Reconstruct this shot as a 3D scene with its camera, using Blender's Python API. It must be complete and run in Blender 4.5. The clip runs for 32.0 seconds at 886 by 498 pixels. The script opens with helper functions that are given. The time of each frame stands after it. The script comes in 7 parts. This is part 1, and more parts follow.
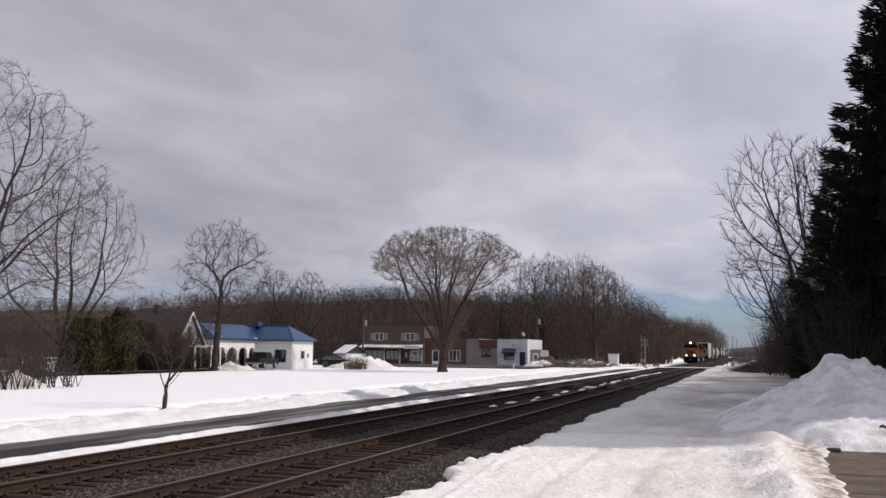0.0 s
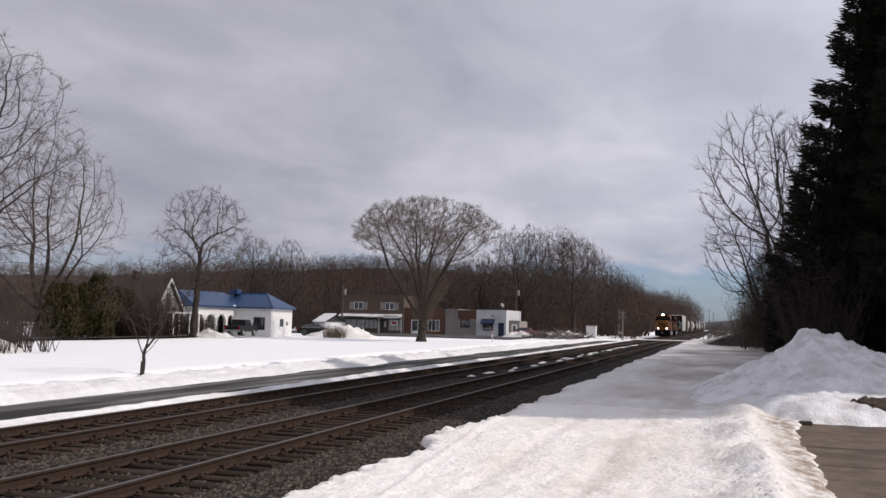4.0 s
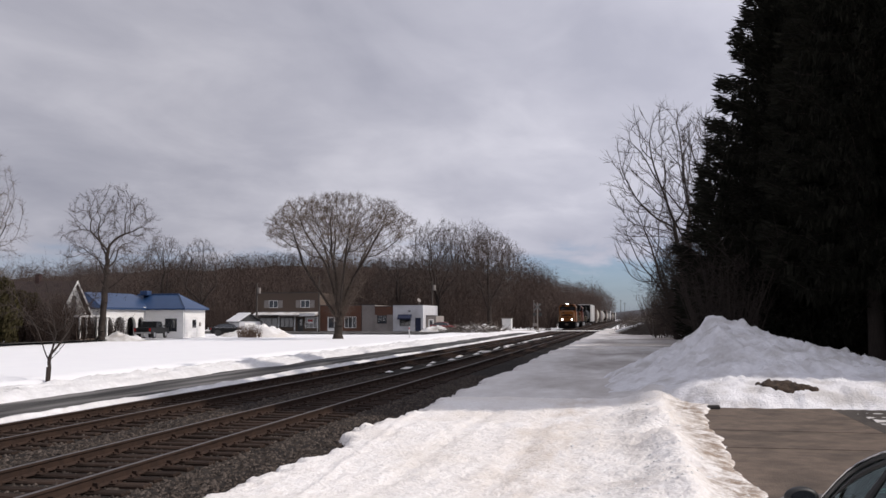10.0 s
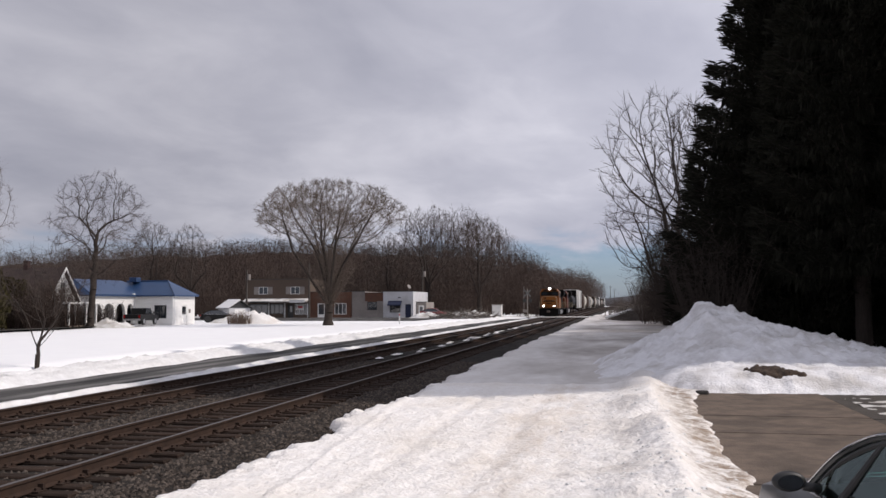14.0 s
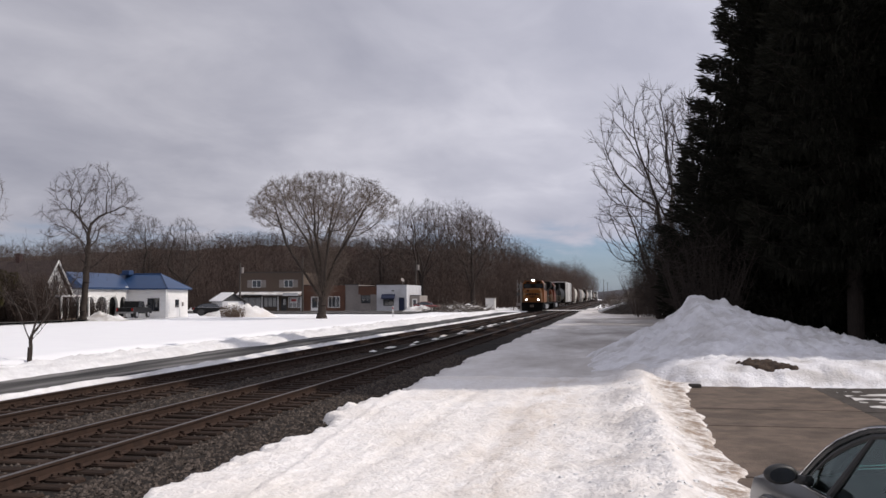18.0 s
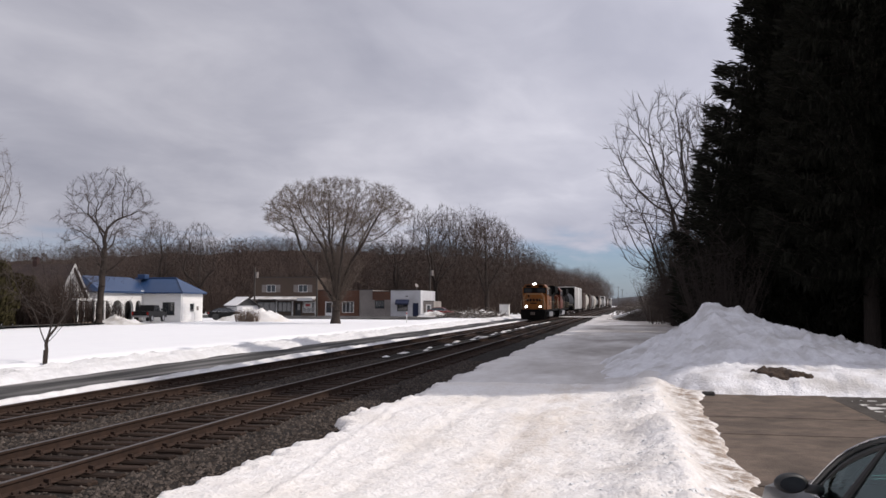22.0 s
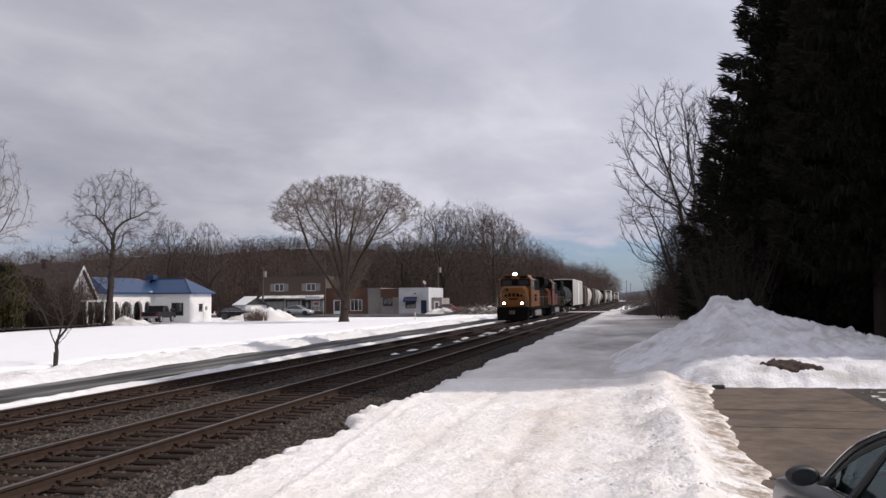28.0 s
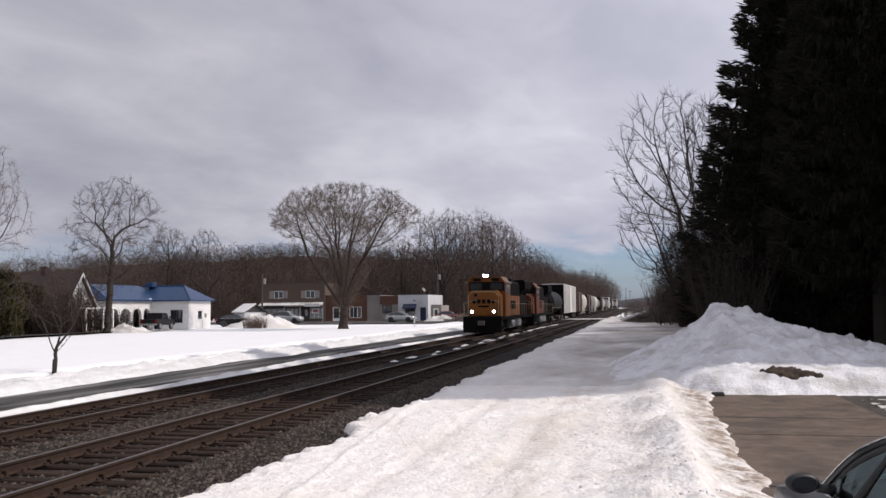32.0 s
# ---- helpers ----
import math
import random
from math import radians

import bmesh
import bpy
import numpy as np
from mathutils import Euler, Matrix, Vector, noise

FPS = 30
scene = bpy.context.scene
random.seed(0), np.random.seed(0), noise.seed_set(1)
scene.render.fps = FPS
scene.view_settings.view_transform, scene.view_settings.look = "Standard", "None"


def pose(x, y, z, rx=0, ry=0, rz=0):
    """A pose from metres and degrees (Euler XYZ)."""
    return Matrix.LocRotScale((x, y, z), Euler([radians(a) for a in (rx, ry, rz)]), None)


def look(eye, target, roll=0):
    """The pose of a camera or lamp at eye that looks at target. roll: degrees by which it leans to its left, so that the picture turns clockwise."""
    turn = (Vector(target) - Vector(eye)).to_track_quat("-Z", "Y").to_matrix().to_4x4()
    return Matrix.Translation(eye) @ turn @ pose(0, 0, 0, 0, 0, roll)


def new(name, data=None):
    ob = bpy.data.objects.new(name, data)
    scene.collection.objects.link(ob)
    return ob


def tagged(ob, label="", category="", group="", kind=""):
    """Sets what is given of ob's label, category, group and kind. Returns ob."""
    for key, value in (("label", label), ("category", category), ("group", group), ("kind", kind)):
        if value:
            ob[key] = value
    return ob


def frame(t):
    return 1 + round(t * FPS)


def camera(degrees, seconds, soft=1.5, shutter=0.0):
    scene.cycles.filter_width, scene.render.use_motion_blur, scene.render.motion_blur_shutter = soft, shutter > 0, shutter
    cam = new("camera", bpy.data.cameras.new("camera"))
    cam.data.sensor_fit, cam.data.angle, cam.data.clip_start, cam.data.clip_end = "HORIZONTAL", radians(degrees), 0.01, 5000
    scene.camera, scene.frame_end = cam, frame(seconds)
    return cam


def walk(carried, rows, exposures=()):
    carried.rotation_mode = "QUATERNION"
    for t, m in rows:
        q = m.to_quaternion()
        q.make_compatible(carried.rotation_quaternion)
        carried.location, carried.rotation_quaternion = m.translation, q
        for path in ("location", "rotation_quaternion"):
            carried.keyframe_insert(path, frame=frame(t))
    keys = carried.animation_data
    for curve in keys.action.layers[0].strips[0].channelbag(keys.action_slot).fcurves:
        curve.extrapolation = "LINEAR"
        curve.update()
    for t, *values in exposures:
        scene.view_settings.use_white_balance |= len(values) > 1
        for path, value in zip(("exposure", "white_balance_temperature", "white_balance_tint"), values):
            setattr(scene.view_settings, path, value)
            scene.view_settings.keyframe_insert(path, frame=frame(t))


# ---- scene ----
import collections

cam = camera(52.0, 32.0, soft=1.5)
EYE_Z = 2.22
walk(cam, [
    (0.0, pose(-0.015, 0, EYE_Z, 96.41, -0.59, 18.34)),
    (0.5, pose(-0.015, 0, EYE_Z, 96.08, 0.29, 15.19)),
    (1.0, pose(-0.015, 0, EYE_Z, 95.86, 0.38, 14.80)),
    (1.5, pose(-0.015, 0, EYE_Z, 95.83, -0.30, 14.73)),
    (2.0, pose(-0.015, 0, EYE_Z, 95.85, -0.11, 14.53)),
    (2.5, pose(-0.015, 0, EYE_Z, 94.70, -0.45, 13.95)),
    (3.0, pose(-0.015, 0, EYE_Z, 94.57, -0.67, 14.72)),
    (3.5, pose(-0.015, 0, EYE_Z, 94.52, -1.95, 16.90)),
    (5.5, pose(-0.015, 0, EYE_Z, 94.39, 1.42, 15.01)),
    (6.0, pose(-0.015, 0, EYE_Z, 93.97, 1.61, 13.74)),
    (6.5, pose(-0.015, 0, EYE_Z, 94.14, 1.37, 12.87)),
    (7.0, pose(-0.015, 0, EYE_Z, 94.21, 0.54, 12.66)),
    (7.5, pose(-0.015, 0, EYE_Z, 94.24, 0.04, 12.75)),
    (8.0, pose(-0.015, 0, EYE_Z, 94.20, 0.19, 12.50)),
    (8.5, pose(-0.015, 0, EYE_Z, 94.27, 0.43, 12.24)),
    (9.0, pose(-0.015, 0, EYE_Z, 94.31, 0.37, 12.13)),
    (9.5, pose(-0.015, 0, EYE_Z, 94.36, 0.28, 12.00)),
    (10.0, pose(-0.015, 0, EYE_Z, 94.32, 0.15, 11.80)),
    (10.5, pose(-0.015, 0, EYE_Z, 94.17, 0.09, 11.53)),
    (11.0, pose(-0.015, 0, EYE_Z, 93.92, 0.04, 11.40)),
    (11.5, pose(-0.015, 0, EYE_Z, 93.78, -0.04, 11.28)),
    (12.0, pose(-0.015, 0, EYE_Z, 93.68, -0.07, 11.37)),
    (12.5, pose(-0.015, 0, EYE_Z, 93.62, -0.20, 11.65)),
    (13.0, pose(-0.015, 0, EYE_Z, 93.50, 0.49, 11.82)),
    (13.5, pose(-0.015, 0, EYE_Z, 93.42, 0.73, 11.61)),
    (14.0, pose(-0.015, 0, EYE_Z, 93.46, 0.22, 11.18)),
    (14.5, pose(-0.015, 0, EYE_Z, 93.62, 0.25, 10.98)),
    (16.5, pose(-0.015, 0, EYE_Z, 93.83, 0.11, 10.69)),
    (17.0, pose(-0.015, 0, EYE_Z, 93.75, 0.10, 10.52)),
    (17.5, pose(-0.015, 0, EYE_Z, 93.52, -0.07, 10.41)),
    (18.0, pose(-0.015, 0, EYE_Z, 93.04, 0.17, 10.77)),
    (18.5, pose(-0.015, 0, EYE_Z, 92.82, 0.19, 10.81)),
    (19.0, pose(-0.015, 0, EYE_Z, 92.65, 0.09, 10.65)),
    (19.5, pose(-0.015, 0, EYE_Z, 92.64, 0.16, 10.51)),
    (20.0, pose(-0.015, 0, EYE_Z, 92.79, -0.25, 10.93)),
    (20.5, pose(-0.015, 0, EYE_Z, 92.57, 0.14, 11.21)),
    (21.0, pose(0.0, 0, EYE_Z, 93.06, -0.32, 12.11)),
    (21.5, pose(0.019, 0, EYE_Z, 93.45, -0.15, 11.90)),
    (22.0, pose(0.019, 0, EYE_Z, 93.40, -0.18, 11.66)),
    (22.5, pose(0.019, 0, EYE_Z, 93.62, -0.11, 11.29)),
    (23.0, pose(0.019, 0, EYE_Z, 93.50, -0.04, 11.08)),
    (23.5, pose(0.019, 0, EYE_Z, 93.65, 0.16, 11.84)),
    (24.0, pose(0.019, 0, EYE_Z, 93.65, 0.20, 12.64)),
    (24.5, pose(0.019, 0, EYE_Z, 93.55, 0.49, 12.82)),
    (25.0, pose(0.019, 0, EYE_Z, 93.37, 0.50, 12.49)),
    (25.5, pose(0.019, 0, EYE_Z, 92.83, 0.61, 11.99)),
    (27.5, pose(0.019, 0, EYE_Z, 93.12, 0.68, 11.95)),
    (28.0, pose(0.019, 0, EYE_Z, 93.20, 0.59, 12.17)),
    (28.5, pose(0.019, 0, EYE_Z, 93.21, 0.52, 12.24)),
    (29.0, pose(0.019, 0, EYE_Z, 93.38, 0.78, 12.30)),
    (29.5, pose(0.019, 0, EYE_Z, 93.50, 0.66, 12.46)),
    (30.0, pose(0.019, 0, EYE_Z, 93.46, 0.69, 12.44)),
    (30.5, pose(0.019, 0, EYE_Z, 93.48, 0.60, 12.35)),
    (31.0, pose(0.019, 0, EYE_Z, 93.47, 0.82, 12.16)),
    (31.5, pose(0.019, 0, EYE_Z, 93.53, 0.79, 12.14)),
    (32.0, pose(0.019, 0, EYE_Z, 93.65, 0.60, 12.13)),
], exposures=[(0.0, 0.0), (12.0, 0.02), (19.0, 0.0), (24.0, 0.08), (32.0, 0.08)])

# ---- world and sun ----
SUN_EL, SUN_AZ = 44.0, 4.0        # degrees up; degrees ahead of the +X axis
world = bpy.data.worlds.new("sky")
scene.world = world
world.use_nodes = True


def sky_nodes():
    nt = world.node_tree
    nt.nodes.clear()
    N, L = nt.nodes.new, nt.links.new
    out, bg = N("ShaderNodeOutputWorld"), N("ShaderNodeBackground")
    sky = N("ShaderNodeTexSky")
    sky.sky_type, sky.sun_disc = "NISHITA", False
    sky.sun_elevation, sky.sun_rotation = radians(SUN_EL), radians(90 - SUN_AZ)
    tc, sep = N("ShaderNodeTexCoord"), N("ShaderNodeSeparateXYZ")
    L(tc.outputs["Generated"], sep.inputs[0])

    def m(op, a, b=None):
        n = N("ShaderNodeMath")
        n.operation = op
        for i, v in enumerate((a, b)):
            if v is None:
                continue
            if isinstance(v, (int, float)):
                n.inputs[i].default_value = v
            else:
                L(v, n.inputs[i])
        return n.outputs[0]

    z = m("MAXIMUM", sep.outputs[2], 0.0)
    den = m("ADD", z, 0.16)
    comb = N("ShaderNodeCombineXYZ")
    L(m("DIVIDE", sep.outputs[0], den), comb.inputs[0])
    L(m("DIVIDE", sep.outputs[1], den), comb.inputs[1])

    def noise_tex(scale, detail, rough, dist, offset):
        mp = N("ShaderNodeMapping")
        mp.inputs["Location"].default_value = offset
        mp.inputs["Scale"].default_value = (1, 0.7, 1)
        L(comb.outputs[0], mp.inputs[0])
        n = N("ShaderNodeTexNoise")
        n.inputs["Scale"].default_value, n.inputs["Detail"].default_value = scale, detail
        n.inputs["Roughness"].default_value, n.inputs["Distortion"].default_value = rough, dist
        L(mp.outputs[0], n.inputs["Vector"])
        return n.outputs["Fac"]

    big = noise_tex(0.75, 5, 0.5, 0.35, (3.1, 1.7, 0))
    fine = noise_tex(2.6, 6, 0.55, 0.3, (0.4, 5.2, 0))
    mixv = m("ADD", m("MULTIPLY", big, 0.62), m("MULTIPLY", fine, 0.38))
    ramp = N("ShaderNodeValToRGB")
    e = ramp.color_ramp.elements
    e[0].position, e[0].color = 0.38, (0.475, 0.480, 0.575, 1)
    e[1].position, e[1].color = 0.62, (0.735, 0.728, 0.820, 1)
    mid = ramp.color_ramp.elements.new(0.5)
    mid.color = (0.580, 0.580, 0.675, 1)
    L(mixv, ramp.inputs[0])
    # thinner and brighter cloud towards the sun
    side = m("MAXIMUM", m("MULTIPLY", sep.outputs[0], 0.66), -0.30)
    bright = N("ShaderNodeMixRGB")
    bright.blend_type = "MULTIPLY"
    bright.inputs[0].default_value = 1.0
    high = N("ShaderNodeMapRange")            # a thicker deck overhead
    high.interpolation_type = "SMOOTHSTEP"
    L(z, high.inputs["Value"])
    high.inputs["From Min"].default_value, high.inputs["From Max"].default_value = 0.36, 0.75
    high.inputs["To Min"].default_value, high.inputs["To Max"].default_value = 1.0, 0.88
    gain = m("MULTIPLY", m("ADD", side, 1.0), high.outputs[0])
    gcol = N("ShaderNodeCombineXYZ")
    for i in range(3):
        L(gain, gcol.inputs[i])
    L(ramp.outputs[0], bright.inputs[1])
    L(gcol.outputs[0], bright.inputs[2])
    # clear band low over the horizon
    edge = N("ShaderNodeMapRange")
    edge.interpolation_type = "SMOOTHSTEP"
    L(m("ADD", z, m("MULTIPLY", m("SUBTRACT", fine, 0.5), 0.10)), edge.inputs["Value"])
    edge.inputs["From Min"].default_value, edge.inputs["From Max"].default_value = 0.050, 0.082
    edge.inputs["To Min"].default_value, edge.inputs["To Max"].default_value = 0.0, 1.0
    veil = N("ShaderNodeMapRange")            # thin haze over the clear band away from the line
    L(sep.outputs[0], veil.inputs["Value"])
    veil.inputs["From Min"].default_value, veil.inputs["From Max"].default_value = -0.42, -0.10
    veil.inputs["To Min"].default_value, veil.inputs["To Max"].default_value = 0.66, 0.22
    cover = m("ADD", m("MULTIPLY", edge.outputs[0], m("SUBTRACT", 1.0, veil.outputs[0])), veil.outputs[0])
    dim = N("ShaderNodeMixRGB")
    dim.blend_type = "MULTIPLY"
    dim.inputs[0].default_value = 1.0
    dim.inputs[2].default_value = (0.058, 0.076, 0.112, 1)
    L(sky.outputs[0], dim.inputs[1])
    mix = N("ShaderNodeMixRGB")
    L(cover, mix.inputs[0])
    L(dim.outputs[0], mix.inputs[1])
    L(bright.outputs[0], mix.inputs[2])
    L(mix.outputs[0], bg.inputs["Color"])
    bg.inputs["Strength"].default_value = 1.0
    L(bg.outputs[0], out.inputs[0])


sky_nodes()
sun = new("sun", bpy.data.lights.new("sun", "SUN"))
sun.data.energy, sun.data.angle, sun.data.color = 2.65, radians(0.9), (1.0, 0.915, 0.84)
_el, _az = radians(SUN_EL), radians(SUN_AZ)
sun.matrix_world = look((60, 0, 60), (60 - math.cos(_el) * math.cos(_az), -math.cos(_el) * math.sin(_az), 60 - math.sin(_el)))


# ---- materials ----
def mat(name, a, b=None, scale=3.0, rough=0.8, metal=0.0, bump=0.0, bscale=None, stain=None, sscale=0.4, samount=0.5, vary=0.0, coat=0.0, detail=6.0, stretch=(1, 1, 1), island=0.0, spec=0.5):
    """Two-scale procedural surface: a..b grain, a slower stain, bump, per-object or per-island variation."""
    m = bpy.data.materials.new(name)
    m.use_nodes = True
    nt = m.node_tree
    N, L = nt.nodes.new, nt.links.new
    p = nt.nodes["Principled BSDF"]
    p.inputs["Roughness"].default_value, p.inputs["Metallic"].default_value = rough, metal
    p.inputs["Coat Weight"].default_value = coat
    p.inputs["Specular IOR Level"].default_value = spec
    tc, mp = N("ShaderNodeTexCoord"), N("ShaderNodeMapping")
    mp.inputs["Scale"].default_value = stretch
    L(tc.outputs["Object"], mp.inputs[0])
    n1 = N("ShaderNodeTexNoise")
    n1.inputs["Scale"].default_value, n1.inputs["Detail"].default_value = scale, detail
    n1.inputs["Roughness"].default_value = 0.6
    L(mp.outputs[0], n1.inputs["Vector"])
    b = b or tuple(c * 0.8 for c in a)
    mx = N("ShaderNodeMixRGB")
    r = N("ShaderNodeMapRange")
    r.inputs["From Min"].default_value, r.inputs["From Max"].default_value = 0.3, 0.7
    L(n1.outputs["Fac"], r.inputs["Value"])
    L(r.outputs[0], mx.inputs[0])
    mx.inputs[1].default_value, mx.inputs[2].default_value = (*a, 1), (*b, 1)
    col = mx.outputs[0]
    if stain:
        n2 = N("ShaderNodeTexNoise")
        n2.inputs["Scale"].default_value, n2.inputs["Detail"].default_value = sscale, 5
        L(mp.outputs[0], n2.inputs["Vector"])
        r2 = N("ShaderNodeMapRange")
        r2.inputs["From Min"].default_value, r2.inputs["From Max"].default_value = 0.45, 0.7
        r2.inputs["To Max"].default_value = samount
        L(n2.outputs["Fac"], r2.inputs["Value"])
        mx2 = N("ShaderNodeMixRGB")
        L(r2.outputs[0], mx2.inputs[0])
        L(col, mx2.inputs[1])
        mx2.inputs[2].default_value = (*stain, 1)
        col = mx2.outputs[0]
    for amount, node, socket in ((vary, "ShaderNodeObjectInfo", "Random"), (island, "ShaderNodeNewGeometry", "Random Per Island")):
        if amount:
            oi = N(node)
            hv = N("ShaderNodeHueSaturation")
            rr = N("ShaderNodeMapRange")
            rr.inputs["To Min"].default_value, rr.inputs["To Max"].default_value = 1 - amount, 1 + amount
            L(oi.outputs[socket], rr.inputs["Value"])
            L(rr.outputs[0], hv.inputs["Value"])
            L(col, hv.inputs["Color"])
            col = hv.outputs[0]
    L(col, p.inputs["Base Color"])
    if bump:
        bn = N("ShaderNodeBump")
        bn.inputs["Strength"].default_value = bump
        bn.inputs["Distance"].default_value = 0.05
        n3 = N("ShaderNodeTexNoise")
        n3.inputs["Scale"].default_value, n3.inputs["Detail"].default_value = bscale or scale * 2, 6
        L(mp.outputs[0], n3.inputs["Vector"])
        L(n3.outputs["Fac"], bn.inputs["Height"])
        L(bn.outputs[0], p.inputs["Normal"])
    return m


def glow(name, color, strength):
    m = bpy.data.materials.new(name)
    m.use_nodes = True
    p = m.node_tree.nodes["Principled BSDF"]
    p.inputs["Base Color"].default_value = (0.9, 0.9, 0.85, 1)
    p.inputs["Emission Color"].default_value, p.inputs["Emission Strength"].default_value = (*color, 1), strength
    return m


def glass(name, color, rough=0.03, alpha=1.0):
    m = mat(name, color, tuple(c * 0.9 for c in color), scale=2, rough=rough, coat=0.6)
    p = m.node_tree.nodes["Principled BSDF"]
    p.inputs["Specular IOR Level"].default_value = 0.8
    if alpha < 1:
        p.inputs["Transmission Weight"].default_value = 1 - alpha
        p.inputs["IOR"].default_value = 1.1
    return m


SNOW = mat("snow", (0.86, 0.85, 0.845), (0.74, 0.72, 0.70), scale=5.0, rough=0.6, bump=0.9, bscale=14, stain=(0.60, 0.53, 0.45), sscale=0.45, samount=0.55)
SNOW_BANK = mat("snow_bank_white", (0.84, 0.835, 0.835), (0.68, 0.67, 0.67), scale=3.0, rough=0.65, bump=0.8, bscale=6, stain=(0.58, 0.56, 0.54), sscale=0.5, samount=0.45)
SNOW_FIELD = mat("snow_field", (0.88, 0.88, 0.89), (0.84, 0.84, 0.86), scale=0.6, rough=0.7, bump=0.2, bscale=3)
SNOW_DIRTY = mat("snow_dirty", (0.74, 0.735, 0.73), (0.58, 0.565, 0.55), scale=3.0, rough=0.75, bump=0.5, bscale=9, stain=(0.30, 0.26, 0.21), sscale=0.8, samount=0.75)
MOUND_SNOW = mat("mound_snow", (0.86, 0.855, 0.875), (0.72, 0.71, 0.73), scale=5.0, rough=0.7, bump=1.0, bscale=15, stain=(0.40, 0.37, 0.34), sscale=1.3, samount=0.65)
ASPHALT = mat("wet_asphalt", (0.018, 0.017, 0.016), (0.034, 0.032, 0.030), scale=5, rough=0.7, bump=0.3, bscale=30, stain=(0.27, 0.26, 0.25), sscale=1.5, samount=0.75, stretch=(1, 0.07, 1), spec=0.15)
CONCRETE = mat("concrete", (0.186, 0.145, 0.117), (0.120, 0.094, 0.077), scale=3.5, rough=0.85, bump=0.4, bscale=25, stain=(0.068, 0.057, 0.049), sscale=1.1, samount=0.75, vary=0.05, spec=0.12)
CONCRETE_DARK = mat("old_asphalt", (0.085, 0.074, 0.066), (0.055, 0.050, 0.046), scale=7, rough=0.85, bump=0.4, bscale=30, stain=(0.13, 0.115, 0.10), sscale=1.0, samount=0.4, spec=0.12)
BALLAST = mat("ballast_bed", (0.033, 0.028, 0.025), (0.018, 0.0155, 0.014), scale=22, rough=0.95, bump=1.0, bscale=26, stain=(0.06, 0.05, 0.042), sscale=0.8, samount=0.6, spec=0.12)
STONE = mat("ballast_stone", (0.100, 0.083, 0.072), (0.043, 0.034, 0.028), scale=9, rough=0.9, island=0.55, spec=0.12)
TIE = mat("tie_wood", (0.048, 0.031, 0.023), (0.022, 0.016, 0.013), scale=9, rough=0.9, bump=0.6, bscale=18, vary=0.35, stretch=(0.25, 2, 2), spec=0.12)
RAIL_SIDE = mat("rail_rust", (0.062, 0.039, 0.029), (0.038, 0.026, 0.021), scale=6, rough=0.75, metal=0.2, bump=0.1, spec=0.12)
RAIL_TOP = mat("rail_polished", (0.17, 0.15, 0.14), (0.12, 0.105, 0.10), scale=8, rough=0.5, metal=0.7)
BARK = mat("bark", (0.060, 0.048, 0.041), (0.034, 0.028, 0.025), scale=6, rough=0.95, bump=0.6, bscale=10, stretch=(3, 3, 0.5), spec=0.12)
BARK_LIGHT = mat("bark_light", (0.19, 0.165, 0.145), (0.11, 0.095, 0.085), scale=5, rough=0.95, bump=0.6, bscale=9, stretch=(3, 3, 0.5), spec=0.12)
TWIG = mat("twigs", (0.088, 0.070, 0.060), (0.056, 0.045, 0.040), scale=2, rough=0.95, spec=0.12)
TWIG_WARM = mat("twigs_budding", (0.155, 0.124, 0.102), (0.105, 0.083, 0.069), scale=2, rough=0.95, spec=0.12)
WOOD_TWIG = mat("far_wood", (0.088, 0.064, 0.053), (0.054, 0.040, 0.034), scale=0.15, rough=1.0, island=0.25, spec=0.12)
BRUSH = mat("leaf_litter", (0.062, 0.047, 0.040), (0.040, 0.030, 0.027), scale=0.5, rough=1.0, bump=1.0, bscale=1.2, stain=(0.075, 0.058, 0.048), sscale=0.12, samount=0.6, spec=0.12)
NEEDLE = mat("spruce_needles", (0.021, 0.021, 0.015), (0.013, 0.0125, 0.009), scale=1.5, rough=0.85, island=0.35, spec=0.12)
HEDGE = mat("arborvitae", (0.056, 0.049, 0.020), (0.036, 0.029, 0.016), scale=1.2, rough=0.9, island=0.4, spec=0.12)


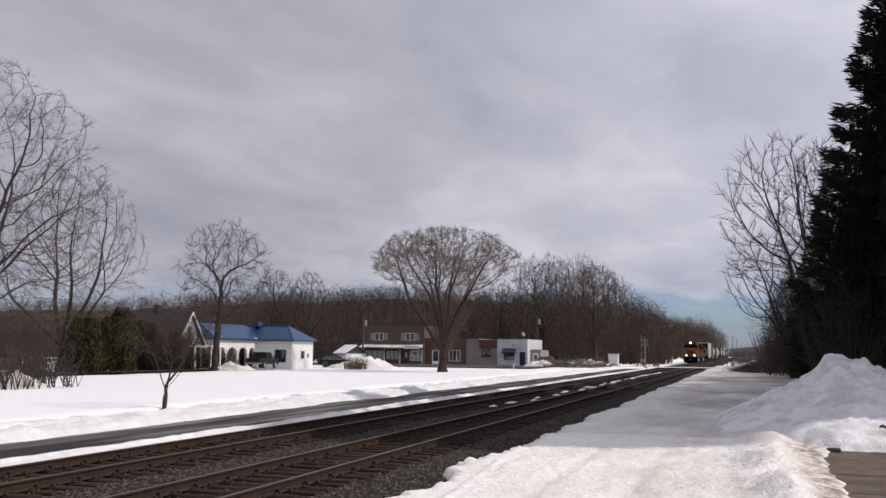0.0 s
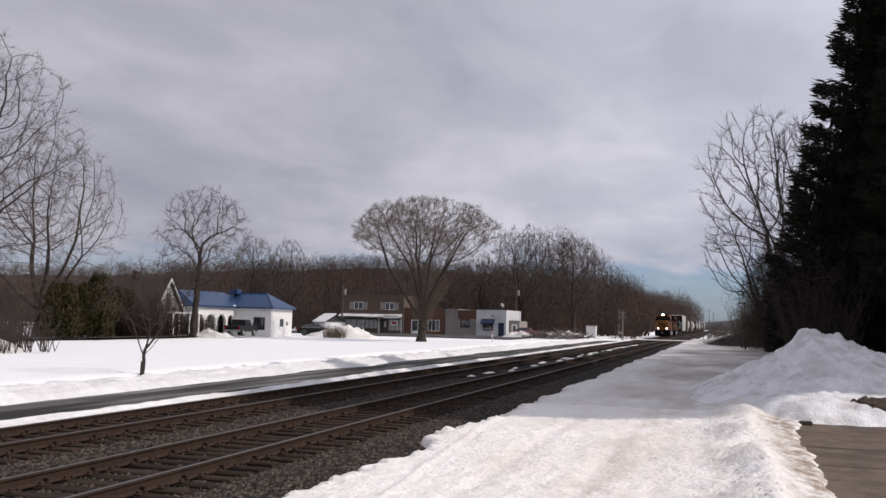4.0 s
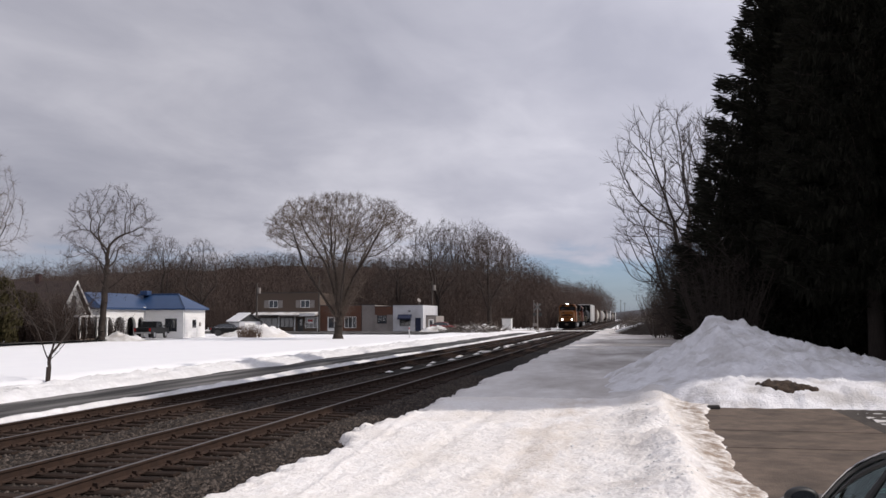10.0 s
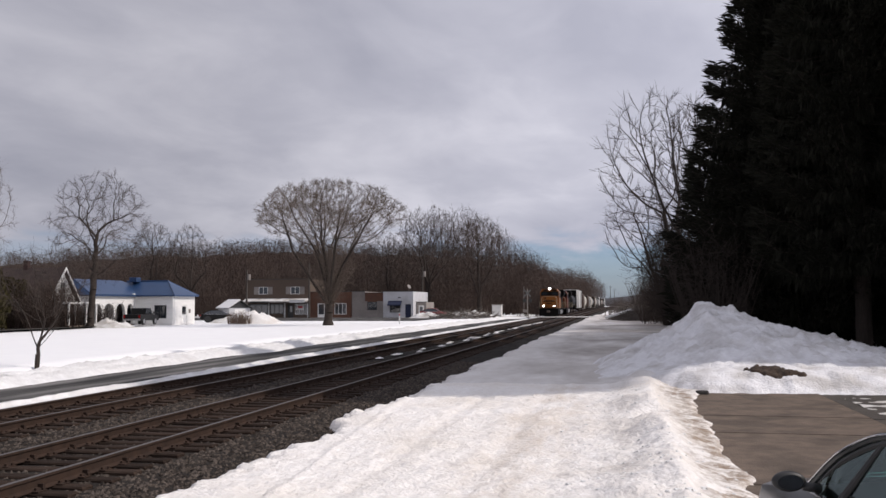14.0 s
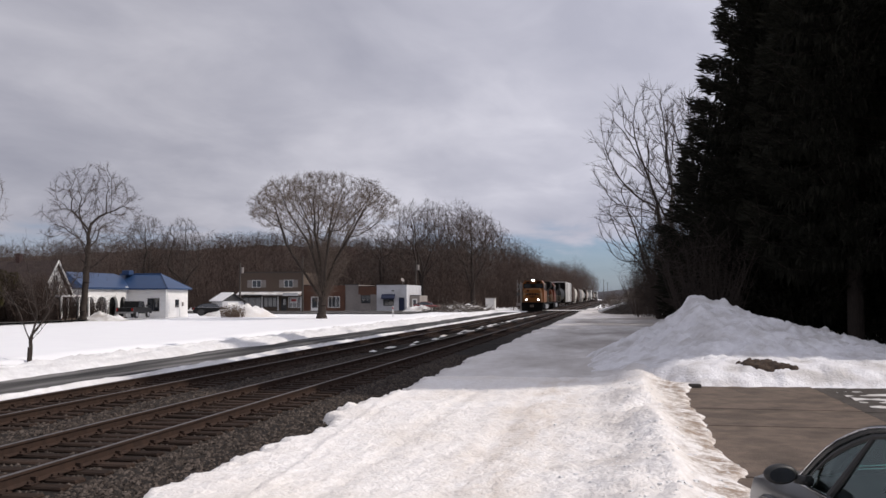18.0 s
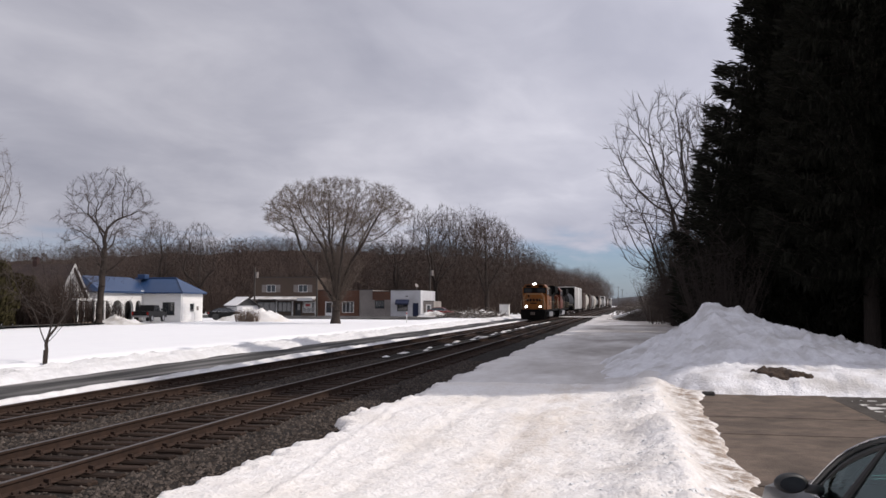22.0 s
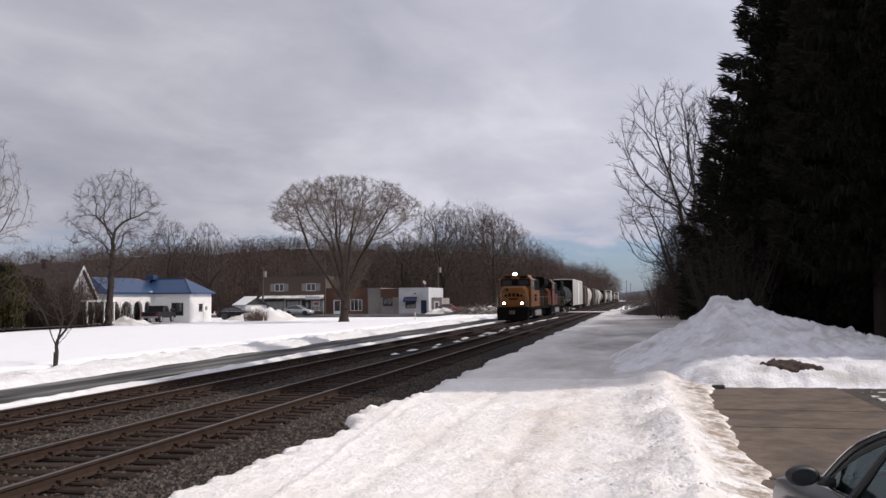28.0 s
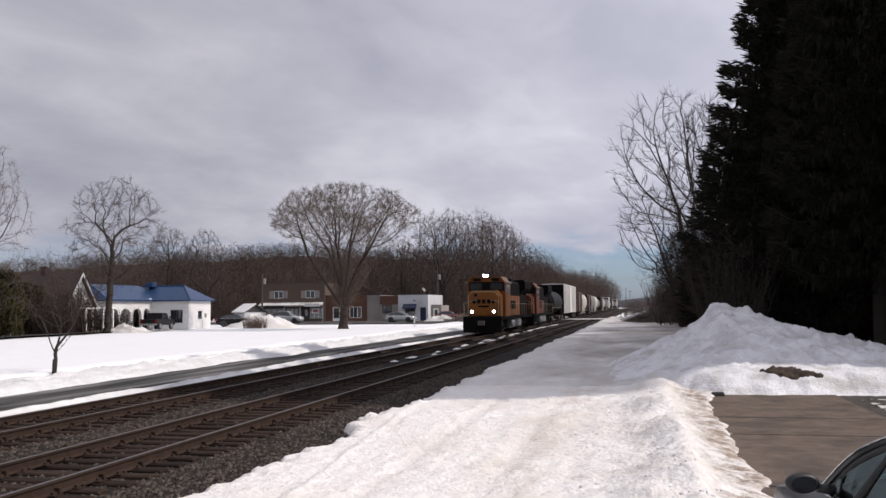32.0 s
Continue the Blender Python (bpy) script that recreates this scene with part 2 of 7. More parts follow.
def path_snow():
    """Icy snow with tan grit along the wheel ways and thawing brown grit at the slabs' edge."""
    m = mat("path_snow", (0.93, 0.905, 0.885), (0.80, 0.76, 0.725), scale=8.0, rough=0.55, bump=0.8, bscale=14, stain=(0.70, 0.63, 0.55), sscale=0.4, samount=0.5)
    nt = m.node_tree
    N, L = nt.nodes.new, nt.links.new
    p = nt.nodes["Principled BSDF"]
    old = p.inputs["Base Color"].links[0].from_socket
    tc, sep = N("ShaderNodeTexCoord"), N("ShaderNodeSeparateXYZ")
    L(tc.outputs["Object"], sep.inputs[0])
    nz = N("ShaderNodeTexNoise")
    nz.inputs["Scale"].default_value, nz.inputs["Detail"].default_value, nz.inputs["Roughness"].default_value = 1.3, 9, 0.68
    mpz = N("ShaderNodeMapping")
    mpz.inputs["Scale"].default_value = (1.2, 0.32, 1.0)
    L(tc.outputs["Object"], mpz.inputs[0])
    L(mpz.outputs[0], nz.inputs["Vector"])
    nf = N("ShaderNodeTexNoise")
    nf.inputs["Scale"].default_value, nf.inputs["Detail"].default_value, nf.inputs["Roughness"].default_value = 2.6, 10, 0.78
    L(tc.outputs["Object"], nf.inputs["Vector"])
    col = old
    # (centre, half-width, strength, colour)
    for centre, half, strength, colour in ((1.30, 0.72, 1.5, (0.30, 0.225, 0.165)), (-0.05, 0.45, 0.5, (0.50, 0.46, 0.43)), (-1.5, 1.1, 0.5, (0.55, 0.455, 0.36)), (-3.2, 0.7, 0.3, (0.60, 0.53, 0.45))):
        d = N("ShaderNodeMath")
        d.operation = "SUBTRACT"
        L(sep.outputs[0], d.inputs[0])
        d.inputs[1].default_value = centre
        ab = N("ShaderNodeMath")
        ab.operation = "ABSOLUTE"
        L(d.outputs[0], ab.inputs[0])
        r = N("ShaderNodeMapRange")
        r.inputs["From Min"].default_value, r.inputs["From Max"].default_value = half, 0.0
        L(ab.outputs[0], r.inputs["Value"])
        k = N("ShaderNodeMapRange")
        grit = centre > 1
        k.inputs["From Min"].default_value, k.inputs["From Max"].default_value = (0.44, 0.70) if grit else (0.40, 0.66)
        L((nf if grit else nz).outputs["Fac"], k.inputs["Value"])
        f = N("ShaderNodeMath")
        f.operation = "MULTIPLY"
        L(r.outputs[0], f.inputs[0])
        L(k.outputs[0], f.inputs[1])
        g = N("ShaderNodeMath")
        g.operation = "MULTIPLY"
        g.use_clamp = True
        L(f.outputs[0], g.inputs[0])
        g.inputs[1].default_value = strength * 1.6
        mx = N("ShaderNodeMixRGB")
        L(g.outputs[0], mx.inputs[0])
        L(col, mx.inputs[1])
        mx.inputs[2].default_value = (*colour, 1)
        col = mx.outputs[0]
    L(col, p.inputs["Base Color"])
    return m


PATH_SNOW = path_snow()


def packed_snow():
    """Hard-packed snow: clean along the ballast; brown-grey patches across the driven way colour in wear and bands of
    shade.
    """
    m = mat("packed_snow", (0.76, 0.735, 0.72), (0.62, 0.585, 0.555), scale=2.2, rough=0.6, bump=0.5, bscale=9, stain=(0.45, 0.40, 0.36), sscale=0.5, samount=0.4, stretch=(1, 0.3, 1))
    nt = m.node_tree
    N, L = nt.nodes.new, nt.links.new
    p = nt.nodes["Principled BSDF"]
    old = p.inputs["Base Color"].links[0].from_socket
    tc, sep, mp = N("ShaderNodeTexCoord"), N("ShaderNodeSeparateXYZ"), N("ShaderNodeMapping")
    mp.inputs["Scale"].default_value = (0.17, 0.085, 1)
    L(tc.outputs["Object"], sep.inputs[0])
    L(tc.outputs["Object"], mp.inputs[0])
    nz = N("ShaderNodeTexNoise")
    nz.inputs["Scale"].default_value, nz.inputs["Detail"].default_value, nz.inputs["Roughness"].default_value = 1.0, 8, 0.6
    L(mp.outputs[0], nz.inputs["Vector"])
    r = N("ShaderNodeMapRange")
    r.inputs["From Min"].default_value, r.inputs["From Max"].default_value = 0.40, 0.62
    L(nz.outputs["Fac"], r.inputs["Value"])
    side = N("ShaderNodeMapRange")
    side.interpolation_type = "SMOOTHSTEP"
    side.inputs["From Min"].default_value, side.inputs["From Max"].default_value = -4.6, -2.6
    L(sep.outputs[0], side.inputs["Value"])
    f = N("ShaderNodeMath")
    f.operation = "MULTIPLY"
    L(r.outputs[0], f.inputs[0])
    L(side.outputs[0], f.inputs[1])
    mx = N("ShaderNodeMixRGB")
    L(f.outputs[0], mx.inputs[0])
    L(old, mx.inputs[1])
    mx.inputs[2].default_value = (0.27, 0.23, 0.20, 1)
    L(mx.outputs[0], p.inputs["Base Color"])
    return m


PACKED_SNOW = packed_snow()


# ---- mesh helpers ----
def thing(name, label, category, group="", kind="", at=None):
    ob = new(name)
    ob.empty_display_size = 0.2
    if at is not None:
        ob.matrix_world = at
    return tagged(ob, label, category, group, kind)


def part(name, bm, material, parent, label=""):
    """Links a bmesh as one mesh object under a thing or a part."""
    me = bpy.data.meshes.new(name)
    bm.to_mesh(me)
    bm.free()
    me.materials.append(material)
    ob = new(name, me)
    ob.parent = parent
    if label:
        tagged(ob, label)
    return ob


def mesh_part(name, verts, faces, material, parent, smooth=False, label=""):
    me = bpy.data.meshes.new(name)
    me.from_pydata(verts, [], faces)
    me.materials.append(material)
    if smooth:
        me.polygons.foreach_set("use_smooth", [True] * len(me.polygons))
    me.update()
    ob = new(name, me)
    if parent is not None:
        ob.parent = parent
    if label:
        tagged(ob, label)
    return ob


def box(bm, x0, x1, y0, y1, z0, z1, bevel=0.0):
    r = bmesh.ops.create_cube(bm, size=1.0)
    vs = r["verts"]
    for v in vs:
        v.co = Vector((x0 + (v.co.x + 0.5) * (x1 - x0), y0 + (v.co.y + 0.5) * (y1 - y0), z0 + (v.co.z + 0.5) * (z1 - z0)))
    if bevel:
        es = list({e for v in vs for e in v.link_edges})
        bmesh.ops.bevel(bm, geom=es, offset=bevel, segments=2, affect="EDGES", profile=0.6)
    return bm


def B(*boxes, bevel=0.0):
    bm = bmesh.new()
    for b in boxes:
        box(bm, *b, bevel=bevel)
    return bm


def prism(bm, outline, axis, a, c):
    """Extrudes a closed outline of (u, v) pairs along an axis from a to c."""
    def place(u, v, w):
        return {"x": (w, u, v), "y": (u, w, v), "z": (u, v, w)}[axis]
    lo = [bm.verts.new(place(u, v, a)) for u, v in outline]
    hi = [bm.verts.new(place(u, v, c)) for u, v in outline]
    n = len(outline)
    bm.faces.new(lo[::-1])
    bm.faces.new(hi)
    for i in range(n):
        bm.faces.new((lo[i], lo[(i + 1) % n], hi[(i + 1) % n], hi[i]))
    bmesh.ops.recalc_face_normals(bm, faces=bm.faces)
    return bm


def cyl(bm, p0, p1, r0, r1=None, n=12):
    p0, p1 = Vector(p0), Vector(p1)
    d = p1 - p0
    q = d.to_track_quat("Z", "Y").to_matrix().to_4x4()
    bmesh.ops.create_cone(bm, cap_ends=True, segments=n, radius1=r0, radius2=r0 if r1 is None else r1, depth=d.length, matrix=Matrix.Translation((p0 + p1) / 2) @ q)
    return bm


def tube(bm, pts, r, n=8):
    """One swept rod through the points, with capped ends."""
    P = [Vector(p) for p in pts]
    rings = []
    for i, p in enumerate(P):
        d = (P[min(i + 1, len(P) - 1)] - P[max(i - 1, 0)]).normalized()
        u = d.cross(Vector((0, 0, 1)) if abs(d.z) < 0.9 else Vector((1, 0, 0))).normalized()
        w = d.cross(u)
        rings.append([bm.verts.new(p + (u * math.cos(6.28318 * k / n) + w * math.sin(6.28318 * k / n)) * r) for k in range(n)])
    made = []
    for a, b in zip(rings, rings[1:]):
        best = min(range(n), key=lambda s: sum((a[k].co - b[(k + s) % n].co).length for k in range(0, n, 2)))
        b[:] = b[best:] + b[:best]
        for k in range(n):
            made.append(bm.faces.new((a[k], a[(k + 1) % n], b[(k + 1) % n], b[k])))
    made += [bm.faces.new(rings[0]), bm.faces.new(rings[-1])]
    bmesh.ops.recalc_face_normals(bm, faces=made)
    return bm


def segments_mesh(segs, sides=3):
    """Verts and faces of many tapered sticks (p0, p1, r0, r1), fast."""
    S = np.array([(*a, *b, r, s) for a, b, r, s in segs], dtype=float).reshape(-1, 8)
    p0, p1, r0, r1 = S[:, 0:3], S[:, 3:6], S[:, 6], S[:, 7]
    d = p1 - p0
    d /= np.maximum(np.linalg.norm(d, axis=1, keepdims=True), 1e-9)
    ref = np.where(np.abs(d[:, 2:3]) > 0.9, np.array([[1.0, 0, 0]]), np.array([[0, 0, 1.0]]))
    u = np.cross(d, ref)
    u /= np.linalg.norm(u, axis=1, keepdims=True)
    w = np.cross(d, u)
    rings = []
    for p, r in ((p0, r0), (p1, r1)):
        for k in range(sides):
            a = 2 * math.pi * k / sides
            rings.append(p + (u * math.cos(a) + w * math.sin(a)) * r[:, None])
    V = np.stack(rings, axis=1).reshape(-1, 3)
    base = np.arange(len(S))[:, None] * (2 * sides)
    F = np.concatenate([np.concatenate([base + k, base + (k + 1) % sides, base + sides + (k + 1) % sides, base + sides + k], axis=1) for k in range(sides)])
    return V.tolist(), F.tolist()


def point_sticks(S, wide=1.15):
    """Verts and faces of three-sided sticks that end in a point; S rows: start, end, two radii."""
    d = S[:, 3:6] - S[:, 0:3]
    d /= np.maximum(np.linalg.norm(d, axis=1, keepdims=True), 1e-9)
    ref = np.where(np.abs(d[:, 2:3]) > 0.9, np.array([[1.0, 0, 0]]), np.array([[0, 0, 1.0]]))
    u = np.cross(d, ref)
    u /= np.linalg.norm(u, axis=1, keepdims=True)
    w = np.cross(d, u)
    r = S[:, 6:7] * wide
    ring = [S[:, 0:3] + (u * math.cos(2.0944 * k) + w * math.sin(2.0944 * k)) * r for k in range(3)]
    V = np.stack(ring + [S[:, 3:6] + d * r * 2], axis=1).reshape(-1, 3)
    b = np.arange(len(S))[:, None] * 4
    F = np.concatenate([np.concatenate([b + k, b + (k + 1) % 3, b + 3], axis=1) for k in range(3)])
    return V.tolist(), F.tolist()


# ---- ground ----
def fbm(x, y, s, o=4, seed=0.0):
    return noise.fractal(Vector((x * s + seed, y * s - seed, seed * 0.37)), 1.0, 2.0, o)


def grid_mesh(name, xs, ys, height, material, parent=None, smooth=True):
    nx, ny = len(xs), len(ys)
    verts = [(x, y, height(x, y)) for y in ys for x in xs]
    faces = [(j * nx + i, j * nx + i + 1, (j + 1) * nx + i + 1, (j + 1) * nx + i) for j in range(ny - 1) for i in range(nx - 1)]
    return mesh_part(name, verts, faces, material, parent, smooth)


def steps(a, b, d):
    n = max(1, round((b - a) / d))
    return [a + (b - a) * i / n for i in range(n + 1)]


def grow_steps(a, b, d, g):
    out, x = [a], a
    while x < b:
        x += d
        d *= g
        out.append(min(x, b))
    return out


TRACK_NEAR, TRACK_FAR, RAIL_Z = -7.98, -11.80, 0.10
SNOW_EDGE = -5.15


def ground_z(x, y):
    z = 0.10 * fbm(x, y, 0.06) if x < -21 else 0.0
    if -21 < x < 3 and y > -29 or (x > 0.8 and y < 40):
        z = -0.35
    if 116.5 < y < 141:
        z = min(z, 0.02)
    return z - (0.12 if abs(x) > 400 or y > 700 else 0.0)


xs = [-4000, -1500, -600, -300] + steps(-200, -60, 10) + steps(-57, -21.2, 1.5) + [-20.8, -12, -4, 0.7, 1, 2.9, 3.2, 8, 14, 20, 40, 80, 160, 400, 1500, 4000]
ys = [-4000, -800, -200, -60, -20] + steps(-10, 110, 2.0) + steps(120, 320, 10) + [400, 700, 1500, 4500]
ground = tagged(grid_mesh("ground", xs, ys, ground_z, SNOW_FIELD), "smooth white snow field beside the railway", "ground", kind="structure")

# ballast bed under both tracks
bed_ys = steps(-40, 1.5, 1.5) + steps(2, 40, 0.25) + steps(41, 120, 1.0) + steps(130, 620, 10)


def bed_z(x, y):
    crown = -0.125
    for c in (TRACK_NEAR, TRACK_FAR):
        crown = max(crown, -0.105 - 0.012 * abs(x - c) - 0.10 * max(0, abs(x - c) - 1.25))
    side = max(0.0, x + 5.9) * 0.05 + max(0.0, -13.1 - x) * 0.15
    return crown - side + 0.018 * fbm(x, y, 3.0, 3) if y < 60 else crown - side


ballast = tagged(grid_mesh("ballast", steps(-13.6, -4.7, 0.22), bed_ys, bed_z, BALLAST), "dark crushed stone ballast under two railway tracks", "ballast", kind="structure")


# snow-covered path along the tracks, with a ploughed berm beside the slabs
def slab_edge(y):
    return 1.52 + 0.10 * fbm(0.0, y, 0.6, 1, 3.0) + (0.0 if y < 21.6 else min(0.5, (y - 21.6) * 0.25))


def path_z(x, y):
    left = SNOW_EDGE - 0.1 + 0.34 * fbm(0.0, y, 0.28, 5, 7.7) * (1 if y < 60 else 1.4) + 0.22 * fbm(x, y, 1.9, 3, 2.2) + (0.17 * fbm(x, y, 5.0, 4, 1.7) if y < 60 else 0.0)
    z = 0.045 + 0.05 * fbm(x, y, 0.35, 4) + 0.022 * fbm(x, y, 2.2, 4, 1.3)
    if y < 25:                                            # ploughed streaks along the way
        z += 0.018 * fbm(x * 2.4, y * 0.16, 1.0, 4, 6.6) + 0.04 * math.exp(-((x - 0.62 - 0.05 * math.sin(y * 0.5)) / 0.20) ** 2)
    z += 0.29 * math.exp(-((x - 0.40 + 0.25 * fbm(0, y, 0.3, 3, 5.0)) / 0.66) ** 2) * (1 if y < 25 else max(0, 1 - (y - 25) / 6)) * (0.75 + 0.7 * fbm(x, y, 0.8, 4, 9.0))
    if y < 24.5:
        z += 0.035 * math.exp(-((x + 3.96 + 0.1 * (y - 10.1)) / 0.07) ** 2)        # thin ridge left by a runner
        z += 0.040 * max(0.0, fbm(x, y, 4.5, 3, 4.4)) * (1 if -0.7 < x < 1.4 else 0.5) + 0.022 * fbm(x, y, 7.0, 2, 1.1)
    for cx, w in ((-3.35, 0.16), (-2.0, 0.18)):          # wheel ruts
        z -= 0.03 * math.exp(-((x - cx - 0.012 * y + 0.2 * fbm(0, y, 0.08, 2)) / w) ** 2) * (1 if y < 24 else 0.6)
    d = x - left
    if d < 0.35:
        z -= max(0.0, 0.3 - d) ** 2 * 2.2 if d > -0.12 else 0.5
    edge_fade = max(0.0, min(1.0, (slab_edge(y) + 0.05 - x) / 0.95)) if y < 24.5 else 1.0
    z = z * edge_fade + 0.05 * (1 - edge_fade)
    e = slab_edge(y) - 0.06 + 0.11 * fbm(x, y, 1.3, 3, 6.1) - x
    if e < 0.4 and y < 24.5:
        z -= max(0.0, 0.12 - e) ** 2 * 3.0 if e > -0.2 else 0.7
    return max(z, -0.33)


path_xs = steps(-6.0, 2.6, 0.06)
path_ys = steps(-30, 4.2, 1.2) + steps(4.5, 22, 0.07) + steps(22.1, 30, 0.10) + grow_steps(30.12, 62, 0.14, 1.03)[:-1]
snow_path = tagged(grid_mesh("snow_path", path_xs, [y for y in path_ys if y < 25.05], path_z, PATH_SNOW), "trodden icy snow path along the railway", "path", kind="structure")
tagged(grid_mesh("packed_path", path_xs[::2], [y for y in path_ys if y > 24.85], path_z, PACKED_SNOW), "hard-packed grey snow path beside the tracks", "path", kind="structure")
far_path = tagged(grid_mesh("snow_path_far", steps(-6.6, 6.5, 0.3), steps(61.5, 175, 0.9), lambda x, y: path_z(min(x, -0.5) if x > -0.5 else x, y) + 0.004, PACKED_SNOW), "packed dirty snow path further along the railway", "path", kind="structure")
grid_mesh("snow_verge", steps(-0.6, 16, 0.35), steps(36, 62.4, 0.5), lambda x, y: 0.03 + 0.08 * fbm(x, y, 0.4) - (0.25 if x < 0.2 else 0), SNOW_DIRTY)
tagged(bpy.data.objects["snow_verge"], "dirty snow under the spruces", "snow", kind="structure")
grid_mesh("snow_yard", steps(5.5, 22, 0.5), steps(2, 37, 0.5), lambda x, y: -0.02 - (0.3 if x < 13.5 and y < 25.5 else -0.1) + 0.06 * fbm(x, y, 0.4), SNOW)
tagged(bpy.data.objects["snow_yard"], "snow beside the paved yard", "snow", kind="structure")

# road beyond the tracks
road = tagged(grid_mesh("road", steps(-17.6, -13.5, 0.4), steps(-40, 139, 1.5), lambda x, y: -0.10 + 0.006 * fbm(x, y, 1.5), ASPHALT), "wet dark asphalt road beside the tracks", "road", kind="structure")
side_road = tagged(grid_mesh("side_road", steps(-53.4, -49.6, 1.0), steps(20, 84, 3), lambda x, y: 0.19, ASPHALT), "narrow asphalt street before the houses", "road", kind="structure")
tagged(grid_mesh("shop_street", steps(-120, -27, 3.0), steps(117.5, 140.3, 2.0), lambda x, y: 0.10 + 0.004 * fbm(x, y, 0.8), ASPHALT), "dark wet street and parking before the shops", "road", kind="structure")
cross_road = tagged(grid_mesh("cross_road", steps(-95, 30, 2.0), steps(141, 149, 1.0), lambda x, y: 0.10 if -14.2 < x < -5.2 else 0.13, SNOW_DIRTY), "snow-packed side street and level crossing", "road", kind="structure")


def ridge(name, x0, width, height, y0, y1, seed, material, lumps, label):
    """A ploughed ridge of snow along the tracks."""
    nx = 19
    ys_ = grow_steps(y0, y1, 0.16, 1.006)
    verts = []
    for y in ys_:
        w = width * (1 + 0.25 * fbm(0, y, 0.2, 3, seed))
        for i in range(nx):
            u = i / (nx - 1) * 2 - 1
            prof = (1 - u * u) ** 0.8
            h = height * prof * (0.85 + 0.18 * lumps * fbm(u, y, 0.3, 3, seed) + 0.38 * lumps * fbm(u * 2, y, 1.5, 4, seed + 4) + 0.5 * lumps * fbm(u * 3, y, 4.0, 2, seed + 6))
            verts.append((x0 + u * w / 2 + 0.3 * fbm(0, y, 0.12, 3, seed + 1) + 0.12 * fbm(u, y, 1.1, 3, seed + 2), y, max(h, 0) - 0.12 + 0.06 * (u < 0)))
    faces = [(j * nx + i, j * nx + i + 1, (j + 1) * nx + i + 1, (j + 1) * nx + i) for j in range(len(ys_) - 1) for i in range(nx - 1)]
    return tagged(mesh_part(name, verts, faces, material, None, True), label, "snow bank", kind="stuff")


ridge("snow_bank", -18.25, 2.0, 0.30, -40, 138, 1.0, SNOW_BANK, 1.0, "ploughed snow bank along the far side of the road")
ridge("snow_strip", -13.5, 0.62, 0.15, -40, 130, 8.0, SNOW_BANK, 0.55, "thin snow strip between road and ballast")


# ---- snow mound ----
MOUND_X = (-1.2, 0.25, 1.2, 1.9, 2.55, 3.2, 3.95, 4.7, 6.3, 7.8, 9.0, 12.0)
MOUND_Z = (0.0, 0.68, 1.08, 1.55, 2.14, 2.02, 2.0, 1.62, 1.05, 0.74, 0.45, 0.15)


def mound_z(x, y):
    def bump(cx, cy, sx, sy, h, k=1.0):
        return h * math.exp(-(abs((x - cx) / sx) ** 2 + abs((y - cy) / sy) ** 2) ** k)
    crest = 0.97 * np.interp(x + 0.25 * fbm(0, y, 0.5, 2, 3.3), MOUND_X, MOUND_Z)
    z = crest * math.exp(-((y - 33.0) / (5.6 if y < 33 else 3.4)) ** 2)
    z += bump(3.0, 28.5, 2.6, 2.0, 0.22) + bump(7.0, 28.0, 3.0, 2.2, 0.16)
    z *= 1.0 + 0.13 * fbm(x, y, 0.6, 5, 2.0)
    z += (0.15 * fbm(x, y, 1.6, 5, 5.0) + 0.15 * max(0.0, fbm(x, y, 3.4, 4, 2.0)) - 0.10 * max(0.0, fbm(x, y, 2.4, 4, 8.0)) + 0.05 * fbm(x, y, 6.5, 2, 4.0)) * min(1.0, z * 1.5)
    front = 23.5 + 0.10 * max(0, x - 2) + 0.35 * fbm(x, 0, 0.6, 4, 1.0) + 1.4 * max(0.0, min(1.0, (2.0 - x) / 1.2))
    z += 0.22 * max(0.0, min(1.0, 1 - (y - front - 1.4) / 4.0)) * max(0.0, min(1.0, x / 1.5))
    if y < front + 1.4:
        z = min(z, (y - front) * 0.42 + 0.02 + 0.10 * fbm(x, y, 1.8, 4, 3.0))
    z -= 0.13 * max(0.0, 1 - max(z, 0) / 0.22) * max(0.0, min(1.0, (2.2 - x) / 0.8))
    return max(z + 0.02, -0.34) if y >= front - 0.3 else -0.34


HOLES = [(3.0, 30.2), (3.3, 31.2), (2.7, 28.6), (4.8, 30.5), (0.3, 30.2), (0.5, 31.6), (5.6, 29.5), (6.8, 30.5), (0.75, 29.6), (1.05, 29.0), (1.35, 28.5), (1.2, 30.2), (0.9, 30.9), (1.9, 30.6), (1.6, 31.6), (0.6, 28.4), (2.2, 29.2)]


def mound_pitted(x, y):
    z = mound_z(x, y)
    for hx, hy in HOLES:
        q = ((x - hx) / 0.14) ** 2 + ((y - hy) / 0.26) ** 2
        if q < 6:
            z -= 0.16 * math.exp(-q)
    return z


mound = tagged(grid_mesh("snow_mound", steps(-1.4, 13.5, 0.085), steps(22.6, 39, 0.10), mound_pitted, MOUND_SNOW), "high ploughed mound of old trodden snow", "snow mound", kind="stuff")
dirt = tagged(grid_mesh("dirt_patch", steps(2.9, 4.7, 0.04), steps(23.6, 26.2, 0.05), lambda x, y: mound_pitted(x, y) + 0.06 + 0.05 * fbm(x, y, 3, 3) - 0.35 * max(0, ((x - 3.78) / 0.75) ** 2 + ((y - 24.65 + 0.1 * (x - 3.78)) / 0.45) ** 2 - 0.5 + 0.9 * fbm(x * 0.8, y, 4.4, 5, 5)), mat("thawed_dirt", (0.075, 0.047, 0.030), (0.022, 0.015, 0.011), scale=9, rough=0.95, bump=0.8)), "patch of thawed dirt and dead leaves in the snow", "dirt", kind="stuff")


